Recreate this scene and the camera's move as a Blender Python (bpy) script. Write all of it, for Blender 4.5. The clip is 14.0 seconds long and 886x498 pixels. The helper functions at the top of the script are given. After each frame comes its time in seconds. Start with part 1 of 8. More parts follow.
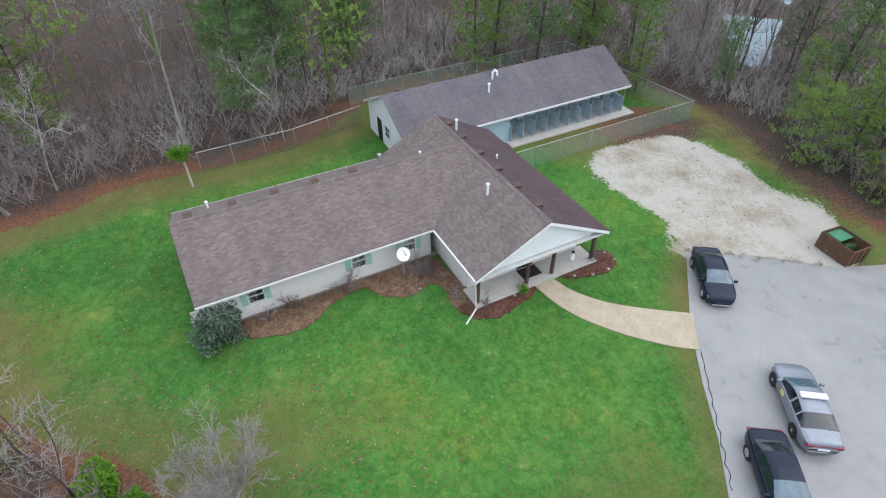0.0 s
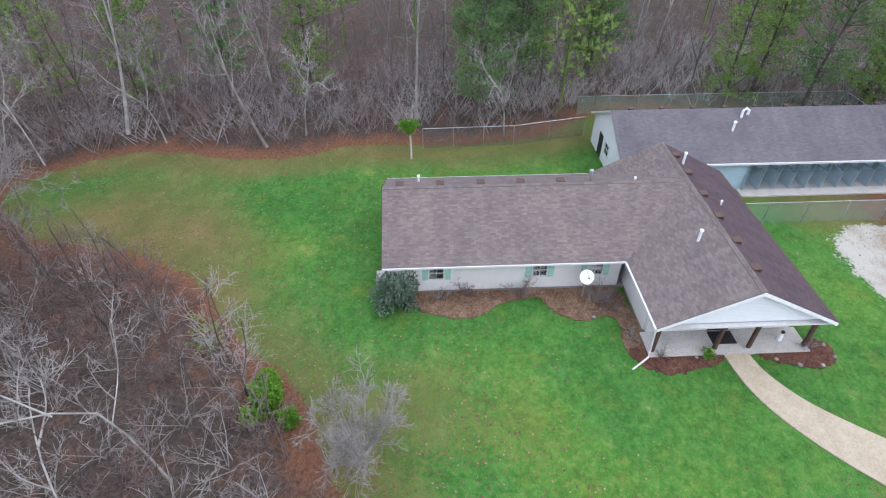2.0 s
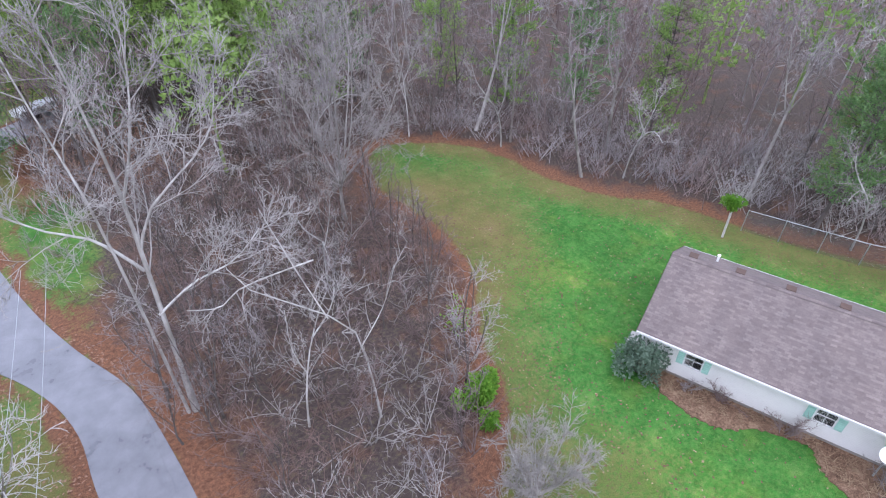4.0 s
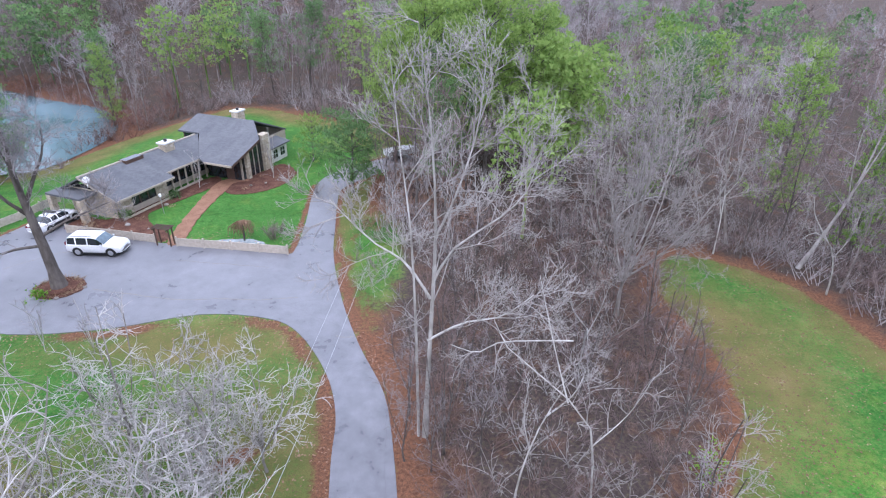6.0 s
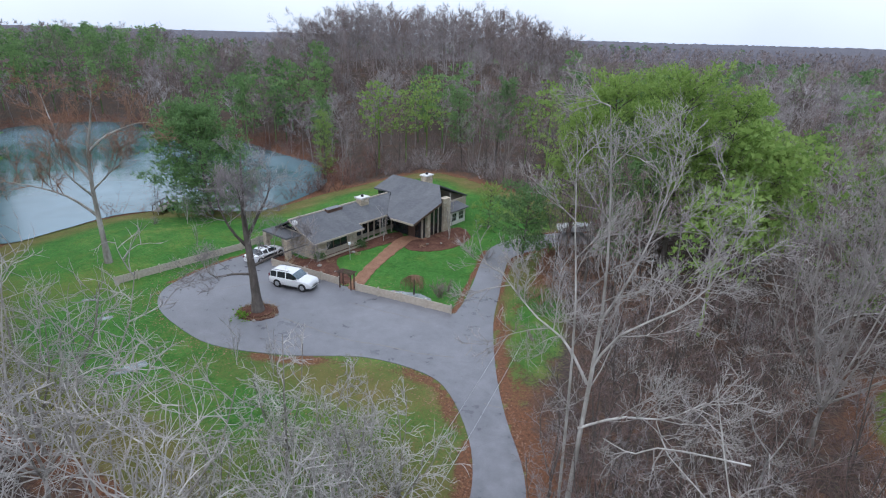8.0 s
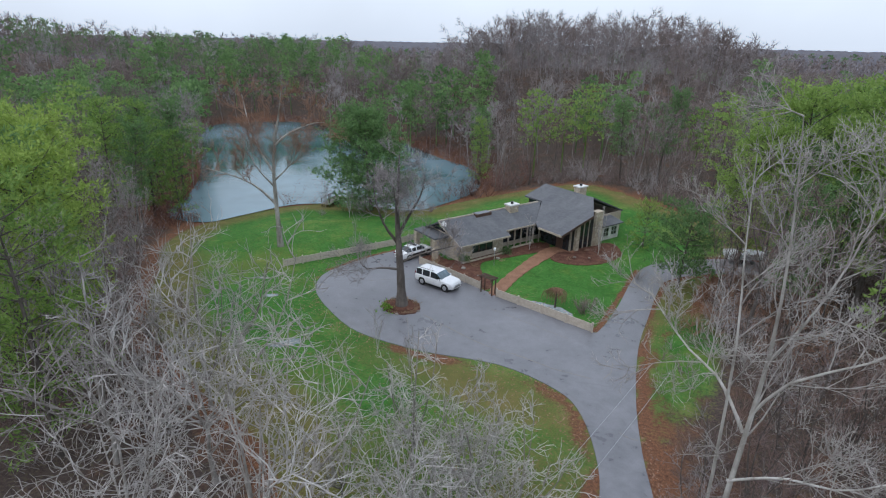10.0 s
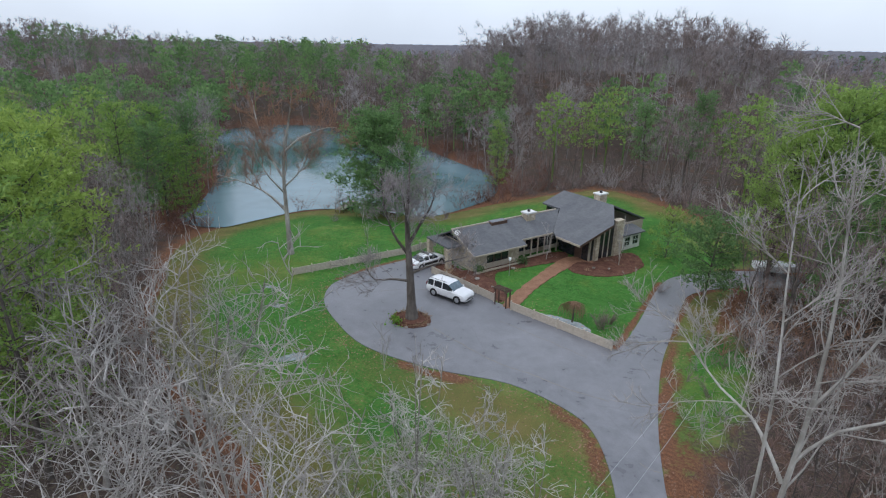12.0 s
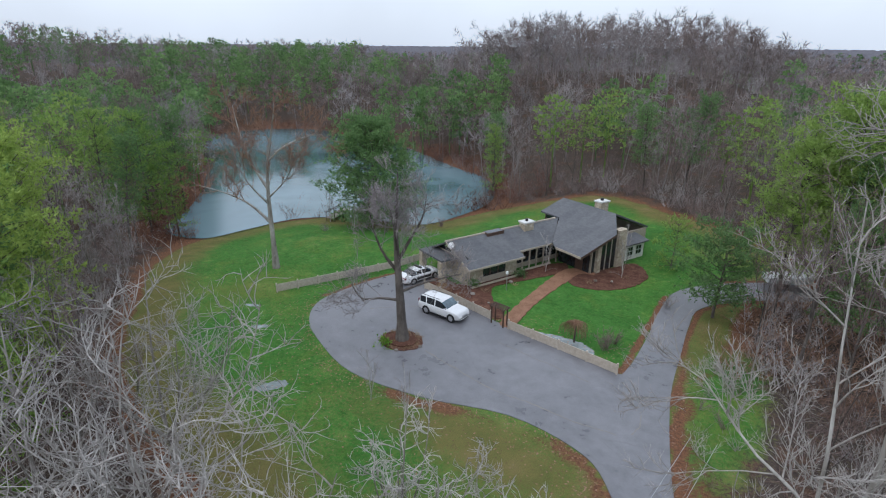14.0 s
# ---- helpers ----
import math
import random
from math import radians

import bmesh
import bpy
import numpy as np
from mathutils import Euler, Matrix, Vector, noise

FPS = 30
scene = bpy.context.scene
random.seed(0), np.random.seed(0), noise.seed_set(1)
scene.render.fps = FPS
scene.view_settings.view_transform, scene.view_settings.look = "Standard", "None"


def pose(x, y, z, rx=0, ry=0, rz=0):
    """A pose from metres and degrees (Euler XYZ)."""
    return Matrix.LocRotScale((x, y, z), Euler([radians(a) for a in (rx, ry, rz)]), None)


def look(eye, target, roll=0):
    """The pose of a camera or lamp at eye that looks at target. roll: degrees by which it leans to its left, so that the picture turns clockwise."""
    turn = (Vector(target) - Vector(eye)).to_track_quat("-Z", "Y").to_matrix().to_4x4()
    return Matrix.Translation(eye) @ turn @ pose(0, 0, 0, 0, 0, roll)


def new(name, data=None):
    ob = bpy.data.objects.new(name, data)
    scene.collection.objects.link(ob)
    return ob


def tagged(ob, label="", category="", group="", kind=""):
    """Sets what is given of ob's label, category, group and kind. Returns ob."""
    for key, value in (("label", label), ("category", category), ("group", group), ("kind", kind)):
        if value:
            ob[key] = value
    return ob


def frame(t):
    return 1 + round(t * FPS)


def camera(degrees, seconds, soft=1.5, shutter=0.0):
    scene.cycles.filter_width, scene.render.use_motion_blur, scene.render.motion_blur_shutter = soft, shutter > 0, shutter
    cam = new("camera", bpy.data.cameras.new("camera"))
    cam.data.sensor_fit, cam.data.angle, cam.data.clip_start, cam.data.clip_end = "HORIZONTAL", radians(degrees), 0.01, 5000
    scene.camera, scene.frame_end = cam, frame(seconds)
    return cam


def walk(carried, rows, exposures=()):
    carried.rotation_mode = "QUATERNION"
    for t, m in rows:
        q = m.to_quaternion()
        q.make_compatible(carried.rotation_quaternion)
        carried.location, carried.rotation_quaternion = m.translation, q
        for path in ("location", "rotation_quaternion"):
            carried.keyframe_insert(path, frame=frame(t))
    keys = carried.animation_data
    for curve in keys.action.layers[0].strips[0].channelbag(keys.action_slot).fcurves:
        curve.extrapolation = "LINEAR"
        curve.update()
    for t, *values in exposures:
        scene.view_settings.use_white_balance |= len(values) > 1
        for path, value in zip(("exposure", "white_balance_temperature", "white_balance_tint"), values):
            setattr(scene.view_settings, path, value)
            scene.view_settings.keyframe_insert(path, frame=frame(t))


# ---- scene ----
cam = camera(77.8, 14.0, 1.15)
PATH = [
    (0, (0.065, -2.395, 24.708), (1.557, -2.655, 23.402), -0.5),
    (0.5, (0.221, -2.342, 24.694), (1.732, -2.453, 23.388), -0.3),
    (1, (0.281, -2.363, 24.666), (1.798, -2.289, 23.366), -0.4),
    (1.5, (0.373, -2.36, 24.613), (1.882, -2.143, 23.318), -0.5),
    (2, (0.533, -2.173, 24.67), (2.005, -1.783, 23.374), -0.1),
    (2.2, (0.559, -2.213, 24.67), (2.003, -1.727, 23.375), 0.0),
    (4.3, (0.499, -3.169, 24.665), (1.38, -1.795, 23.509), 0.6),
    (4.5, (0.459, -3.254, 24.635), (1.252, -1.805, 23.508), 0.7),
    (5, (0.282, -3.282, 24.619), (0.855, -1.676, 23.574), 1.0),
    (5.5, (0.213, -3.293, 24.592), (0.572, -1.595, 23.599), 1.2),
    (6, (0.279, -3.306, 24.666), (0.448, -1.55, 23.723), 1.4),
    (6.5, (0.224, -3.326, 24.695), (0.244, -1.533, 23.81), 1.6),
    (7, (0.176, -3.393, 24.762), (0.05, -1.568, 23.954), 1.6),
    (7.5, (0.188, -3.327, 24.713), (-0.093, -1.483, 23.99), 1.5),
    (8, (0.208, -3.371, 24.764), (-0.224, -1.558, 24.039), 1.6),
    (8.5, (0.286, -3.382, 24.703), (-0.293, -1.609, 23.98), 1.7),
    (10.8, (0.215, -1.989, 24.399), (-0.777, -0.401, 23.696), 1.0),
    (11, (0.131, -1.727, 24.394), (-0.861, -0.139, 23.692), 1.0),
    (11.5, (-0.084, -1.116, 24.413), (-1.075, 0.473, 23.71), 0.9),
    (12, (-0.326, -0.485, 24.455), (-1.316, 1.105, 23.754), 0.9),
    (12.5, (-0.612, 0.273, 24.48), (-1.599, 1.865, 23.779), 0.9),
    (13, (-0.909, 1.116, 24.494), (-1.895, 2.708, 23.793), 0.7),
    (13.5, (-1.361, 2.058, 24.509), (-2.346, 3.652, 23.808), 0.6),
    (14, (-1.777, 2.885, 24.506), (-2.763, 4.479, 23.809), 0.5),
]
walk(cam, [(t, look(eye, target, roll)) for t, eye, target, roll in PATH], exposures=[(0, -0.13, 6400, 13), (2, 0.06, 6150, 18), (5, 0.38, 5900, 23), (6.5, 0.37, 5950, 21), (7.5, -0.02, 6100, 16), (8.5, -0.52, 6200, 13), (11, -0.56, 6350, 12), (14, -0.56, 6350, 12)])

# ---- sky and light ----
world = bpy.data.worlds.new("overcast_sky")
scene.world = world
world.use_nodes = True
wn, wl = world.node_tree.nodes, world.node_tree.links
wn.clear()
w_out = wn.new("ShaderNodeOutputWorld")
w_sky = wn.new("ShaderNodeTexSky")
w_sky.sky_type, w_sky.sun_disc = "NISHITA", False
w_sky.sun_elevation, w_sky.sun_rotation = radians(48), radians(200)
w_sky.air_density, w_sky.dust_density = 1.0, 4.0
w_b1 = wn.new("ShaderNodeBackground")
w_b1.inputs["Strength"].default_value = 0.05
w_co = wn.new("ShaderNodeTexCoord")
w_sep = wn.new("ShaderNodeSeparateXYZ")
w_noise = wn.new("ShaderNodeTexNoise")
w_noise.inputs["Scale"].default_value = 3.0
w_noise.inputs["Detail"].default_value = 4.0
w_ramp = wn.new("ShaderNodeValToRGB")
w_ramp.color_ramp.elements[0].position, w_ramp.color_ramp.elements[0].color = 0.0, (0.53, 0.60, 0.69, 1)
w_ramp.color_ramp.elements[1].position, w_ramp.color_ramp.elements[1].color = 0.8, (0.90, 1.0, 1.10, 1)
w_mix = wn.new("ShaderNodeMix")
w_mix.data_type, w_mix.blend_type = "RGBA", "MULTIPLY"
w_mix.inputs[0].default_value = 0.3
w_b2 = wn.new("ShaderNodeBackground")
w_b2.inputs["Strength"].default_value = 2.2
w_add = wn.new("ShaderNodeAddShader")
wl.new(w_sky.outputs[0], w_b1.inputs["Color"])
wl.new(w_co.outputs["Generated"], w_sep.inputs[0])
wl.new(w_sep.outputs["Z"], w_ramp.inputs[0])
wl.new(w_co.outputs["Generated"], w_noise.inputs["Vector"])
wl.new(w_ramp.outputs[0], w_mix.inputs[6])
wl.new(w_noise.outputs[0], w_mix.inputs[7])
wl.new(w_mix.outputs[2], w_b2.inputs["Color"])
wl.new(w_b1.outputs[0], w_add.inputs[0])
wl.new(w_b2.outputs[0], w_add.inputs[1])
wl.new(w_add.outputs[0], w_out.inputs[0])

sun = new("sun", bpy.data.lights.new("sun", "SUN"))
sun.data.energy, sun.data.angle, sun.data.color = 0.6, radians(60), (1.0, 0.98, 0.96)
sun.matrix_world = look((0, 0, 60), (12, 30, 0))

# ---- materials ----


class Nodes:
    def __init__(self, name):
        self.m = bpy.data.materials.new(name)
        self.m.use_nodes = True
        self.t = self.m.node_tree
        self.b = self.t.nodes["Principled BSDF"]

    def n(self, kind, **kw):
        node = self.t.nodes.new(kind)
        for k, v in kw.items():
            node.inputs[k].default_value = v
        return node

    def l(self, a, b):
        self.t.links.new(a, b)

    def noise(self, scale, detail=4.0, vec=None, rough=0.6):
        node = self.n("ShaderNodeTexNoise", Scale=scale, Detail=detail, Roughness=rough)
        if vec is not None:
            self.l(vec, node.inputs["Vector"])
        return node.outputs["Fac"]

    def ramp(self, fac, stops):
        node = self.n("ShaderNodeValToRGB")
        e = node.color_ramp.elements
        while len(e) < len(stops):
            e.new(0.5)
        for i, (p, c) in enumerate(stops):
            e[i].position, e[i].color = p, (*c, 1)
        self.l(fac, node.inputs[0])
        return node.outputs[0]

    def mix(self, fac, a, b, mode="MIX"):
        node = self.n("ShaderNodeMix")
        node.data_type, node.blend_type = "RGBA", mode
        for v, i in ((fac, 0), (a, 6), (b, 7)):
            if isinstance(v, (float, int)):
                node.inputs[i].default_value = v
            elif isinstance(v, tuple):
                node.inputs[i].default_value = (*v, 1)
            else:
                self.l(v, node.inputs[i])
        return node.outputs[2]

    def math(self, op, a, b=0.0, c=0.0):
        node = self.n("ShaderNodeMath")
        node.operation = op
        for i, v in enumerate((a, b, c)):
            if isinstance(v, (float, int)):
                node.inputs[i].default_value = v
            else:
                self.l(v, node.inputs[i])
        return node.outputs[0]

    def obj(self):
        return self.n("ShaderNodeTexCoord").outputs["Object"]

    def uv(self):
        return self.n("ShaderNodeTexCoord").outputs["UV"]

    def pos(self):
        return self.n("ShaderNodeNewGeometry").outputs["Position"]

    def attr(self, name):
        node = self.n("ShaderNodeAttribute")
        node.attribute_name = name
        return node.outputs["Fac"]

    def rand(self):
        return self.n("ShaderNodeObjectInfo").outputs["Random"]

    def island(self):
        return self.n("ShaderNodeNewGeometry").outputs["Random Per Island"]

    def bump(self, height, strength=0.4, dist=0.02):
        node = self.n("ShaderNodeBump", Strength=strength, Distance=dist)
        self.l(height, node.inputs["Height"])
        self.l(node.outputs[0], self.b.inputs["Normal"])

    def done(self, color, rough=0.8, metal=0.0, spec=0.3):
        for v, k in ((color, "Base Color"), (rough, "Roughness"), (metal, "Metallic"), (spec, "Specular IOR Level")):
            if isinstance(v, (float, int)):
                self.b.inputs[k].default_value = v
            elif isinstance(v, tuple):
                self.b.inputs[k].default_value = (*v, 1)
            else:
                self.l(v, self.b.inputs[k])
        return self.m


def plain(name, c, rough=0.6, metal=0.0, var=0.18, scale=3.0, spec=0.3, bump=0.0):
    """A surface of one colour with two scales of wear."""
    s = Nodes(name)
    p = s.pos()
    a = s.noise(scale, 5, p)
    b = s.noise(scale * 9, 3, p)
    f = s.math("MULTIPLY_ADD", b, 0.4, s.math("MULTIPLY", a, 0.6))
    lo = tuple(x * (1 - var) for x in c)
    hi = tuple(min(1, x * (1 + var)) for x in c)
    col = s.ramp(f, [(0.3, lo), (0.7, hi)])
    if bump:
        s.bump(b, bump, 0.01)
    return s.done(col, rough, metal, spec)


def ground_material():
    s = Nodes("ground")
    p = s.pos()
    big, mid, fine, grain = s.noise(0.09, 5, p), s.noise(0.45, 5, p), s.noise(4.5, 5, p), s.noise(22, 4, p, 0.75)
    green = s.ramp(mid, [(0.28, (0.078, 0.142, 0.026)), (0.46, (0.034, 0.128, 0.022)), (0.60, (0.046, 0.150, 0.028)), (0.75, (0.105, 0.185, 0.046))])
    green = s.mix(s.ramp(fine, [(0.42, (0, 0, 0)), (0.72, (0.62, 0.62, 0.62))]), green, (0.115, 0.178, 0.052))
    green = s.mix(1.0, green, s.ramp(big, [(0.35, (0.72, 0.84, 0.78)), (0.5, (0.95, 1.0, 0.95)), (0.65, (1.45, 1.18, 1.0))]), "MULTIPLY")
    green = s.mix(1.0, green, s.ramp(grain, [(0.30, (0.30, 0.33, 0.32)), (0.70, (1.72, 1.68, 1.75))]), "MULTIPLY")
    dryc = s.ramp(mid, [(0.3, (0.092, 0.104, 0.032)), (0.55, (0.138, 0.124, 0.044)), (0.75, (0.172, 0.132, 0.062))])
    dryc = s.mix(1.0, dryc, s.ramp(grain, [(0.28, (0.42, 0.42, 0.42)), (0.72, (1.55, 1.55, 1.55))]), "MULTIPLY")
    green = s.mix(1.0, green, s.ramp(s.noise(1.7, 5, p, 0.75), [(0.32, (0.66, 0.72, 0.66)), (0.5, (1, 1, 1)), (0.68, (1.42, 1.24, 1.25))]), "MULTIPLY")
    spot = s.n("ShaderNodeTexVoronoi", Scale=1.6)
    s.l(p, spot.inputs["Vector"])
    leafy = s.math("LESS_THAN", spot.outputs["Distance"], s.math("MULTIPLY", s.math("SUBTRACT", mid, 0.36), 0.42))
    dry = s.math("ADD", s.attr("dry"), s.math("MULTIPLY", s.math("SUBTRACT", big, 0.5), 1.4))
    lawn = s.mix(s.ramp(s.math("ADD", dry, s.math("MULTIPLY", s.math("SUBTRACT", fine, 0.5), 1.0)), [(0.25, (0, 0, 0)), (0.8, (1, 1, 1))]), green, dryc)
    lawn = s.mix(s.math("MULTIPLY", leafy, 0.75), lawn, (0.20, 0.145, 0.085))
    fleck = s.n("ShaderNodeTexVoronoi", Scale=2.7)
    s.l(p, fleck.inputs["Vector"])
    fallen = s.math("LESS_THAN", fleck.outputs["Distance"], s.math("MULTIPLY_ADD", dry, 0.20, 0.02))
    lawn = s.mix(s.math("MULTIPLY", fallen, 0.6), lawn, (0.105, 0.070, 0.042))
    leaf = s.ramp(grain, [(0.3, (0.035, 0.021, 0.016)), (0.46, (0.118, 0.056, 0.034)), (0.6, (0.212, 0.106, 0.062)), (0.75, (0.34, 0.215, 0.14))])
    # litter deep in the woods, colour darkened for shade under the crowns
    leaf_shaded = s.ramp(grain, [(0.3, (0.026, 0.021, 0.019)), (0.5, (0.068, 0.051, 0.046)), (0.7, (0.135, 0.102, 0.09))])
    leaf_shaded = s.mix(s.ramp(fine, [(0.5, (0, 0, 0)), (0.75, (0.8, 0.8, 0.8))]), leaf_shaded, (0.070, 0.075, 0.042))
    leaf = s.mix(s.ramp(s.math("ADD", mid, s.math("MULTIPLY", s.math("SUBTRACT", s.attr("rust"), 0.5), -0.9)), [(0.35, (0, 0, 0)), (0.65, (1, 1, 1))]), leaf, leaf_shaded)
    leaf = s.mix(1.0, leaf, s.ramp(fine, [(0.3, (0.55, 0.55, 0.55)), (0.5, (1, 1, 1)), (0.7, (1.45, 1.35, 1.25))]), "MULTIPLY")
    edge = s.math("ADD", s.attr("lawn"), s.math("ADD", s.math("MULTIPLY", s.math("SUBTRACT", fine, 0.5), 1.0), s.math("MULTIPLY", s.math("SUBTRACT", mid, 0.5), 0.9)))
    c = s.mix(s.ramp(edge, [(0.40, (0, 0, 0)), (0.62, (1, 1, 1))]), leaf, lawn)
    stone = s.ramp(grain, [(0.3, (0.26, 0.24, 0.20)), (0.55, (0.43, 0.41, 0.36)), (0.8, (0.56, 0.54, 0.51))])
    stone = s.mix(s.ramp(s.math("MULTIPLY_ADD", s.noise(0.3, 6, p, 0.7), 0.7, s.math("MULTIPLY", fine, 0.3)), [(0.46, (0, 0, 0)), (0.62, (0.9, 0.9, 0.9))]), stone, (0.25, 0.205, 0.15))
    gedge = s.math("ADD", s.attr("gravel"), s.math("ADD", s.math("MULTIPLY", s.math("SUBTRACT", fine, 0.5), 1.3), s.math("MULTIPLY", s.math("SUBTRACT", mid, 0.5), 1.5)))
    c = s.mix(s.ramp(gedge, [(0.42, (0, 0, 0)), (0.62, (1, 1, 1))]), c, stone)
    s.bump(s.math("ADD", grain, fine), 0.6, 0.05)
    return s.done(c, 0.95, 0.0, 0.1)


def asphalt_material(name, dark, light):
    s = Nodes(name)
    p = s.pos()
    big, mid, grain = s.noise(0.16, 5, p), s.noise(0.9, 6, p), s.noise(40, 3, p)
    c = s.ramp(s.math("MULTIPLY_ADD", mid, 0.45, s.math("MULTIPLY", big, 0.55)), [(0.36, dark), (0.62, light)])
    c = s.mix(1.0, c, s.ramp(grain, [(0.3, (0.8, 0.8, 0.8)), (0.7, (1.15, 1.15, 1.15))]), "MULTIPLY")
    crack = s.n("ShaderNodeTexVoronoi", Scale=0.11)
    crack.feature = "DISTANCE_TO_EDGE"
    wob = s.n("ShaderNodeTexNoise", Scale=1.2, Detail=5.0)
    s.l(p, wob.inputs["Vector"])
    s.l(s.mix(0.25, p, wob.outputs["Color"], "ADD"), crack.inputs["Vector"])
    line = s.ramp(crack.outputs["Distance"], [(0.0, (0.72, 0.72, 0.72)), (0.004, (1, 1, 1))])
    c = s.mix(0.4, c, line, "MULTIPLY")
    s.bump(grain, 0.35, 0.01)
    rough = s.ramp(s.math("MULTIPLY_ADD", mid, 0.5, s.math("MULTIPLY", big, 0.5)), [(0.38, (0.22, 0.22, 0.22)), (0.6, (0.62, 0.62, 0.62))])
    return s.done(c, rough, 0.0, 0.4)


def shingle_material(name, cols, tab=0.31, course=0.145):
    s = Nodes(name)
    uv = s.uv()
    br = s.n("ShaderNodeTexBrick", Scale=1.0)
    br.inputs["Brick Width"].default_value, br.inputs["Row Height"].default_value = tab, course
    br.inputs["Mortar Size"].default_value, br.inputs["Bias"].default_value = 0.007, 0.0
    br.inputs["Color1"].default_value, br.inputs["Color2"].default_value = (0, 0, 0, 1), (1, 1, 1, 1)
    br.inputs["Mortar"].default_value = (0.1, 0.1, 0.1, 1)
    br.offset = 0.37
    s.l(uv, br.inputs["Vector"])
    stain, grain = s.noise(0.35, 5, uv), s.noise(30, 3, uv)
    streak = s.n("ShaderNodeMapping")
    streak.inputs["Scale"].default_value = (1.2, 0.12, 1)
    s.l(uv, streak.inputs["Vector"])
    sn = s.noise(1.0, 4, streak.outputs[0])
    f = s.math("ADD", s.math("MULTIPLY", br.outputs["Color"], 0.45), s.math("MULTIPLY", s.noise(5.0, 4, uv), 0.55))
    c = s.ramp(f, [(0.12, cols[0]), (0.5, cols[1]), (0.88, cols[2])])
    c = s.mix(1.0, c, s.ramp(s.math("ADD", s.math("MULTIPLY", stain, 0.6), s.math("MULTIPLY", sn, 0.4)), [(0.35, (0.78, 0.78, 0.80)), (0.65, (1.12, 1.1, 1.08))]), "MULTIPLY")
    c = s.mix(1.0, c, s.ramp(grain, [(0.3, (0.85, 0.85, 0.85)), (0.7, (1.15, 1.15, 1.15))]), "MULTIPLY")
    s.bump(s.math("ADD", br.outputs["Fac"], grain), 0.3, 0.01)
    return s.done(c, 0.9, 0.0, 0.2)


def siding_material(name, c, pitch=0.11):
    """Horizontal lap siding."""
    s = Nodes(name)
    p = s.pos()
    sep = s.n("ShaderNodeSeparateXYZ")
    s.l(p, sep.inputs[0])
    saw = s.math("FRACT", s.math("DIVIDE", sep.outputs["Z"], pitch))
    stain, grain = s.noise(0.8, 5, p), s.noise(9, 4, p)
    col = s.ramp(s.math("MULTIPLY_ADD", grain, 0.35, s.math("MULTIPLY", stain, 0.65)), [(0.3, tuple(x * 0.86 for x in c)), (0.65, c)])
    col = s.mix(1.0, col, s.ramp(saw, [(0.0, (0.7, 0.7, 0.7)), (0.12, (1, 1, 1))]), "MULTIPLY")
    s.bump(saw, 0.5, 0.015)
    return s.done(col, 0.55, 0.0, 0.3)


def bark_material(name, cols, scale=5.0):
    s = Nodes(name)
    p = s.pos()
    mp = s.n("ShaderNodeMapping")
    mp.inputs["Scale"].default_value = (1, 1, 0.3)
    s.l(p, mp.inputs["Vector"])
    a, b = s.noise(scale, 5, mp.outputs[0]), s.noise(0.6, 4, p)
    f = s.math("ADD", s.math("MULTIPLY", a, 0.6), s.math("ADD", s.math("MULTIPLY", b, 0.4), s.math("ADD", s.math("MULTIPLY_ADD", s.rand(), 0.16, -0.08), s.attr("tone"))))
    c = s.ramp(f, [(0.3, cols[0]), (0.5, cols[1]), (0.7, cols[2])])
    s.bump(a, 0.6, 0.03)
    return s.done(c, 0.9, 0.0, 0.15)


def foliage_material(name, cols):
    """Needles and leaves, which pass on a part of the light."""
    s = Nodes(name)
    f = s.math("ADD", s.math("MULTIPLY", s.island(), 0.45), s.math("ADD", s.math("MULTIPLY", s.noise(0.7, 3, s.pos()), 0.35), s.math("MULTIPLY_ADD", s.rand(), 0.2, s.math("MULTIPLY", s.attr("tone"), 1.6))))
    c = s.ramp(f, [(0.15, cols[0]), (0.5, cols[1]), (0.85, cols[2])])
    tr = s.n("ShaderNodeBsdfTranslucent")
    s.l(c, tr.inputs["Color"])
    mx = s.n("ShaderNodeMixShader")
    mx.inputs[0].default_value = 0.5
    s.l(s.b.outputs[0], mx.inputs[1])
    s.l(tr.outputs[0], mx.inputs[2])
    s.l(mx.outputs[0], s.t.nodes["Material Output"].inputs["Surface"])
    return s.done(c, 0.65, 0.0, 0.2)


def mulch_material(name, cols):
    s = Nodes(name)
    p = s.pos()
    a, b = s.noise(9, 5, p, 0.8), s.noise(1.1, 4, p)
    c = s.ramp(s.math("MULTIPLY_ADD", a, 0.7, s.math("MULTIPLY", b, 0.3)), [(0.38, cols[0]), (0.5, cols[1]), (0.66, cols[2])])
    s.bump(a, 0.9, 0.06)
    return s.done(c, 0.95, 0.0, 0.1)


def water_material():
    s = Nodes("lake_water")
    p = s.pos()
    a = s.noise(1.4, 3, p)
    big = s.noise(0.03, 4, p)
    # the ramp's pale end paints sky sheen and mist onto teal water
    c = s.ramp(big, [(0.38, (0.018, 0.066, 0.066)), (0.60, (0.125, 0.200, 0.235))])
    s.bump(a, 0.09, 0.06)
    return s.done(c, s.ramp(big, [(0.4, (0.03, 0.03, 0.03)), (0.6, (0.20, 0.20, 0.20))]), 0.0, 0.5)


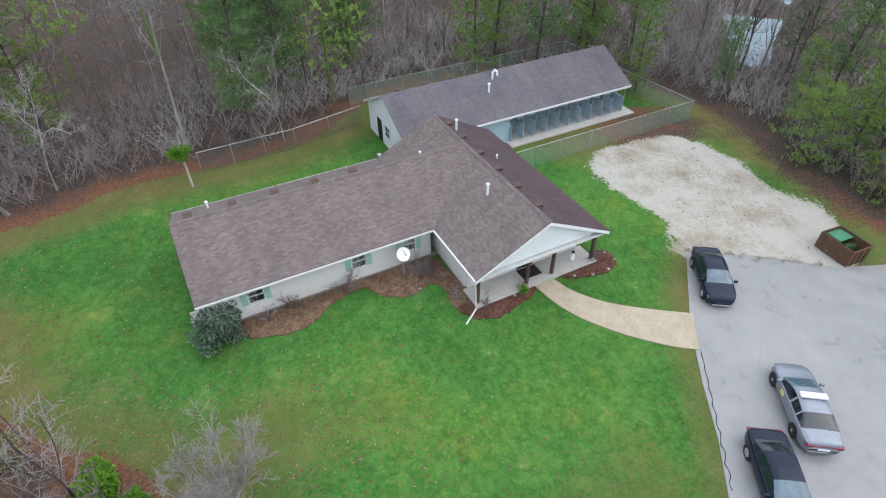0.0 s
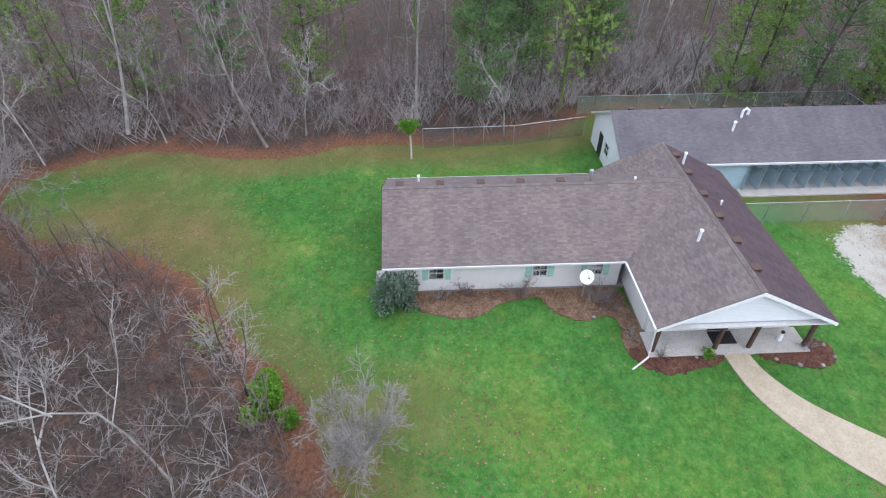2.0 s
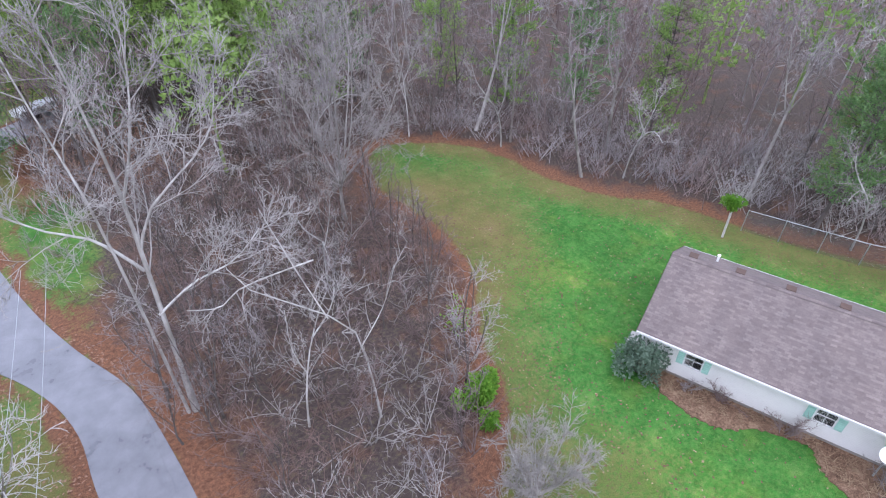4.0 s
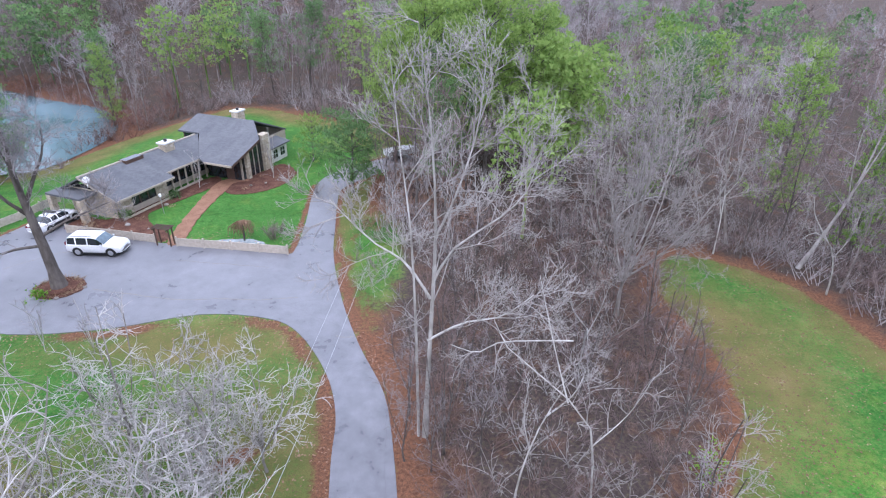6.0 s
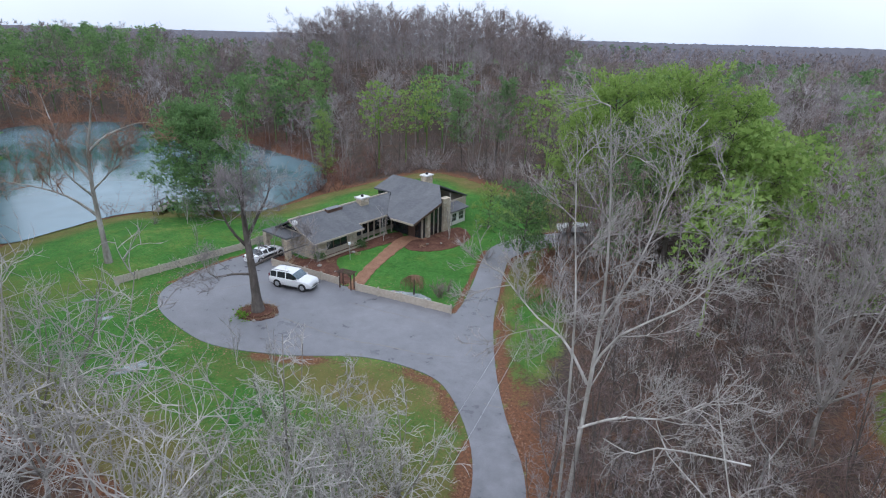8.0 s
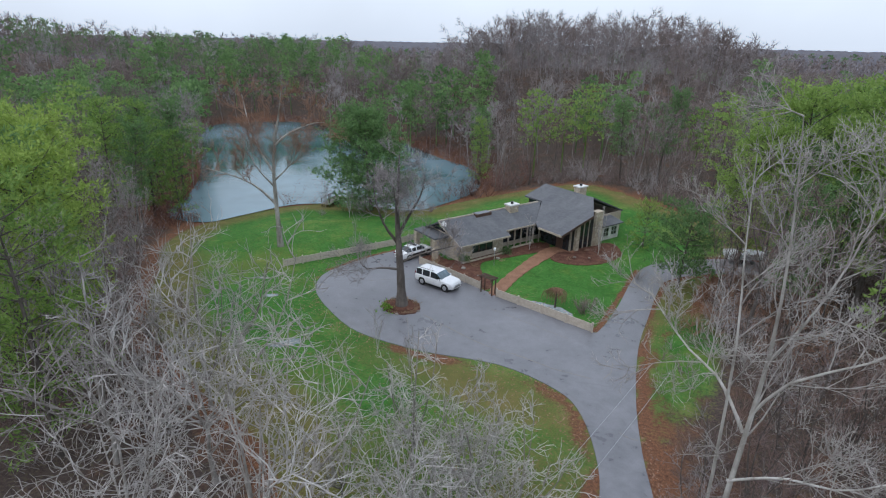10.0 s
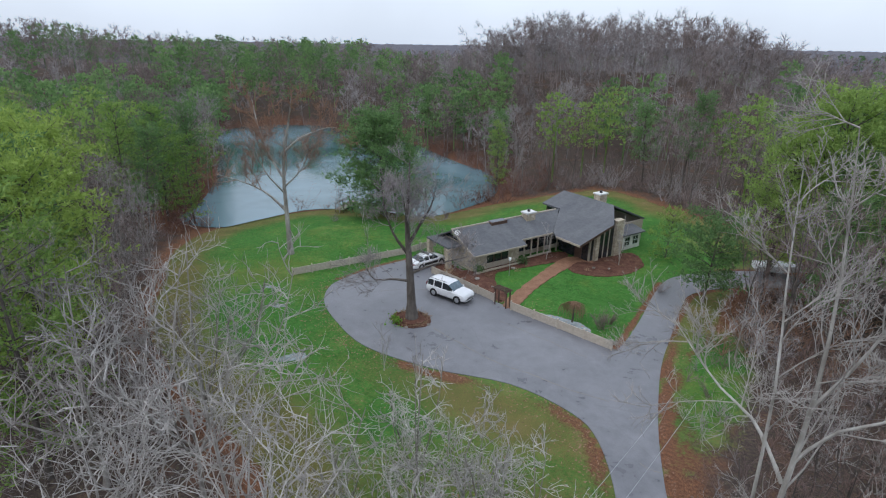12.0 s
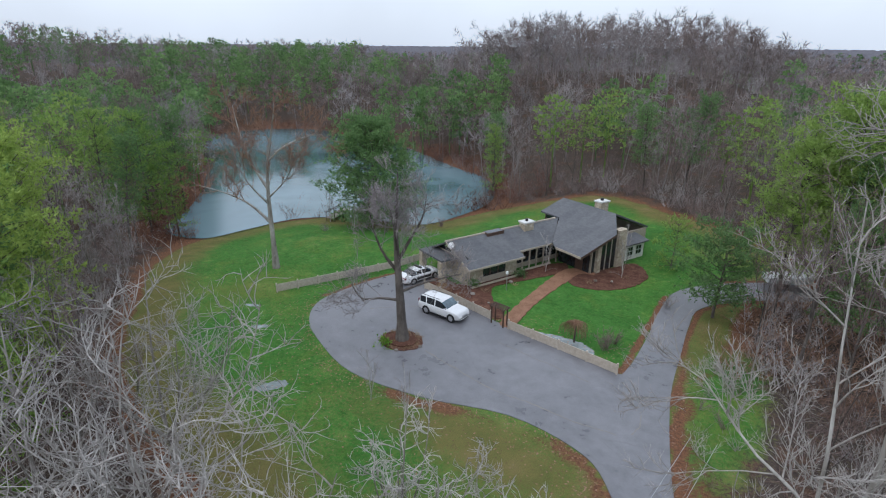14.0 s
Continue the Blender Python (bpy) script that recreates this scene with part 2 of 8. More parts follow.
def mesh_fence_material(name, c, cover):
    """Woven wire seen from afar: a share of it is metal, the rest lets light through."""
    s = Nodes(name)
    col = s.ramp(s.noise(1.5, 4, s.pos()), [(0.3, tuple(x * 0.75 for x in c)), (0.7, c)])
    uv = s.uv()
    w = s.n("ShaderNodeTexChecker", Scale=26.0)
    s.l(uv, w.inputs["Vector"])
    alpha = s.math("MULTIPLY_ADD", w.outputs["Fac"], 0.25, cover - 0.12)
    s.l(alpha, s.b.inputs["Alpha"])
    return s.done(col, 0.5, 0.2, 0.3)


def glass_material(name, c=(0.02, 0.025, 0.03), rough=0.06):
    s = Nodes(name)
    col = s.ramp(s.noise(2.0, 3, s.pos()), [(0.3, tuple(x * 0.7 for x in c)), (0.7, tuple(x * 1.4 for x in c))])
    return s.done(col, rough, 0.0, 0.7)


def car_paint(name, c, metal=0.3):
    s = Nodes(name)
    col = s.ramp(s.noise(6, 4, s.obj()), [(0.3, tuple(x * 0.85 for x in c)), (0.7, c)])
    s.b.inputs["Coat Weight"].default_value = 0.3
    s.b.inputs["Coat Roughness"].default_value = 0.06
    return s.done(col, 0.25, metal, 0.15)


def stone_material(name, cols, scale=3.2):
    s = Nodes(name)
    p = s.pos()
    v = s.n("ShaderNodeTexVoronoi", Scale=scale)
    s.l(p, v.inputs["Vector"])
    e = s.n("ShaderNodeTexVoronoi", Scale=scale)
    e.feature = "DISTANCE_TO_EDGE"
    s.l(p, e.inputs["Vector"])
    sep = s.n("ShaderNodeSeparateColor")
    s.l(v.outputs["Color"], sep.inputs[0])
    c = s.ramp(s.math("MULTIPLY_ADD", s.noise(12, 4, p), 0.4, s.math("MULTIPLY", sep.outputs[0], 0.6)), [(0.15, cols[0]), (0.5, cols[1]), (0.85, cols[2])])
    c = s.mix(1.0, c, s.ramp(e.outputs["Distance"], [(0.0, (0.55, 0.53, 0.5)), (0.06, (1, 1, 1))]), "MULTIPLY")
    s.bump(e.outputs["Distance"], 0.7, 0.04)
    return s.done(c, 0.85)


MAT = {}
MAT["ground"] = ground_material()
MAT["asphalt"] = asphalt_material("asphalt_lot", (0.218, 0.216, 0.214), (0.300, 0.294, 0.285))
MAT["drive"] = asphalt_material("asphalt_drive", (0.104, 0.105, 0.118), (0.205, 0.206, 0.224))
MAT["concrete"] = mulch_material("concrete", ((0.34, 0.28, 0.20), (0.42, 0.355, 0.26), (0.50, 0.43, 0.33)))
MAT["slab"] = mulch_material("slab_concrete", ((0.36, 0.34, 0.31), (0.46, 0.44, 0.41), (0.54, 0.52, 0.49)))
MAT["brickpath"] = mulch_material("brick_path", ((0.16, 0.085, 0.055), (0.24, 0.13, 0.085), (0.32, 0.19, 0.13)))
MAT["roof_brown"] = shingle_material("brown_shingles", ((0.118, 0.095, 0.090), (0.160, 0.131, 0.124), (0.205, 0.172, 0.162)))
# the same roof's shingles, colour darkened for the shaded far slope
MAT["roof_shaded"] = shingle_material("shaded_shingles", ((0.062, 0.043, 0.048), (0.080, 0.057, 0.063), (0.100, 0.074, 0.080)))
MAT["roof_shed"] = shingle_material("shed_shingles", ((0.105, 0.098, 0.108), (0.128, 0.119, 0.130), (0.152, 0.142, 0.154)))
MAT["roof_grey"] = shingle_material("grey_shingles", ((0.102, 0.107, 0.116), (0.122, 0.127, 0.138), (0.146, 0.151, 0.163)))
MAT["siding"] = siding_material("cream_siding", (0.70, 0.685, 0.665))
MAT["siding_white"] = siding_material("white_siding", (0.82, 0.84, 0.87))
MAT["siding_blue"] = siding_material("blue_grey_siding", (0.40, 0.53, 0.60), 0.2)
MAT["trim"] = plain("white_trim", (0.60, 0.60, 0.59), 0.5, 0, 0.15)
MAT["brown_trim"] = plain("brown_trim", (0.085, 0.052, 0.04), 0.6, 0, 0.25)
MAT["tan_trim"] = plain("tan_trim", (0.38, 0.33, 0.27), 0.6, 0, 0.2)
MAT["found"] = plain("foundation", (0.22, 0.20, 0.18), 0.9, 0, 0.25)
MAT["glass"] = glass_material("window_glass")
MAT["mint"] = plain("mint_shutter", (0.30, 0.50, 0.43), 0.55, 0, 0.15)
MAT["metal"] = plain("galvanised", (0.42, 0.44, 0.45), 0.4, 0.7, 0.2)
MAT["white_metal"] = plain("white_metal", (0.78, 0.79, 0.8), 0.35, 0.0, 0.1)
MAT["black"] = plain("black_plastic", (0.02, 0.02, 0.022), 0.5, 0, 0.3)
MAT["rubber"] = plain("rubber", (0.022, 0.022, 0.023), 0.85, 0, 0.3)
MAT["mulch"] = mulch_material("mulch", ((0.042, 0.020, 0.015), (0.105, 0.050, 0.036), (0.21, 0.115, 0.085)))
MAT["straw"] = mulch_material("dry_bed", ((0.062, 0.036, 0.024), (0.16, 0.098, 0.064), (0.32, 0.225, 0.15)))
MAT["fence_mesh"] = mesh_fence_material("green_mesh", (0.30, 0.42, 0.35), 0.34)
MAT["run_mesh"] = mesh_fence_material("run_mesh", (0.27, 0.35, 0.40), 0.24)
MAT["dark_mesh"] = mesh_fence_material("wire_mesh", (0.17, 0.165, 0.16), 0.30)
MAT["wood_fence"] = plain("weathered_wood", (0.44, 0.39, 0.33), 0.8, 0, 0.25, 4, 0.2, 0.4)
MAT["stone"] = stone_material("tan_stone", ((0.34, 0.29, 0.22), (0.43, 0.37, 0.29), (0.52, 0.46, 0.37)), 2.4)
MAT["rock"] = stone_material("rock", ((0.16, 0.14, 0.125), (0.24, 0.22, 0.20), (0.34, 0.32, 0.30)), 1.1)
MAT["water"] = water_material()
# pale base colour adds the sky reflection that gloss alone leaves weak
MAT["puddle"] = glass_material("puddle_water", (0.17, 0.20, 0.20), 0.12)
MAT["bark"] = bark_material("grey_bark", ((0.10, 0.085, 0.075), (0.19, 0.165, 0.15), (0.30, 0.275, 0.255)))
MAT["bark_dark"] = bark_material("dark_bark", ((0.05, 0.042, 0.038), (0.098, 0.085, 0.077), (0.165, 0.146, 0.133)))
MAT["bark_pale"] = bark_material("pale_bark", ((0.16, 0.145, 0.125), (0.345, 0.33, 0.305), (0.62, 0.61, 0.59)), 2.2)
MAT["bark_grey"] = bark_material("mottled_grey_bark", ((0.12, 0.105, 0.092), (0.24, 0.22, 0.20), (0.44, 0.42, 0.40)), 3.0)
MAT["twig"] = bark_material("grey_twigs", ((0.150, 0.132, 0.130), (0.240, 0.216, 0.214), (0.36, 0.33, 0.326)))
MAT["twig_pale"] = bark_material("pale_twigs", ((0.18, 0.162, 0.148), (0.29, 0.268, 0.25), (0.44, 0.418, 0.395)))
MAT["twig_brown"] = bark_material("brown_twigs", ((0.115, 0.076, 0.069), (0.172, 0.130, 0.122), (0.265, 0.208, 0.198)))
# canopy colour is turned blue-grey to stand in for distance haze
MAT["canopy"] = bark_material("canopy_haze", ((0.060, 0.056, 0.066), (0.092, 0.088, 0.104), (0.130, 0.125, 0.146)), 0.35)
MAT["brush"] = bark_material("thicket_twigs", ((0.092, 0.060, 0.051), (0.162, 0.110, 0.094), (0.265, 0.192, 0.166)))
MAT["tawny"] = bark_material("tawny_grass", ((0.16, 0.105, 0.065), (0.27, 0.19, 0.12), (0.40, 0.30, 0.20)))
MAT["twig_silver"] = bark_material("silver_twigs", ((0.21, 0.196, 0.186), (0.33, 0.312, 0.298), (0.50, 0.48, 0.46)))
# far twig colours are brightened in place of haze over the distance
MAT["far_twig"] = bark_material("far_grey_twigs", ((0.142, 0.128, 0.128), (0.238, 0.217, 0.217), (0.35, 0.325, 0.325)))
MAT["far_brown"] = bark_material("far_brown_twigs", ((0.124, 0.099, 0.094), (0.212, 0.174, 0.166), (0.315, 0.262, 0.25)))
MAT["shrub_red"] = bark_material("red_brown_shrubs", ((0.075, 0.038, 0.03), (0.135, 0.066, 0.05), (0.21, 0.115, 0.088)))
MAT["twig_rust"] = bark_material("rusty_twigs", ((0.15, 0.085, 0.055), (0.25, 0.15, 0.105), (0.36, 0.24, 0.18)))
MAT["needles"] = foliage_material("pine_needles", ((0.098, 0.175, 0.045), (0.185, 0.295, 0.074), (0.280, 0.395, 0.112)))
MAT["needles_dark"] = foliage_material("dark_needles", ((0.072, 0.140, 0.060), (0.135, 0.235, 0.090), (0.205, 0.325, 0.125)))
MAT["needles_yellow"] = foliage_material("yellow_needles", ((0.128, 0.212, 0.056), (0.228, 0.338, 0.086), (0.325, 0.435, 0.13)))
MAT["needles_light"] = foliage_material("light_needles", ((0.165, 0.25, 0.06), (0.285, 0.39, 0.09), (0.39, 0.49, 0.135)))
MAT["leaf_green"] = foliage_material("shrub_leaves", ((0.075, 0.18, 0.022), (0.15, 0.32, 0.038), (0.24, 0.42, 0.06)))
MAT["leaf_blue"] = foliage_material("evergreen_leaves", ((0.09, 0.14, 0.10), (0.17, 0.24, 0.175), (0.28, 0.35, 0.27)))
MAT["rust_metal"] = plain("rusty_metal", (0.12, 0.07, 0.045), 0.8, 0.3, 0.4)

# ---- mesh tools ----
from mathutils.geometry import tessellate_polygon



class M:
    """Vertices and faces of one mesh, gathered piece by piece."""

    def __init__(self):
        self.v, self.f, self.uv = [], [], {}

    def face(self, pts, uvs=None):
        k = len(self.v)
        self.v += [tuple(p) for p in pts]
        if uvs:
            self.uv[len(self.f)] = uvs
        self.f.append(tuple(range(k, k + len(pts))))
        return self

    def prism(self, poly, z0, z1):
        """A flat outline (x, y) raised from z0 to z1; each may be a function of x, y."""
        g0 = z0 if callable(z0) else (lambda x, y: z0)
        g1 = z1 if callable(z1) else (lambda x, y: z1)
        k, n = len(self.v), len(poly)
        self.v += [(x, y, g0(x, y)) for x, y in poly] + [(x, y, g1(x, y)) for x, y in poly]
        self.f.append(tuple(range(k + n - 1, k - 1, -1)))
        self.f.append(tuple(range(k + n, k + 2 * n)))
        for i in range(n):
            j = (i + 1) % n
            self.f.append((k + i, k + j, k + n + j, k + n + i))
        return self

    def box(self, x0, x1, y0, y1, z0, z1, c=0.0):
        """A box; c > 0 chamfers its upright and top edges."""
        if c <= 0:
            return self.prism([(x0, y0), (x1, y0), (x1, y1), (x0, y1)], z0, z1)

        out = [(x0 + c, y0), (x1 - c, y0), (x1, y0 + c), (x1, y1 - c), (x1 - c, y1), (x0 + c, y1), (x0, y1 - c), (x0, y0 + c)]
        inn = [(x0 + 2 * c, y0 + c), (x1 - 2 * c, y0 + c), (x1 - c, y0 + 2 * c), (x1 - c, y1 - 2 * c), (x1 - 2 * c, y1 - c), (x0 + 2 * c, y1 - c), (x0 + c, y1 - 2 * c), (x0 + c, y0 + 2 * c)]
        k = len(self.v)
        self.v += [(x, y, z0) for x, y in out] + [(x, y, z1 - c) for x, y in out] + [(x, y, z1) for x, y in inn]
        self.f.append(tuple(range(k + 7, k - 1, -1)))
        self.f.append(tuple(range(k + 16, k + 24)))
        for r in (0, 8):
            for i in range(8):
                j = (i + 1) % 8
                self.f.append((k + r + i, k + r + j, k + r + 8 + j, k + r + 8 + i))
        return self

    def tube(self, pts, radii, sides=6, cap=True):
        pts = [Vector(p) for p in pts]
        k, n = len(self.v), len(pts)
        for i, p in enumerate(pts):
            d = (pts[min(i + 1, n - 1)] - pts[max(i - 1, 0)]).normalized()
            a = d.cross(Vector((0.31, 0.9, 0.2)) if abs(d.z) > 0.8 else Vector((0, 0, 1))).normalized()
            b = d.cross(a)
            for s in range(sides):
                w = 2 * math.pi * s / sides
                self.v.append(tuple(p + (a * math.cos(w) + b * math.sin(w)) * radii[i]))
        for i in range(n - 1):
            for s in range(sides):
                t = (s + 1) % sides
                self.f.append((k + i * sides + s, k + i * sides + t, k + (i + 1) * sides + t, k + (i + 1) * sides + s))
        if cap:
            self.f.append(tuple(range(k + sides - 1, k - 1, -1)))
            self.f.append(tuple(k + (n - 1) * sides + s for s in range(sides)))
        return self

    def slab(self, pts, thick, uaxis):
        """A roof plane: 3D outline seen from above, anticlockwise, with thickness; uaxis runs along the courses."""
        pts = [Vector(p) for p in pts]
        nrm = (pts[1] - pts[0]).cross(pts[2] - pts[0]).normalized()
        u = Vector(uaxis).normalized()
        w = nrm.cross(u)
        self.face(pts, [(p.dot(u), p.dot(w)) for p in pts])
        low = [p - Vector((0, 0, thick)) for p in pts]
        k, n = len(self.v), len(pts)
        self.v += [tuple(p) for p in pts + low]
        self.f.append(tuple(range(k + 2 * n - 1, k + n - 1, -1)))
        for i in range(n):
            j = (i + 1) % n
            self.f.append((k + n + i, k + n + j, k + j, k + i))
        return self

    def mesh(self, name, smooth=False):
        me = bpy.data.meshes.new(name)
        me.from_pydata(self.v, [], self.f)
        if self.uv:
            lay = me.uv_layers.new(name="UVMap")
            for fi, uvs in self.uv.items():
                for li, uvc in zip(me.polygons[fi].loop_indices, uvs):
                    lay.data[li].uv = uvc
        if smooth:
            me.shade_smooth()
        me.update()
        return me


def part(name, m, mat, parent, label="", smooth=False):
    """Links a mesh as one part under a thing or a part."""
    me = m.mesh(name, smooth) if isinstance(m, M) else m
    if not me.materials:
        me.materials.append(MAT[mat] if isinstance(mat, str) else mat)
    ob = new(name, me)
    ob.parent = parent
    return tagged(ob, label)


def thing(name, m, label, category, group="", kind=""):
    """An Empty at a thing's base, which parents its parts."""
    ob = new(name)
    ob.matrix_world = m
    ob.empty_display_size = 0.3
    return tagged(ob, label, category, group, kind)


def solo(name, m, mat, label, category="", group="", kind="", at=None, smooth=False):
    """A thing of one mesh."""
    me = m.mesh(name, smooth) if isinstance(m, M) else m
    if not me.materials:
        me.materials.append(MAT[mat])
    ob = new(name, me)
    if at is not None:
        ob.matrix_world = at
    return tagged(ob, label, category, group, kind)


def smooth_line(pts, n=6, closed=True):
    """A Catmull-Rom curve through the points."""
    out, c = [], len(pts)
    for i in range(c if closed else c - 1):
        p = [pts[(i + k) % c] if closed else pts[min(max(i + k, 0), c - 1)] for k in (-1, 0, 1, 2)]
        for s in range(n):
            t = s / n
            out.append(tuple(0.5 * (2 * b + (cc - a) * t + (2 * a - 5 * b + 4 * cc - d) * t * t + (3 * b - a - 3 * cc + d) * t ** 3)
                             for a, b, cc, d in zip(*p)))
    if not closed:
        out.append(pts[-1])
    return out


def signed_distance(px, py, poly):
    """Distance to an outline, positive inside, for arrays of points."""
    best = np.full(px.shape, 1e9)
    inside = np.zeros(px.shape, bool)
    n = len(poly)
    for i in range(n):
        ax, ay = poly[i]
        bx, by = poly[(i + 1) % n]
        dx, dy = bx - ax, by - ay
        t = np.clip(((px - ax) * dx + (py - ay) * dy) / (dx * dx + dy * dy + 1e-9), 0, 1)
        best = np.minimum(best, (px - ax - t * dx) ** 2 + (py - ay - t * dy) ** 2)
        cond = (ay > py) != (by > py)
        inside ^= cond & (px < (bx - ax) * (py - ay) / (by - ay + 1e-12) + ax)
    return np.where(inside, 1, -1) * np.sqrt(best)


def step(x, a, b):
    t = np.clip((x - a) / (b - a), 0, 1)
    return t * t * (3 - 2 * t)


def wave(x, y, s, k=0.0):
    """A smooth made-up unevenness between -1 and 1."""
    return (np.sin(x / s + k) * np.cos(y / s * 1.13 + 2 * k) + np.sin(x / s * 0.53 - y / s * 0.71 + 3 * k + 1.7)) * 0.5


# ---- plan of the land ----
LAKE = smooth_line([(-74, 51), (-72, 57), (-70, 65), (-65, 69.5), (-58, 72), (-51, 74), (-48.5, 81), (-48, 92), (-53, 103), (-60, 110), (-70, 115),
                    (-91, 128), (-111, 132), (-134, 140), (-149, 134), (-156, 119), (-142, 100), (-118, 84), (-100, 70), (-88, 58), (-82, 50)], 4)
LAWN_A = smooth_line([(-2, -13), (5, -2), (10.5, 5), (12.5, 7.2), (14.4, 8.8), (15.9, 10.6), (17, 13.4), (19, 16.5), (21.2, 19.6), (22.6, 24.6), (22.5, 30), (22.4, 34),
                      (26.5, 40.5), (33, 36.3), (35.2, 31), (35.4, 26), (37.3, 20.3), (40, 17), (41.4, 13), (42.6, 8), (46, 1), (53, -6), (56, -24), (45, -36), (30, -38), (10, -40), (-6, -30)], 4)
LAWN_B = smooth_line([(-1.5, 81), (-7, 87), (-14, 91), (-22, 96), (-30, 97), (-42, 89), (-50, 74), (-66, 68), (-73, 50), (-66, 39), (-55, 30), (-46, 23), (-34, 18.5), (-23, 16), (-13, 9), (-5, 4), (-1, 10),
                      (0.0, 18), (-0.3, 24), (-3, 32), (-4.6, 40), (-3, 50), (-2, 62), (3, 69), (2, 76)], 4)
GRAVEL = smooth_line([(36.5, -20.8), (32.4, -22.2), (29.2, -23.6), (25, -23.0), (22, -27.6), (21, -33), (24.7, -35.8), (28, -36), (31, -34), (34, -33.8), (37.6, -32.6), (40, -29.7), (38.8, -23.9)], 4)
DRIVE = smooth_line([(-2.6, 4), (-3.2, 12), (-3.55, 18), (-3.6, 21.7), (-4.6, 25.6), (-7.0, 30.0), (-9.6, 32.0), (-14.8, 32.8), (-21, 31.3), (-27.6, 31.0), (-32.8, 33.0), (-36.6, 35.4),
                     (-38.6, 38.2), (-38.9, 41), (-37.6, 46.6), (-35, 51.8), (-32.6, 52), (-31.2, 48.6), (-28, 46.9), (-22.6, 45.1), (-16, 43.7), (-10.2, 42.3), (-9.2, 43.2), (-9.0, 49), (-9.2, 56.5), (-8.4, 62),
                     (-4, 67), (2, 70.5), (4, 67), (-2, 63), (-5.8, 58.5), (-6.2, 54), (-5.9, 48), (-5.5, 41.6), (-4.1, 34), (-2.5, 28.3), (-0.7, 23.3), (-0.1, 18.3), (0.2, 12), (0.6, 4)], 4)
LOT = [(25.0, -23.6), (19.6, -20.85), (17.2, -19.85), (14.9, -19.0), (11.7, -18.0), (9.0, -16.9), (4, -14.6), (1, -11), (0.6, 4), (-2.6, 4), (-3, -6), (-2, -30), (2, -50), (19, -52), (21.3, -35.8), (21.6, -32.8), (22.2, -31.1), (23.8, -27.6)]
WATER_Z = -3.0


def land(x, y):
    """Height of the ground, for numbers or arrays."""
    x, y = np.asarray(x, float), np.asarray(y, float)
    d = signed_distance(x, y, LAKE)
    far = np.hypot(x, y)
    z = 0.25 * wave(x, y, 14, 0.4) * step(np.abs(far), 75, 110)
    # the lawn falls to the water
    near_b = step(-d, 0.0, 26.0)
    z = z * near_b + (WATER_Z - 0.15) * (1 - near_b) * (d <= 0) + (d > 0) * (WATER_Z - 0.2 - 1.6 * step(d, 0, 8))
    # wooded hill beyond the house and rising country
    hill = 16.5 * np.exp(-(((x + 54) / 54.0) ** 4 + ((y - 192) / 50.0) ** 4))
    z = z + hill * step(-d, 2, 40)
    # the land rises behind the lake's far end
    az = np.degrees(np.arctan2(-x, y))
    z = z + step(far, 190, 255) * (1 - step(far, 340, 480)) * (8.5 * step(az, 34, 41) + 5.5 * step(az, 55, 68)) * step(-d, 2, 40)
    z = z + 3.0 * wave(x, y, 160, 1.0) * step(far, 170, 420) + 4.0 * step(far, 500, 1400)
    return z


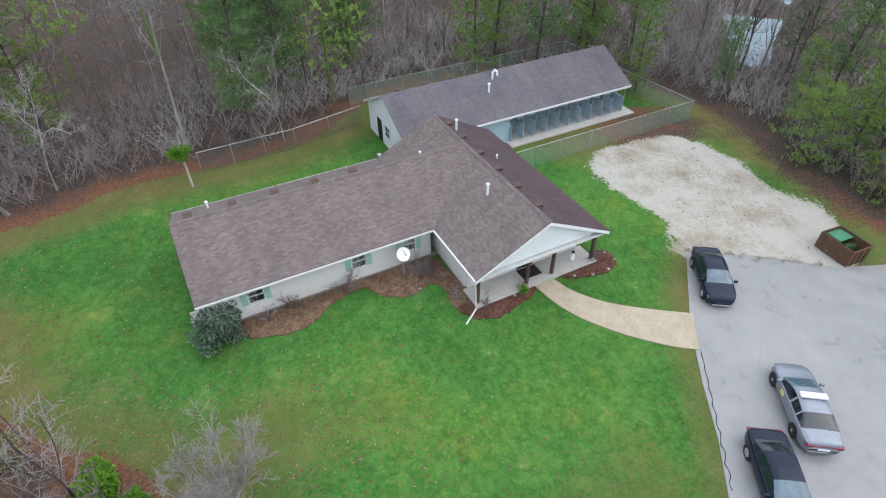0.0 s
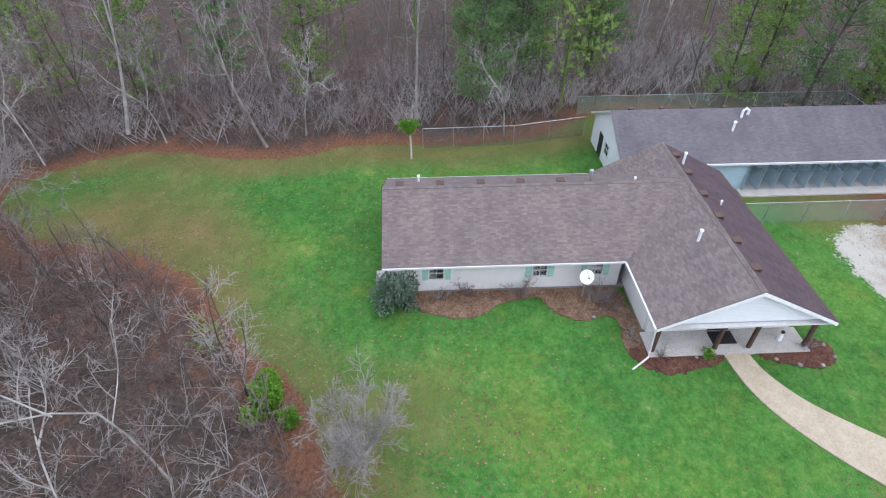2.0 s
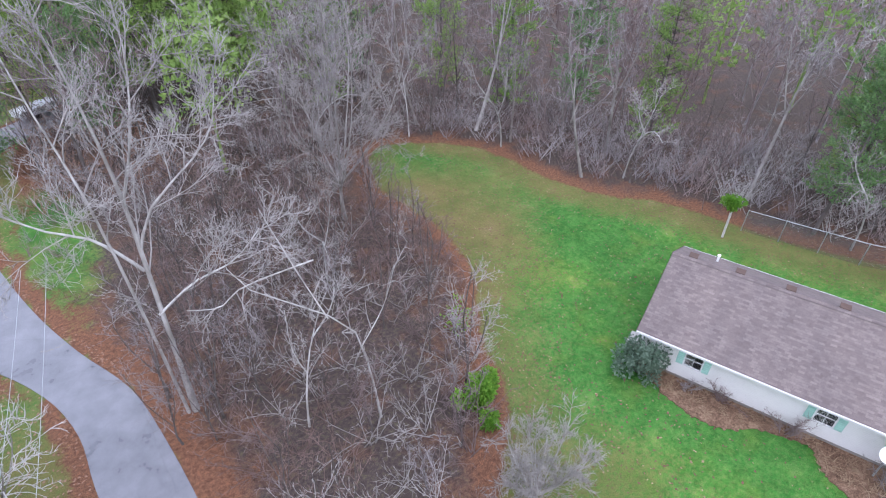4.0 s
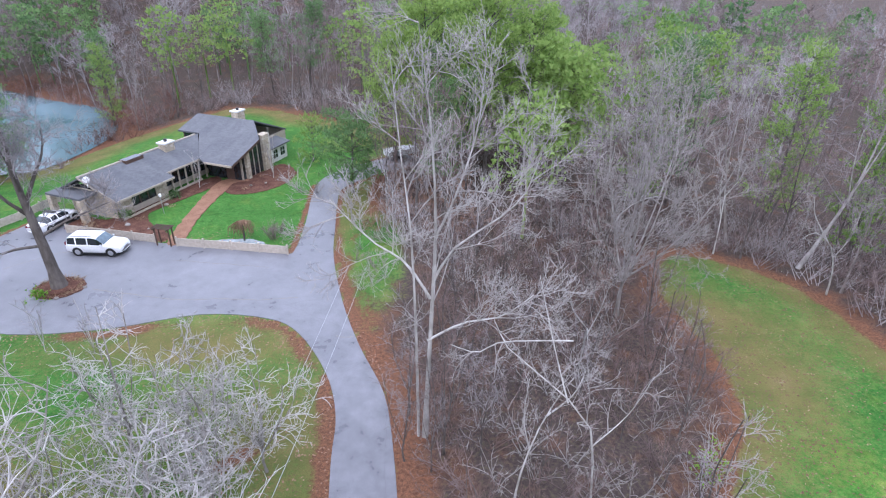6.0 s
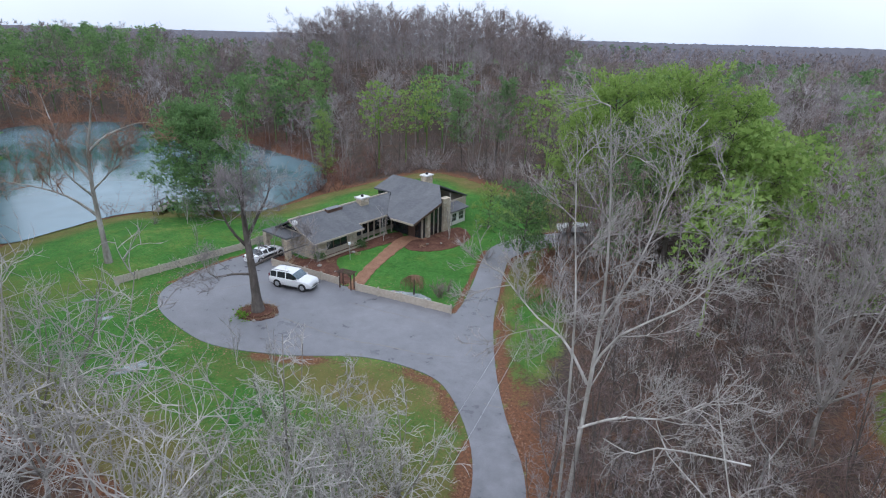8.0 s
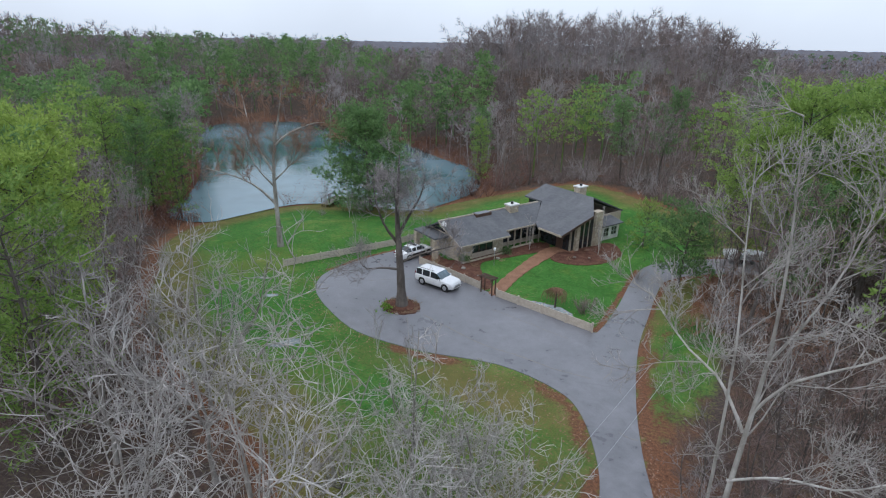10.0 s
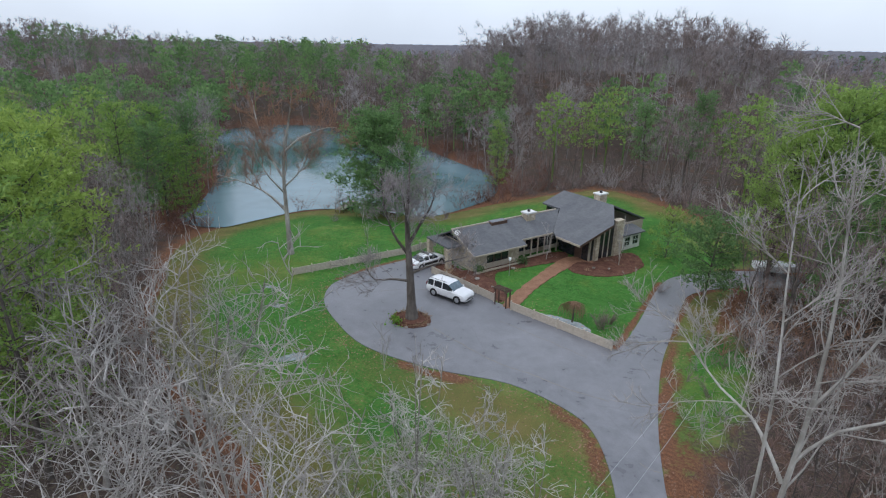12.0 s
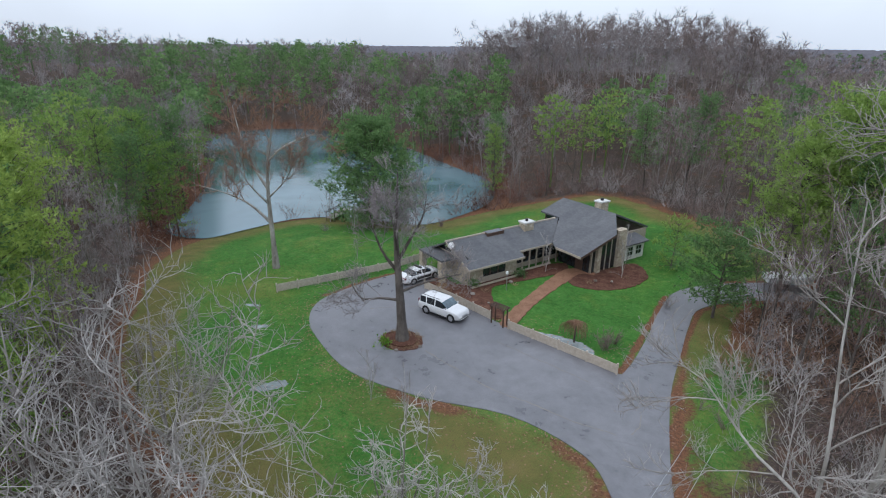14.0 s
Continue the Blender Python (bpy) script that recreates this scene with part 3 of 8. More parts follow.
def ground_sheet():
    def axis(a, b, fine):
        core = list(np.arange(a, b, fine))
        lo, hi, s = [], [], fine
        p, q = a, core[-1]
        while p > -3600:
            s *= 1.22
            p -= s
            q += s
            lo.append(p)
            hi.append(q)
        return np.array(lo[::-1] + core + hi)
    xs, ys = axis(-78.0, 60.0, 0.7), axis(-42.0, 90.0, 0.7)
    gx, gy = np.meshgrid(xs, ys)
    gz = land(gx, gy)
    nx, ny = len(xs), len(ys)
    co = np.stack([gx, gy, gz], -1).reshape(-1, 3)
    idx = np.arange(nx * ny).reshape(ny, nx)
    quads = np.stack([idx[:-1, :-1], idx[:-1, 1:], idx[1:, 1:], idx[1:, :-1]], -1).reshape(-1, 4)
    me = bpy.data.meshes.new("ground")
    me.from_pydata(co.tolist(), [], quads.tolist())
    me.shade_smooth()
    x, y = co[:, 0], co[:, 1]
    da, db = signed_distance(x, y, LAWN_A), signed_distance(x, y, LAWN_B)
    lawn = np.maximum(step(da, -0.9, 0.9), step(db, -1.0, 1.0))
    dd = signed_distance(x, y, DRIVE)
    strip = step(dd, np.where(y > 30, -0.9, -1.5), -0.4) * step(-dd, -0.3, 0.1) * np.where((x > -5) & (y > 8), 1.0, np.where(y > 40, 0.85, 0.4) * (y < 60))
    strip = np.maximum(strip, 0.9 * np.exp(-(((x + 9) / 1.9) ** 2 + ((y - 18.6 - 0.5 * (x + 9)) / 0.9) ** 2)))
    strip = np.maximum(strip, 0.75 * step(dd, -2.4, -0.4) * (dd < 0.1) * step(x, -27, -22) * step(-x, 4, 7) * step(-y, -33, -31))
    lawn = np.maximum(lawn, 0.95 * np.exp(-(((x + 1.6) / 3.0) ** 2 + ((y - 42) / 12) ** 2)))
    lawn = lawn * (1 - strip)
    dry = np.clip(1.0 - step(np.maximum(da, db), 1.0, 7.0), 0, 1) * 0.75
    dry = np.maximum(dry, 1.0 * np.exp(-(((x - 24) / 9) ** 2 + ((y - 27) / 13) ** 2)))
    dry = np.maximum(dry, 0.7 * np.exp(-(((x - 20) / 6) ** 2 + ((y - 15) / 7) ** 2)))
    dry = np.maximum(dry, 0.62 * np.exp(-(((x - 15) / 5) ** 2 + ((y - 5) / 6) ** 2)))
    dry = np.maximum(dry, 0.6 * np.exp(-(((x + 6) / 6) ** 2 + ((y - 20) / 8) ** 2)))
    dry = np.maximum(dry, 0.55 * np.exp(-(((x + 14) / 12) ** 2 + ((y - 29) / 3) ** 2)))
    dry = np.maximum(dry, 0.6 * np.exp(-(((x - 9) / 4) ** 2 + ((y + 13) / 5) ** 2)))
    dry = np.maximum(dry, 0.85 * np.exp(-(((x - 41.5) / 4.5) ** 2 + ((y + 23) / 9) ** 2)))
    lot = signed_distance(x, y, LOT)
    dry = np.maximum(dry, 0.72 * step(lot, -3.0, -0.2))
    dry = np.maximum(dry, 0.9 * np.exp(-(((x - 42) / 6) ** 2 + ((y + 36) / 5) ** 2)))
    dry = np.maximum(dry, 0.4 * np.exp(-(((x + 15) / 12) ** 2 + ((y - 15) / 11) ** 2)))
    dry = dry + 0.26 * step(db, 0, 2) * (1 - np.exp(-(((x + 15) / 9) ** 2 + ((y - 54) / 9) ** 2)))
    dry = np.maximum(dry, 0.3 * np.exp(-(((x + 42) / 20) ** 2 + ((y - 36) / 16) ** 2)))
    dry = np.maximum(dry, 0.55 * step(-signed_distance(x, y, LAKE), -2, 1) * step(signed_distance(x, y, LAKE), -9, -2))
    dry = dry - 0.55 * np.exp(-(((x + 2) / 4) ** 2 + ((y - 42) / 9) ** 2)) - 0.35 * np.exp(-(((x + 14) / 6) ** 2 + ((y - 51) / 7) ** 2)) - 0.3 * np.exp(-(((x - 27) / 9) ** 2 + ((y - 14) / 6) ** 2))
    gravel = step(signed_distance(x, y, GRAVEL), -1.3, 1.3)
    lawn = lawn * (1 - 0.85 * np.exp(-(((x - 42) / 4.5) ** 2 + ((y + 29) / 7) ** 2))) * (1 - 0.8 * np.exp(-(((x - 32) / 9) ** 2 + ((y + 38.5) / 3.2) ** 2)))
    patch = np.exp(-(((x + 5.6) / 1.5) ** 2 + ((y - 13.5 - 0.9 * (x + 5.6)) / 0.7) ** 2))
    lawn = lawn * (1 - 0.9 * patch)
    rust = np.maximum(0.3 + 0.6 * np.exp(-np.maximum(-np.maximum(da, db), 0) / 1.6), np.maximum(strip, 0.8 * step(dd, -3.5, -1) * np.where(y > 33, 0.35, 1.0)))
    shore = signed_distance(x, y, LAKE)
    rust = np.maximum(np.maximum(rust, 0.9 * patch), 0.75 * step(shore, -12, -3))
    rust = rust * (1 - 0.75 * np.exp(-(((x + 20) / 11) ** 2 + ((y - 3) / 7) ** 2)))
    rust = rust * (1 - 0.65 * np.exp(-(((x - 36) / 14) ** 2 + ((y + 34) / 12) ** 2)))
    for key, val in (("lawn", lawn), ("dry", dry), ("gravel", gravel), ("rust", rust)):
        at = me.attributes.new(key, "FLOAT", "POINT")
        at.data.foreach_set("value", val.astype(np.float32))
    me.materials.append(MAT["ground"])
    return tagged(new("ground", me), "lawn and leaf-strewn woodland floor with a pale gravel pad", "ground", kind="structure")


ground_sheet()


def flat_sheet(name, outline, top, mat, label, kind="structure", category=""):
    """A paved or planted sheet with a raised rim, following its outline."""
    tri = tessellate_polygon([[Vector((x, y, 0)) for x, y in outline]])
    n = len(outline)
    m = M()
    m.v = [(x, y, top) for x, y in outline] + [(x, y, -0.3) for x, y in outline]
    m.f = [tuple(t) if (Vector(outline[t[1]]) - Vector(outline[t[0]])).cross(Vector(outline[t[2]]) - Vector(outline[t[0]])) > 0 else tuple(t)[::-1] for t in tri]
    m.f += [(i, (i + 1) % n, n + (i + 1) % n, n + i) for i in range(n)]
    me = m.mesh(name)
    me.materials.append(MAT[mat])
    return tagged(new(name, me), label, category or name, kind=kind)


flat_sheet("road", DRIVE, 0.045, "drive", "wet grey asphalt driveway with a turning loop")
flat_sheet("road", LOT, 0.035, "asphalt", "pale worn asphalt parking lot with edge cracks")
LAKE_OUT = [(x + (x + 95) * 0.03, y + (y - 90) * 0.03) for x, y in LAKE]
m = M()
m.face([(x, y, WATER_Z) for x, y in LAKE_OUT])
lake = m.mesh("water")
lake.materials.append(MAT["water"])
bm = bmesh.new()
bm.from_mesh(lake)
bmesh.ops.triangulate(bm, faces=bm.faces[:])
bm.to_mesh(lake)
bm.free()
tagged(new("water", lake), "calm teal lake reflecting the pale sky", "lake", kind="structure")
POND = smooth_line([(52, -46.5), (56, -46), (63, -50), (74, -56), (82, -64), (76, -68), (66, -60), (58, -53), (53, -49)], 5)
m = M()
m.face([(x, y, 0.06) for x, y in POND])
tagged(new("water", m.mesh("water")), "pale pond glimpsed through the trees", "pond", kind="structure").data.materials.append(MAT["water"])
PATH_OUT = smooth_line([(23.75, -12.35), (21.8, -13.3), (20.2, -14.6), (18.7, -16.5), (17.5, -18.6), (17.0, -20.0)], 5, False) + smooth_line([(19.6, -21.05), (20.5, -18.4), (21.5, -16.2), (22.8, -14.6), (24.1, -13.75)], 5, False)
flat_sheet("pavement", [p for p in PATH_OUT], 0.07, "concrete", "curved tan concrete footpath")

# ---- brown-roofed house ----
A_FRAME = pose(22.06, -8.14, 0, 0, 0, -72.7)


def window(parent, w, h, depth=0.1, shutters=True, bars=True):
    """A window in its own frame: x along the wall, y into the wall, z up, centred on its Empty."""
    m = M()
    for x0, x1, z0, z1 in ((-w / 2 - 0.07, -w / 2, -h / 2 - 0.07, h / 2 + 0.07), (w / 2, w / 2 + 0.07, -h / 2 - 0.07, h / 2 + 0.07), (-w / 2, w / 2, h / 2, h / 2 + 0.07), (-w / 2, w / 2, -h / 2 - 0.07, -h / 2)):
        m.box(x0, x1, -0.05, 0.06, z0, z1)
    fr = part("window_frame", m, "trim", parent)
    part("pane", M().box(-w / 2, w / 2, 0.0, 0.02, -h / 2, h / 2), "glass", parent)
    if bars:
        part("sash_bar", M().box(-w / 2, w / 2, -0.025, 0.0, -0.025, 0.025), "trim", parent)
        part("sash_bar", M().box(-0.015, 0.015, -0.02, 0.0, -h / 2, h / 2), "trim", parent)
    if shutters:
        for sx in (-1, 1):
            c = sx * (w / 2 + 0.07 + 0.19)
            s = M().box(c - 0.18, c + 0.18, -0.045, 0.0, -h / 2 - 0.07, h / 2 + 0.07)
            for k in range(7):
                z = -h / 2 + 0.02 + k * h / 7
                s.box(c - 0.14, c + 0.14, -0.06, -0.045, z, z + h / 10)
            part("shutter", s, "mint", parent, "mint green louvred shutter")


def gable_wall(m, u0, u1, y, z_eave, z_ridge, thick):
    """A triangle above an eave line, between u0 and u1 at depth y."""
    mid = (u0 + u1) / 2
    a = [(u0, y, z_eave), (u1, y, z_eave), (mid, y, z_ridge)]
    b = [(x, y + thick, z) for x, _, z in a]
    m.face(a)
    m.face(b[::-1])
    for i in range(3):
        j = (i + 1) % 3
        m.face([a[j], a[i], b[i], b[j]])
    return m


def vent_pipe(parent, x, y, z, h=0.45, r=0.06, mat="white_metal", name="vent_pipe"):
    part(name, M().tube([(x, y, z - 0.2), (x, y, z + h)], [r, r], 8).tube([(x, y, z + h), (x, y, z + h + 0.08)], [r * 1.6, r * 1.3], 8), mat, parent)


def box_vent(parent, x, y, z, s=0.22):
    m = M().prism([(x - s, y - s), (x + s, y - s), (x + s, y + s), (x - s, y + s)], z - 0.1, z + 0.1)
    m.prism([(x - s * 1.15, y - s * 1.15), (x + s * 1.15, y - s * 1.15), (x + s * 1.15, y + s * 1.15), (x - s * 1.15, y + s * 1.15)], z + 0.1, z + 0.14)
    part("roof_vent", m, "brown_trim", parent)


def house_a():
    h = thing("house", A_FRAME, "single-storey cream house with brown shingle roof and porch", "house")
    E, R = 2.7, 5.2
    mu = 4.9
    WF, WB, WR, WL = 5.4, 15.1, 10.25, -14.7
    # walls: wing and main block
    w = M()
    w.box(WL + 0.35, 0.0, WF + 0.5, WF + 0.65, 0.25, E)
    w.box(WL + 0.35, 0.0, WB - 0.65, WB - 0.5, 0.25, E)
    w.box(WL + 0.35, WL + 0.5, WF + 0.65, WB - 0.65, 0.25, E)
    part("wall", w, "siding", h, "cream lap siding of the wing")
    w = M()
    w.box(0.45, 0.6, 2.1, 14.6, 0.25, E)
    w.box(9.2, 9.35, 2.1, 14.6, 0.25, E)
    w.box(0.6, 9.2, 2.0, 2.15, 0.12, E)
    w.box(0.6, 9.2, 14.45, 14.6, 0.25, E)
    part("wall", w, "siding", h, "cream lap siding of the main block")
    f = M().box(WL + 0.37, 0.5, WF + 0.52, WB - 0.52, -0.1, 0.25)
    f.box(0.47, 9.33, 2.12, 14.58, -0.1, 0.25)
    part("foundation", f, "found", h)
    # gables
    part("gable", gable_wall(M(), 0.1, 9.7, 0.32, E - 0.02, R - 0.14, 0.12), "siding_white", h, "white siding of the porch gable")
    g = M()
    a = [(WL + 0.36, WF + 0.3, E), (WL + 0.36, WB - 0.3, E), (WL + 0.36, WR, R - 0.16)]
    g.face(a[::-1])
    b = [(x + 0.12, y, z) for x, y, z in a]
    g.face(b)
    for i in range(3):
        g.face([a[i], a[(i + 1) % 3], b[(i + 1) % 3], b[i]])
    part("gable", g, "siding", h)
    part("gable", gable_wall(M(), 0.3, 9.5, 14.5, E, R - 0.16, 0.1), "siding", h)
    # roof planes
    t = 0.14
    part("roof_plane", M().slab([(WL, WF, E), (0, WF, E), (mu, WR, R), (WL, WR, R)], t, (1, 0, 0)), "roof_brown", h, "mottled brown shingles of the wing's front")
    part("roof_plane", M().slab([(WL, WR, R), (mu, WR, R), (0, WB, E), (WL, WB, E)], t, (1, 0, 0)), "roof_brown", h)
    part("roof_plane", M().slab([(0, 0, E), (mu, 0, R), (mu, WR, R), (0, WF, E)], t, (0, 1, 0)), "roof_brown", h, "mottled brown shingles beside the valley")
    part("roof_plane", M().slab([(0, WB, E), (mu, WR, R), (mu, WB, R)], t, (0, 1, 0)), "roof_brown", h)
    part("roof_plane", M().slab([(mu, 0, R), (9.8, 0, E), (9.8, WB, E), (mu, WB, R)], t, (0, 1, 0)), "roof_shaded", h, "darker purple-brown shingles of the far slope")
    for p, q in (((mu, 0.0), (mu, WB)), ((WL, WR), (mu, WR))):
        d = Vector((q[0] - p[0], q[1] - p[1], 0)).normalized()
        n = Vector((-d.y, d.x, 0)) * 0.16
        for sgn in (1, -1):
            a, b = Vector((*p, R + 0.03)), Vector((*q, R + 0.03))
            o = n * sgn - Vector((0, 0, 0.085))
            quad = [a, b, b + o, a + o] if sgn < 0 else [a + o, b + o, b, a]
            part("ridge_cap", M().slab(quad, 0.02, d), "roof_brown", h)
    # fascia, gutters and soffit
    for pts in ([(WL, WF - 0.04), (-0.03, WF - 0.04)], [(WL, WB + 0.04), (0, WB + 0.04)]):
        g = M()
        (x0, y0), (x1, y1) = pts
        g.box(x0, x1, y0 - 0.03, y0 + 0.04, E - 0.15, E - 0.03)
        part("gutter", g, "trim", h, "white gutter")
    part("gutter", M().box(-0.1, 0.0, 0.0, WF - 0.1, E - 0.17, E - 0.02), "trim", h, "white gutter")
    part("gutter", M().box(9.8, 9.9, 0.0, WB, E - 0.17, E - 0.02), "brown_trim", h, "dark brown gutter")
    part("soffit", M().box(0.1, 9.7, 0.1, 2.0, E - 0.24, E - 0.15), "trim", h)
    part("soffit", M().box(WL + 0.05, 0.4, WF + 0.02, WF + 0.5, E - 0.2, E - 0.15), "trim", h)
    for s, x0 in ((1, 0.0), (-1, 9.8)):
        r = M()
        p, q = Vector((x0, 0, E)), Vector((mu, 0, R))
        r.face([p + Vector((0, -0.03, -0.24)), q + Vector((0, -0.03, -0.24)), q + Vector((0, -0.03, 0.0)), p + Vector((0, -0.03, 0.0))] if s > 0 else
               [q + Vector((0, -0.03, -0.24)), p + Vector((0, -0.03, -0.24)), p + Vector((0, -0.03, 0)), q + Vector((0, -0.03, 0))])
        r.face([p + Vector((0, 0.02, -0.24)), p + Vector((0, -0.03, -0.24)), q + Vector((0, -0.03, -0.24)), q + Vector((0, 0.02, -0.24))])
        part("rake_board", r, "white_metal", h)
    for y0, y1 in ((WF, WR), (WB, WR)):
        r = M()
        p, q = Vector((WL - 0.03, y0, E)), Vector((WL - 0.03, y1, R))
        d = Vector((0, 0, -0.2))
        r.face([p, q, q + d, p + d])
        r.face([p + Vector((0.04, 0, 0)), q + Vector((0.04, 0, 0)), q + d + Vector((0.04, 0, 0)), p + d + Vector((0.04, 0, 0))])
        part("rake_board", r, "brown_trim", h)
    # porch
    part("porch_beam", M().box(0.25, 9.55, 0.5, 0.72, E - 0.42, E - 0.24), "white_metal", h)
    part("porch_floor", M().box(0.3, 9.5, 0.2, 2.0, -0.1, 0.14), "slab", h, "pale concrete porch floor")
    for x in (0.55, 4.15, 6.1, 9.3):
        c = M().box(x - 0.1, x + 0.1, 0.52, 0.72, 0.14, E - 0.42, 0.02)
        part("porch_post", c, "brown_trim", h, "dark brown porch post")
    d = thing("door", pose(0, 0, 0), "", "")
    d.parent = h
    d.location = (4.9, 1.98, 1.15)
    part("door_leaf", M().box(-0.5, 0.5, -0.04, 0.02, -1.0, 1.03), "glass", d, "dark glazed entrance door")
    m = M()
    m.box(-0.6, -0.5, -0.06, 0.02, -1.0, 1.12)
    m.box(0.5, 0.6, -0.06, 0.02, -1.0, 1.12)
    m.box(-0.5, 0.5, -0.06, 0.02, 1.03, 1.12)
    part("door_frame", m, "brown_trim", d)
    part("doormat", M().box(4.2, 5.6, 0.9, 1.85, 0.14, 0.16), "black", h, "black doormat")
    part("wall_board", M().box(6.35, 7.0, 1.93, 1.998, 1.6, 2.1), glass_material("blue_board", (0.03, 0.05, 0.13), 0.4), h, "dark blue wall board")
    for x in (-11.45, -5.05, -1.6):
        e = thing("window", pose(0, 0, 0), "", "")
        e.parent = h
        e.location = (x, WF + 0.5, 1.72)
        window(e, 0.86, 0.95)
    e = thing("window", pose(0, 0, 0), "", "")
    e.parent = h
    e.location = (2.4, 2.0, 1.6)
    window(e, 1.1, 1.0, shutters=False)
    # pipes and vents on the roof
    s = (R - E) / mu
    vent_pipe(h, 3.6, 4.9, E + s * 3.6, 0.75, 0.08)
    vent_pipe(h, 5.6, 12.7, R - s * 0.7, 0.8, 0.08)
    vent_pipe(h, 6.6, 8.6, R - s * 1.7, 0.25, 0.05)
    vent_pipe(h, -12.4, 12.7, R - s * 2.4, 0.4, 0.07)
    vent_pipe(h, -1.2, 11.0, R - s * 0.8, 0.75, 0.1, "metal")
    vent_pipe(h, 1.7, 10.8, R - s * 0.6, 0.15, 0.06)
    for x in (-13.6, -11.0, -8.4, -5.8, -3.2):
        box_vent(h, x, WR + 0.55, R - s * 0.5)
    for y in (2.0, 4.3, 6.6, 8.9, 11.4, 13.6):
        box_vent(h, mu + 0.5, y, R - s * 0.45)
    # downspouts
    dp = M().tube([(0.1, 0.15, E - 0.2), (0.2, 0.4, E - 0.5), (0.35, 0.45, 0.35), (0.15, 0.1, 0.2), (-0.9, -0.6, 0.12)], [0.055] * 5, 6)
    part("downspout", dp, "trim", h, "white downspout with a long foot")
    dp = M().tube([(WL + 0.3, WF + 0.05, E - 0.2), (WL + 0.42, WF + 0.42, E - 0.5), (WL + 0.42, WF + 0.42, 0.3), (WL + 0.3, WF - 0.5, 0.1)], [0.05] * 4, 6)
    part("downspout", dp, "trim", h, "white downspout")
    part("meter_box", M().box(WL + 0.15, WL + 0.35, 8.2, 8.6, 1.0, 1.7), "metal", h)
    part("step", M().box(WL - 0.6, WL + 0.35, 6.8, 7.9, 0.0, 0.25), "slab", h)
    return h


house_a()

# ---- long kennel shed behind ----


def shed():
    h = thing("shed", A_FRAME, "long low kennel building with grey-brown shingle roof", "shed")
    L, Rr, F, B, RV, E, R = 2.8, 26.0, 16.0, 25.0, 20.5, 2.7, 5.0
    t = 0.14
    part("roof_plane", M().slab([(L, F, E), (Rr, F, E), (Rr, RV, R), (L, RV, R)], t, (1, 0, 0)), "roof_shed", h)
    part("roof_plane", M().slab([(L, RV, R), (Rr, RV, R), (Rr, B, E), (L, B, E)], t, (1, 0, 0)), "roof_shed", h)
    w = M().box(L + 0.3, L + 0.45, F + 0.4, B - 0.4, 0.0, E)
    a = [(L + 0.3, F + 0.25, E), (L + 0.3, B - 0.25, E), (L + 0.3, RV, R - 0.16)]
    b = [(x + 0.15, y, z) for x, y, z in a]
    w.face(a[::-1])
    w.face(b)
    part("wall", w, "siding_white", h, "white gable wall")
    w = M().box(Rr - 0.45, Rr - 0.3, F + 1.9, B - 0.4, 0.0, E)
    w.box(L + 0.45, 13.0, F + 0.4, F + 0.55, 0.0, E)
    w.box(13.0, Rr - 0.45, F + 1.9, F + 2.05, 0.0, E)
    w.box(L + 0.45, Rr - 0.45, B - 0.55, B - 0.4, 0.0, E)
    a = [(Rr - 0.3, F + 0.25, E), (Rr - 0.3, B - 0.25, E), (Rr - 0.3, RV, R - 0.16)]
    w.face(a)
    w.face([(x - 0.1, y, z) for x, y, z in a][::-1])
    part("wall", w, "siding_blue", h, "blue-grey wall behind the runs")
    part("gutter", M().box(L, Rr, F - 0.1, F, E - 0.17, E - 0.02), "trim", h, "white gutter")
    for s, y0 in ((1, F), (-1, B)):
        for x in (L - 0.02, Rr + 0.02):
            r = M()
            p, q = Vector((x, y0, E)), Vector((x, RV, R))
            d = Vector((0, 0, -0.2))
            r.face([p, q, q + d, p + d])
            r.face([p + Vector((0.02, 0, 0)), p + d + Vector((0.02, 0, 0)), q + d + Vector((0.02, 0, 0)), q + Vector((0.02, 0, 0))])
            part("rake_board", r, "trim", h)
    part("slab", M().box(12.6, Rr + 0.5, F - 0.7, F + 1.9, -0.1, 0.12), "slab", h, "stained concrete slab under the runs")
    for k in range(11):
        x = 13.0 + k * 1.26
        m = M().box(x - 0.05, x + 0.05, F + 0.15, F + 1.9, 0.12, 1.5)
        part("run_divider", m, "siding_blue", h, "blue-grey run divider")
        part("run_post", M().tube([(x, F + 0.15, 0.12), (x, F + 0.15, E - 0.12)], [0.04, 0.04], 6), "metal", h)
        if k < 10:
            part("run_panel", M().face([(x + 0.07, F + 0.15, 0.16), (x + 1.19, F + 0.15, 0.16), (x + 1.19, F + 0.15, 1.8), (x + 0.07, F + 0.15, 1.8)], [(0, 0), (1.1, 0), (1.1, 1.6), (0, 1.6)]), "run_mesh", h, "wire mesh front of a kennel run")
            part("hatch", M().box(x + 0.35, x + 0.9, F + 1.85, F + 1.9, 0.12, 0.95), "found", h)
    e = thing("window", pose(0, 0, 0), "", "")
    e.parent = h
    e.matrix_local = pose(L + 0.28, 20.3, 1.6, 0, 0, -90)
    window(e, 0.9, 0.95, shutters=False)
    part("door", M().box(L + 0.24, L + 0.3, 21.6, 22.5, 0.1, 2.1), "black", h, "dark side door")
    s = (R - E) / 4.5
    vent_pipe(h, 12.0, 18.6, E + s * 2.6, 0.7, 0.09)
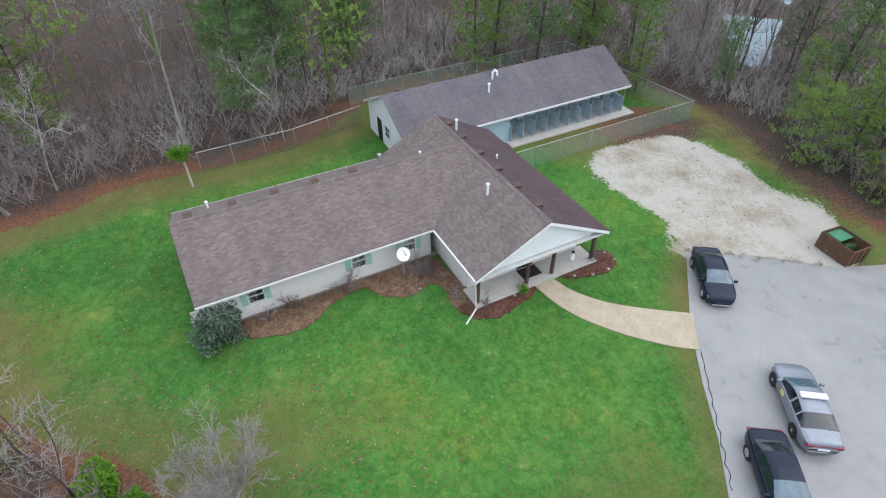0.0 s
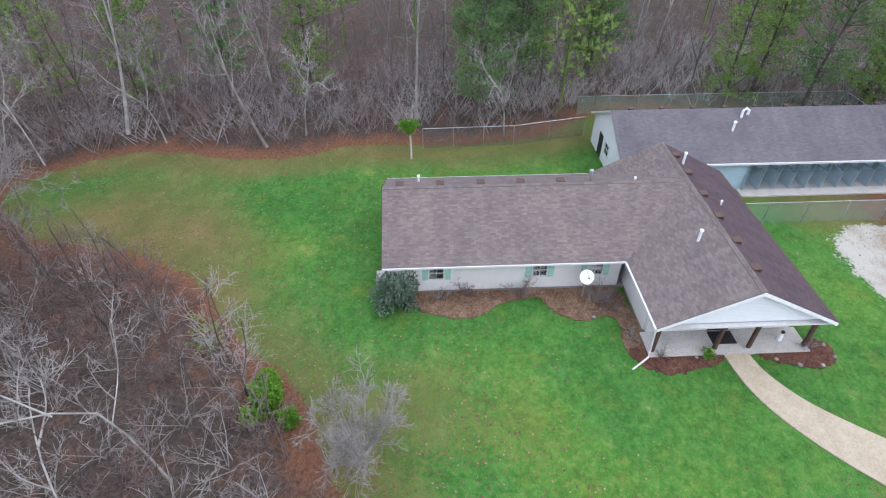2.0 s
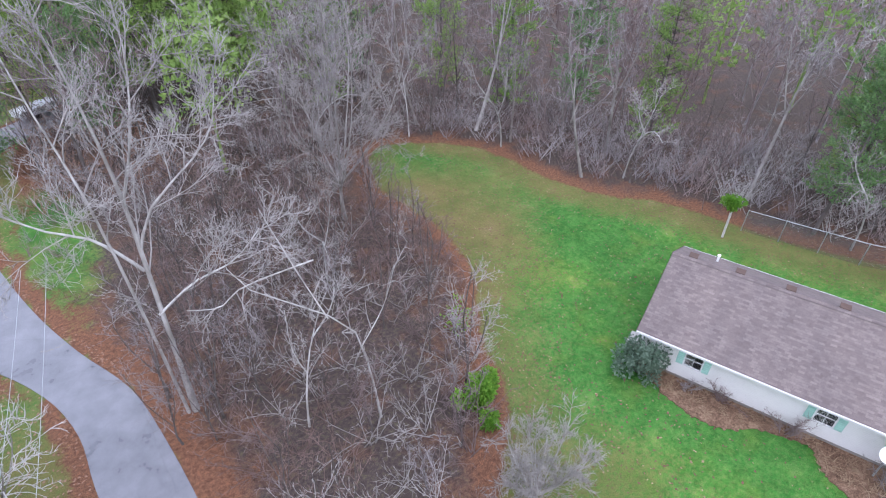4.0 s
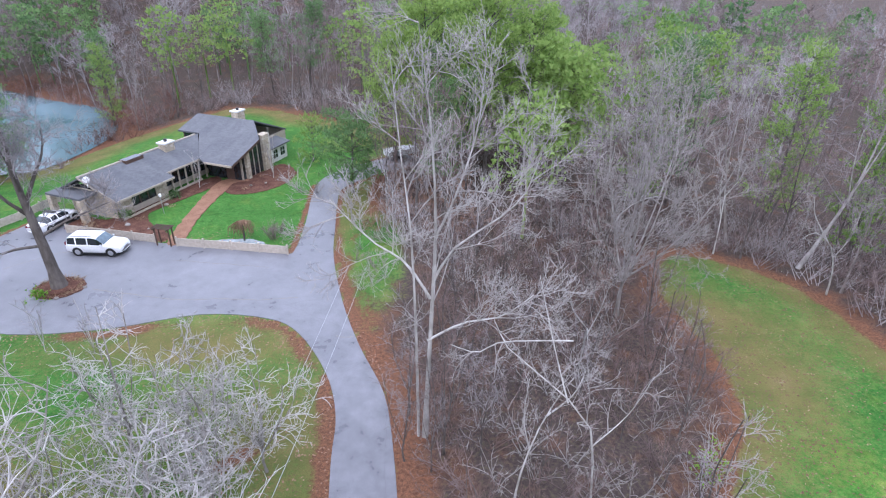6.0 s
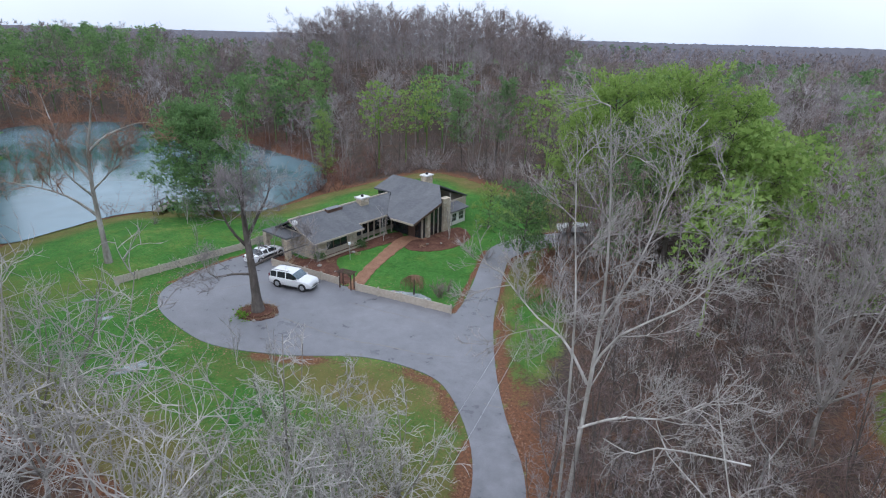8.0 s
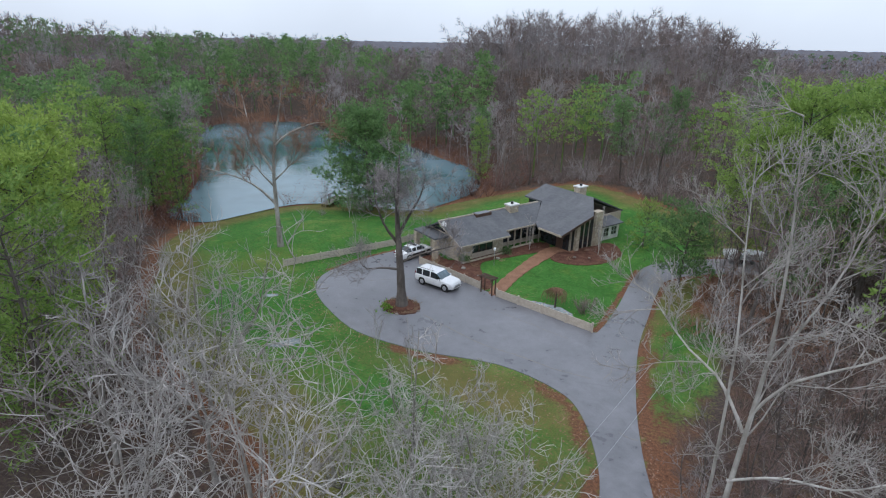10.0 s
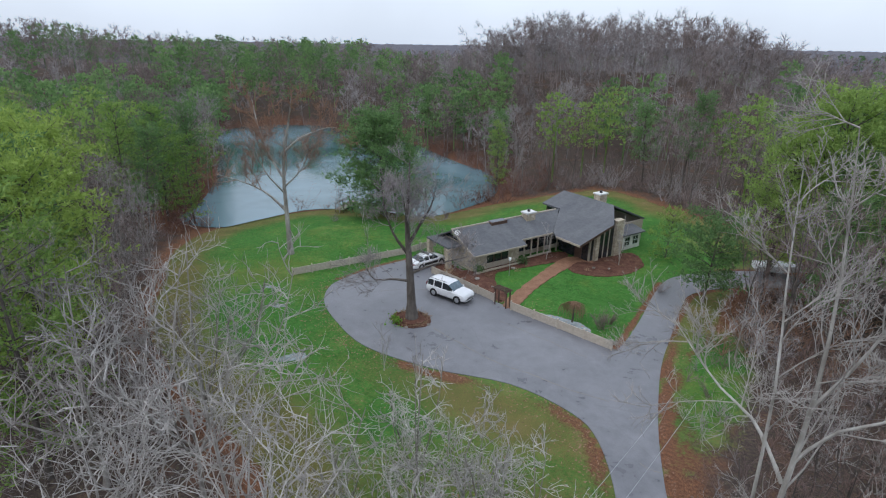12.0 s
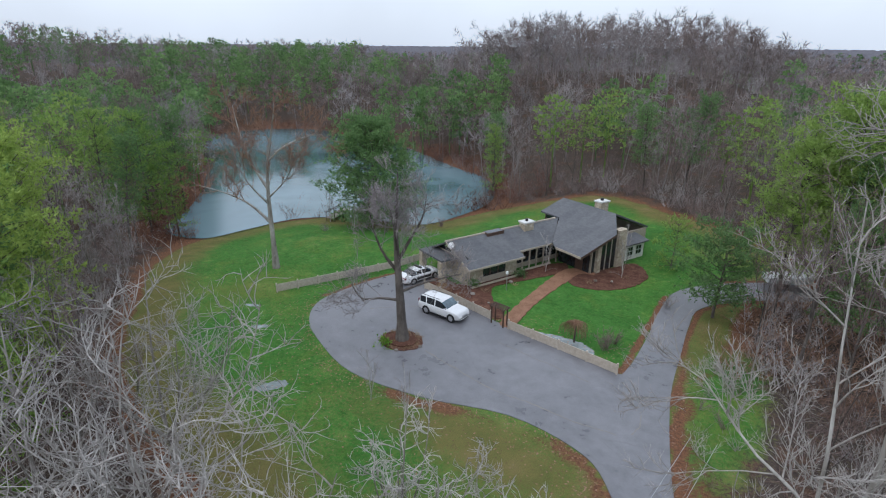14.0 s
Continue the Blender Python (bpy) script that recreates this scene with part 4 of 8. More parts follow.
    part("vent_pipe", M().tube([(13.0, 19.7, E + s * 3.6), (13.0, 19.7, E + s * 3.7 + 0.55), (13.2, 19.7, E + s * 3.7 + 0.75), (13.45, 19.7, E + s * 3.7 + 0.55), (13.45, 19.7, E + s * 3.7 + 0.2)], [0.1] * 5, 8), "white_metal", h, "white bent flue pipe")
    for k in range(9):
        box_vent(h, 4.5 + k * 2.5, RV + 0.3, R - 0.12, 0.16)
    return h


shed()


def chain_fence(name, pts, mat, height, label, frame=A_FRAME):
    h = thing(name, frame, label, "fence")
    for (x0, y0), (x1, y1) in zip(pts[:-1], pts[1:]):
        n = max(1, round(math.hypot(x1 - x0, y1 - y0) / 3.0))
        for i in range(n + 1):
            x, y = x0 + (x1 - x0) * i / n, y0 + (y1 - y0) * i / n
            if i < n or (x1, y1) == pts[-1]:
                part("post", M().tube([(x, y, -0.2), (x, y, height + 0.06)], [0.035, 0.035], 6), "metal", h)
        part("rail", M().tube([(x0, y0, height), (x1, y1, height)], [0.025, 0.025], 5), "metal", h)
        d = math.hypot(x1 - x0, y1 - y0)
        p = M()
        p.face([(x0, y0, 0.03), (x1, y1, 0.03), (x1, y1, height), (x0, y0, height)], [(0, 0), (d, 0), (d, height), (0, height)])
        part("mesh_panel", p, mat, h)
    return h


chain_fence("chain_fence", [(9.6, 12.0), (30.2, 12.0), (29.4, 20.0), (29.0, 29.8), (3.0, 29.8)], "fence_mesh", 1.85, "chain-link yard fence with faded green mesh")
chain_fence("chain_fence", [(-12.0, 24.0), (-4.0, 24.2), (2.6, 25.6)], "dark_mesh", 1.9, "rusty chain-link fence behind the lawn")

# ---- timber and stone house ----
B_FRAME = Matrix(((0.417, -0.909, 0, -27.3), (0.909, 0.417, 0, 49.4), (0, 0, 1, -0.2), (0, 0, 0, 1)))


def house_b():
    """Local x runs along the wing, local y to its rear."""
    h = thing("house", B_FRAME, "low stone and timber house with grey shingle roof", "house")
    t = 0.18
    E, R, Q = 2.6, 4.5, 4.4
    s = (R - E) / Q
    # wing roof: a wider eave at its near end, then a recessed one
    part("roof_plane", M().slab([(0, 0, E), (7.7, 0, E), (7.7, Q, R), (0, Q, R)], t, (1, 0, 0)), "roof_grey", h, "grey shingles of the wing")
    part("roof_plane", M().slab([(7.7, 0.9, E + s * 0.9), (13.0, 0.9, E + s * 0.9), (16.9, Q, R), (7.7, Q, R)], t, (1, 0, 0)), "roof_grey", h, "grey shingles of the wing")
    part("roof_plane", M().slab([(0, Q, R), (16.5, Q, R), (16.5, 8.2, E), (0, 8.2, E)], t, (1, 0, 0)), "roof_grey", h)
    part("ridge_board", M().box(-0.1, 16.4, Q - 0.05, Q + 0.12, R - 0.02, R + 0.12), "tan_trim", h, "tan ridge board")
    for z0, y0, x0, x1 in ((E, 0, 0, 7.7), (E + s * 0.9, 0.9, 7.7, 13.6)):
        part("fascia", M().box(x0, x1, y0 - 0.06, y0, z0 - 0.2, z0 + 0.01), "tan_trim", h)
    part("rake_board", M().slab([(-0.06, 0, E + 0.02), (0, 0, E + 0.02), (0, Q, R + 0.02), (-0.06, Q, R + 0.02)], 0.25, (0, 1, 0)), "tan_trim", h)
    # skylight well on the wing
    sk = M().box(5.3, 7.7, Q - 0.6, Q + 0.4, R - 0.3, R + 0.12)
    part("roof_well", sk, "brown_trim", h)
    part("well_glass", M().box(5.4, 7.6, Q - 0.55, Q + 0.3, R + 0.12, R + 0.135), "glass", h, "dark roof light")
    # wing walls
    w = M()
    w.box(0.9, 2.6, 1.0, 1.25, 0, E + 0.3)
    w.box(5.8, 7.4, 1.0, 1.25, 0, E + 0.3)
    w.box(0.7, 0.95, 1.25, 7.2, 0, E + 0.4)
    part("wall", w, "stone", h, "tan stone piers")
    w = M().box(2.6, 5.8, 1.05, 1.2, 0, 0.9)
    w.box(0.95, 16.0, 7.0, 7.2, 0, E)
    part("wall", w, "tan_trim", h, "tan boarding")
    part("window_band", M().box(2.6, 5.8, 1.08, 1.14, 0.9, E + 0.25), "glass", h, "wide dark window")
    for x in (3.65, 4.75):
        part("mullion", M().box(x - 0.05, x + 0.05, 1.03, 1.08, 0.9, E + 0.25), "brown_trim", h)
    w = M().box(7.4, 15.5, 2.3, 2.5, 0, 0.75)
    part("wall", w, "tan_trim", h, "tan boarding under the windows")
    part("window_band", M().box(7.4, 15.5, 2.36, 2.42, 0.75, E + 0.9), "glass", h, "run of dark windows")
    for k in range(8):
        x = 7.5 + k * 1.08
        part("porch_post", M().box(x - 0.07, x + 0.07, 1.3, 1.44, 0, E + 0.5), "tan_trim", h)
    part("deck_edge", M().box(0.6, 7.6, 0.2, 0.34, 0.3, 0.5), "tan_trim", h, "pale deck edge")
    part("deck_edge", M().box(7.6, 12.8, 1.0, 1.14, 0.3, 0.5), "tan_trim", h, "pale deck edge")
    # gable end facing the loop with big panes
    part("gable_glass", M().box(0.78, 0.86, 1.4, 6.8, 2.7, 3.4), "glass", h)
    part("carport_roof", M().box(-1.4, 0.9, 3.2, 7.8, E + 0.1, E + 0.3), "roof_grey", h, "flat grey carport roof")
    for x, y in ((-1.1, 3.5), (-1.1, 7.5)):
        part("carport_post", M().box(x - 0.3, x + 0.3, y - 0.3, y + 0.3, -0.2, E + 0.1, 0.03), "stone", h)
    # chimneys
    for x, y, z0, z1, wdt in ((11.2, Q - 0.5, R - 0.9, R + 0.5, 0.7), (21.7, 1.8, 4.6, 6.5, 0.7)):
        c = part("chimney", M().box(x - wdt, x + wdt, y - 0.5, y + 0.5, z0, z1), "stone", h, "pale stone chimney")
        part("chimney_cap", M().box(x - wdt - 0.12, x + wdt + 0.12, y - 0.62, y + 0.62, z1, z1 + 0.16), "trim", c)
        part("flue", M().tube([(x, y, z1 + 0.16), (x, y, z1 + 0.45)], [0.2, 0.2], 8), "black", c)
    # main block: one broad slope rising to a ridge across the wing
    X0, X1 = 12.0, 20.9
    Z0, Z1 = 3.0, 5.8
    ms = (Z1 - Z0) / (X1 - X0)

    def z(x):
        return Z0 + (x - X0) * ms
    YF, YL, YR = -4.3, 7.6, -1.2
    xm = 17.4
    part("roof_plane", M().slab([(X0, -0.3, z(X0)), (X0, YF, z(X0)), (xm, YF - 0.1, z(xm)), (X1, YR, Z1), (X1, YL, Z1), (17.0, YL, z(17.0)), (17.0, 4.2, z(17.0)), (16.9, 4.2, z(16.9)), (12.6, 0.8, z(12.6))][::-1], 0.2, (0, 1, 0)), "roof_grey", h, "broad grey shingle slope over the hall")
    part("roof_plane", M().slab([(X1, YL, Z1), (X1, YR, Z1), (27.5, YR, 3.1), (27.5, YL, 3.1)][::-1], 0.2, (0, 1, 0)), "roof_grey", h)
    part("fascia", M().slab([(X0 - 0.05, -0.4, Z0 + 0.02), (X0 - 0.05, YF, Z0 + 0.02), (X0, YF, Z0 + 0.02), (X0, -0.4, Z0 + 0.02)][::-1], 0.25, (0, 1, 0)), "tan_trim", h)
    r = M()
    p, q = Vector((X0, YF - 0.03, z(X0))), Vector((xm, YF - 0.13, z(xm)))
    d = Vector((0, 0, -0.28))
    r.face([p + d, q + d, q + Vector((0, 0, 0.02)), p + Vector((0, 0, 0.02))])
    r.face([p + d + Vector((0, 0.1, 0)), p + d, q + d, q + d + Vector((0, 0.1, 0))][::-1])
    part("rake_board", r, "brown_trim", h)
    # walls of the hall
    w = M().box(15.2, 15.8, -3.9, -3.0, -0.3, z(15.2) - 0.25)
    w.box(18.6, 20.0, -3.9, -3.0, -0.3, z(18.6) - 0.3)
    part("wall", w, "stone", h, "tall tan stone piers")
    gl = M()
    gl.prism([(14.6, -3.52), (18.6, -3.52), (18.6, -3.46), (14.6, -3.46)], 0.0, lambda x, y: z(x) - 0.25)
    part("gable_glass", gl, "glass", h, "tall dark gable glazing")
    for x in (14.6, 16.9, 17.8):
        part("mullion", M().box(x - 0.06, x + 0.06, -3.6, -3.52, 0, z(x) - 0.28), "tan_trim", h)
    # dark sheet added before the boarding to paint the eave's shade
    part("window_band", M().box(14.5, 14.6, -3.3, 1.5, 0.0, 3.4), "glass", h, "dark glazed entrance wall")
    w = M().box(14.6, 14.7, -3.4, 1.5, -0.3, 3.4)
    w.box(20.0, 20.2, -3.0, 7.2, -0.3, 3.0)
    w.box(20.2, 27.0, -1.2, -1.0, -0.3, 3.0)
    w.box(27.0, 27.2, -1.2, 7.2, -0.3, 3.0)
    w.box(16.0, 27.0, 7.0, 7.2, -0.3, 3.0)
    part("wall", w, "tan_trim", h, "tan boarding of the hall")
    part("wall", M().box(17.4, 17.6, 4.4, 7.2, 3.0, z(17.4) - 0.22), "brown_trim", h, "dark clerestory boarding")
    part("clerestory", M().box(17.34, 17.4, 4.6, 7.0, 3.8, z(17.4) - 0.3), "glass", h)
    part("door", M().box(14.42, 14.5, -2.4, -1.3, 0, 2.1), "brown_trim", h, "dark entrance door")
    # white-framed bay beyond the hall
    part("wall", M().box(21.0, 24.6, -3.0, -2.8, -0.3, 2.3), "siding", h, "cream wall of the end bay")
    part("wall", M().box(20.8, 21.0, -3.0, -1.2, -0.3, 2.3), "siding", h)
    part("roof_plane", M().slab([(20.6, -3.4, 2.35), (25.0, -3.4, 2.35), (25.0, -1.0, 2.8), (20.6, -1.0, 2.8)], 0.15, (1, 0, 0)), "roof_grey", h)
    for x in (22.0, 23.6):
        e = thing("window", pose(0, 0, 0), "", "")
        e.parent = h
        e.location = (x, -3.02, 1.3)
        window(e, 1.0, 1.1, shutters=False)
    # dish on the near rake
    m = M()
    c = Vector((-0.3, 2.9, R + 0.1))
    axis = Vector((-0.5, -0.75, 0.4)).normalized()
    a = axis.cross(Vector((0, 0, 1))).normalized()
    b = axis.cross(a)
    rings = [[c + (a * math.cos(w2) + b * math.sin(w2)) * rr + axis * rr * rr * 0.35 for w2 in [2 * math.pi * k / 14 for k in range(14)]] for rr in (0.02, 0.13, 0.25, 0.34)]
    for r0, r1 in zip(rings[:-1], rings[1:]):
        for k in range(14):
            m.face([r0[k], r0[(k + 1) % 14], r1[(k + 1) % 14], r1[k]])
    m.tube([c, c - Vector((0, 0, 0.8))], [0.03, 0.03], 6)
    part("satellite_dish", m, "white_metal", h, "white satellite dish")
    return h


house_b()

# ---- trees ----


def unit(v):
    return v / np.maximum(np.linalg.norm(v, axis=-1, keepdims=True), 1e-9)


class Cloud:
    """Triangles gathered as arrays."""

    def __init__(self):
        self.v, self.f, self.n = [], [], 0

    def add(self, v, f):
        v = np.asarray(v, float).reshape(-1, 3)
        self.v.append(v)
        self.f.append(np.asarray(f, int).reshape(-1, 3) + self.n)
        self.n += len(v)

    def cones(self, base, tip, r):
        """Three-sided spikes from base to tip."""
        if len(base) == 0:
            return
        d = unit(tip - base)
        a = unit(np.cross(d, np.where(np.abs(d[:, 2:]) > 0.8, (1.0, 0, 0), (0, 0, 1.0))))
        b = np.cross(d, a)
        rings = [base + (a * math.cos(w) + b * math.sin(w)) * r[:, None] for w in (0, 2.094, 4.189)]
        v = np.stack(rings + [tip], 1)
        k = np.arange(len(base))[:, None, None] * 4
        self.add(v, k + np.array([[0, 1, 3], [1, 2, 3], [2, 0, 3]]))

    def tubes(self, P, R, sides=3):
        """Many tapered branches at once: P holds polylines of equal length, R their radii."""
        n, m = P.shape[:2]
        d = np.empty_like(P)
        d[:, 1:-1] = P[:, 2:] - P[:, :-2]
        d[:, 0], d[:, -1] = P[:, 1] - P[:, 0], P[:, -1] - P[:, -2]
        d = unit(d)
        ref = np.where(np.abs(d[:, :1, 2:]) > 0.8, (0.31, 0.9, 0.2), (0, 0, 1.0))
        a = unit(np.cross(d, ref))
        b = np.cross(d, a)
        w = np.arange(sides) * 2 * math.pi / sides
        ring = P[:, :, None] + (a[:, :, None] * np.cos(w)[:, None] + b[:, :, None] * np.sin(w)[:, None]) * R[:, :, None, None]
        i, s = np.meshgrid(np.arange(m - 1), np.arange(sides), indexing="ij")
        t = (s + 1) % sides
        p, q, u, o = i * sides + s, i * sides + t, (i + 1) * sides + t, (i + 1) * sides + s
        f = np.stack([np.stack([p, q, u], -1), np.stack([p, u, o], -1)], 2).reshape(1, -1, 3)
        self.add(ring, f + (np.arange(n) * m * sides)[:, None, None])

    def blades(self, base, tip, w, rng, belly=0.25):
        """Flat pointed leaves or, with no belly, slivers of twig."""
        d = tip - base
        side = unit(np.cross(d, rng.normal(size=d.shape))) * w[:, None]
        m = base + d * belly
        v = np.stack([m + side, tip, m - side], 1)
        k = np.arange(len(base))[:, None] * 3
        self.add(v, k + np.array([[0, 1, 2]]))

    def limb(self, pts, radii, sides):
        self.tubes(np.asarray(pts, float)[None], np.asarray(radii, float)[None], sides)

    def arrays(self):
        return np.concatenate(self.v), np.concatenate(self.f)

    def mesh(self, name, mat, smooth=True):
        return triangles(name, *self.arrays(), mat, smooth)


def triangles(name, v, f, mat, smooth=False):
    """A mesh from arrays of places and triangles."""
    me = bpy.data.meshes.new(name)
    me.vertices.add(len(v))
    me.vertices.foreach_set("co", np.asarray(v, np.float32).ravel())
    me.loops.add(len(f) * 3)
    me.loops.foreach_set("vertex_index", np.asarray(f, np.int32).ravel())
    me.polygons.add(len(f))
    me.polygons.foreach_set("loop_start", np.arange(0, len(f) * 3, 3, dtype=np.int32))
    me.materials.append(MAT[mat])
    me.update(calc_edges=True)
    if smooth:
        me.shade_smooth()
    return me


def along(lines, rng, count, lo=0.25, hi=1.0):
    """Random places on polylines: place, direction and thickness there."""
    P, D, S = [], [], []
    for pts, rad in lines:
        n = len(pts) - 1
        t = rng.uniform(lo, hi, count) * n
        i = np.minimum(t.astype(int), n - 1)
        f = (t - i)[:, None]
        P.append(pts[i] * (1 - f) + pts[i + 1] * f)
        D.append(unit(pts[i + 1] - pts[i]))
        S.append(rad[i] * (1 - f[:, 0]) + rad[i + 1] * f[:, 0])
    return np.concatenate(P), np.concatenate(D), np.concatenate(S)


def wander(rng, start, d, length, n, bend, lift=0.0):
    pts = [np.array(start, float)]
    d = np.array(d, float)
    for _ in range(n):
        d = unit(d + rng.normal(size=3) * bend + np.array([0, 0, lift]))
        pts.append(pts[-1] + d * length / n)
    return np.array(pts)


def grow(P, R, rng, per, length, m=4, angle=0.9, lift=0.1, bend=0.18, lo=0.25, hi=1.0, rmin=0.012, taper=0.42):
    """Side branches on many branches: they leave at an angle, wind and turn to the light."""
    n, mp = P.shape[:2]
    idx = np.repeat(np.arange(n), per)
    t = lo + (hi - lo) * (np.tile(np.arange(per), n) + rng.uniform(0, 1, n * per)) / per
    s = t * (mp - 1)
    i = np.minimum(s.astype(int), mp - 2)
    f = (s - i)[:, None]
    p = P[idx, i] * (1 - f) + P[idx, i + 1] * f
    tan = unit(P[idx, i + 1] - P[idx, i])
    r = R[idx, i] * (1 - f[:, 0]) + R[idx, i + 1] * f[:, 0]
    a = rng.normal(angle, 0.22, len(p))[:, None]
    d = unit(tan * np.cos(a) + unit(np.cross(tan, rng.normal(size=tan.shape))) * np.sin(a) + np.array([0, 0, lift]))
    ln = (length * (1.12 - 0.62 * t) * rng.uniform(0.5, 1.25, len(p)))[:, None] / (m - 1)
    out = [p]
    curl = rng.normal(size=d.shape) * bend * 0.9
    for _ in range(m - 1):
        d = unit(d + (curl + rng.normal(size=d.shape) * bend * 0.4) * 4 / (m + 1) + np.array([0, 0, lift]))
        out.append(out[-1] + d * ln)
    r = np.minimum(np.clip(r * taper, rmin, None), np.maximum(length * 0.0105, rmin))
    return np.stack(out, 1), r[:, None] * (1 - np.linspace(0, 0.8, m) ** 1.0)[None]


def skeleton(stems, n=9):
    """Main stems from a few places each: (places, thickness at its foot, at its tip)."""
    P, R = [], []
    for pts, r0, r1 in stems:
        c = smooth_line([tuple(map(float, p)) for p in pts], 8, False)
        c = np.array(c)
        s = np.linspace(0, len(c) - 1, n)
        i = np.minimum(s.astype(int), len(c) - 2)
        f = (s - i)[:, None]
        P.append(c[i] * (1 - f) + c[i + 1] * f)
        R.append(r0 + (r1 - r0) * np.linspace(0, 1, n) ** 0.8)
    return np.array(P), np.array(R)


def leafless(seed, stems, levels, sides=6, split=False):
    """A bare tree: the wood of its main stems and a crown of ever finer branches."""
    rng = np.random.default_rng(seed)
    crown = Cloud()
    P, R = skeleton(stems)
    R[0, 0] *= 1.35
    wood = [Cloud() for _ in stems] if split else [Cloud()]
    for k in range(len(stems)):
        wood[k if split else 0].limb(P[k], R[k], sides)
    for k, kw in enumerate(levels):
        P, R = grow(P, R, rng, **kw)
        if P.shape[1] == 2:
            crown.cones(P[:, 0], P[:, 1], R[:, 0])
        else:
            crown.tubes(P, R, 4 if k == 0 else 3)
    return wood, crown


def forked(seed, height, r0, fork, n, spread, lean=(0.0, 0.0)):
    """Stems of a tree whose trunk divides at the height fork into n rising stems."""
    rng = np.random.default_rng(seed)
    foot = np.array([0, 0, -0.25])
    top = np.array([lean[0] * fork, lean[1] * fork, fork])
    out = [([foot, (foot + top) / 2 + rng.normal(size=3) * (0.1, 0.1, 0), top, top + (rng.normal() * 0.3, rng.normal() * 0.3, (height - fork) * 0.5), top + (rng.normal() * 0.5 + lean[0] * 3, rng.normal() * 0.5 + lean[1] * 3, height - fork)], r0, 0.02)]
    for k in range(n):
        w = k * 6.283 / max(n, 1) + rng.uniform(-0.5, 0.5)
        q = spread * height * rng.uniform(0.6, 1.1)
        s = top - (0, 0, rng.uniform(0, 0.35) * fork)
        z = height * rng.uniform(0.62, 0.92)
        c, sn = math.cos(w), math.sin(w)
        out.append(([s, s + (c * q * 0.35, sn * q * 0.35, (z - s[2]) * 0.22), s + (c * q * 0.8, sn * q * 0.8, (z - s[2]) * 0.6), (s[0] + c * q, s[1] + sn * q, z)], r0 * rng.uniform(0.34, 0.5), 0.02))
    return out


def pine_tree(seed, height, r0, crown_from=0.35, width=0.2, whorls=16, per=5, tufts=9, blades=9, size=0.55, top=0.76):
    """A tall soft-needled pine: trunk with bare boughs below and plates of feathery shoots above."""
    rng = np.random.default_rng(seed)
    wood, crown = Cloud(), Cloud()
    trunk = wander(rng, (0, 0, -0.2), (0, 0, 1.0), height, 8, 0.025, 0.03)
    wood.limb(trunk, r0 * (1 - np.linspace(0, 1, 9) * 0.93), 7)
    for k in range(6):
        t = rng.uniform(0.4, 1.0) * crown_from
        p = trunk[0] + (trunk[-1] - trunk[0]) * t
        w = rng.uniform(0, 6.28)
        wood.limb(wander(rng, p, (math.cos(w), math.sin(w), 0.1), height * 0.07, 2, 0.2), np.array([0.03, 0.02, 0.01]), 3)
    B = []
    for i in range(whorls):
        t = crown_from + (1 - crown_from) * (i + rng.uniform(-0.3, 0.3)) / whorls
        t = min(max(t, 0.05), 0.985)
        j = min(int(t * 8), 7)
        p = trunk[j] + (trunk[j + 1] - trunk[j]) * (t * 8 - j)
        rise = (t - crown_from) / (1 - crown_from)
        ln = height * width * math.sin(math.pi * (0.22 + top * 0.92 * rise)) ** 0.6
        for k in range(per):
            w = i * 1.9 + k * 6.283 / per + rng.uniform(-0.4, 0.4)
            B.append(wander(rng, p, (math.cos(w), math.sin(w), rng.uniform(-0.05, 0.3) + rise * 0.6), ln * rng.uniform(0.5, 1.22), 3, 0.12, 0.06))
    B = np.array(B)
    wood.tubes(B, np.tile(np.array([0.05, 0.04, 0.025, 0.012]) * (0.5 + height / 30), (len(B), 1)), 3)
    n = len(B)
    t = np.sqrt(rng.uniform(0.08, 1.0, (n, tufts))) * 3
    i = np.minimum(t.astype(int), 2)
    f = (t - i)[..., None]
    k = np.arange(n)[:, None]
    out = unit(B[:, -1] - B[:, 0])[:, None]
    c = B[k, i] * (1 - f) + B[k, i + 1] * f + rng.normal(size=(n, tufts, 3)) * np.array([0.9, 0.9, 0.34]) * height * width * 0.13
    c = c + np.array([0, 0, 0.12]) * rng.uniform(0, 1, (n, tufts, 1)) * size
    way = unit(out * 0.8 + rng.normal(size=c.shape) * (0.7, 0.7, 0.3) + np.array([0, 0, 0.45]))
    # each shoot is a plume: needles fan out round its axis
    base = np.repeat(c.reshape(-1, 3), blades, 0)
    axis = np.repeat(way.reshape(-1, 3), blades, 0)
    s = rng.uniform(-0.5, 0.6, (len(base), 1)) * size * 1.3
    d = unit(axis * 0.75 + rng.normal(size=base.shape) * 0.62)
    ln = size * rng.uniform(0.55, 1.15, len(base))
    crown.blades(base + axis * s, base + axis * s + d * ln[:, None], ln * 0.15, rng)
    return wood, crown


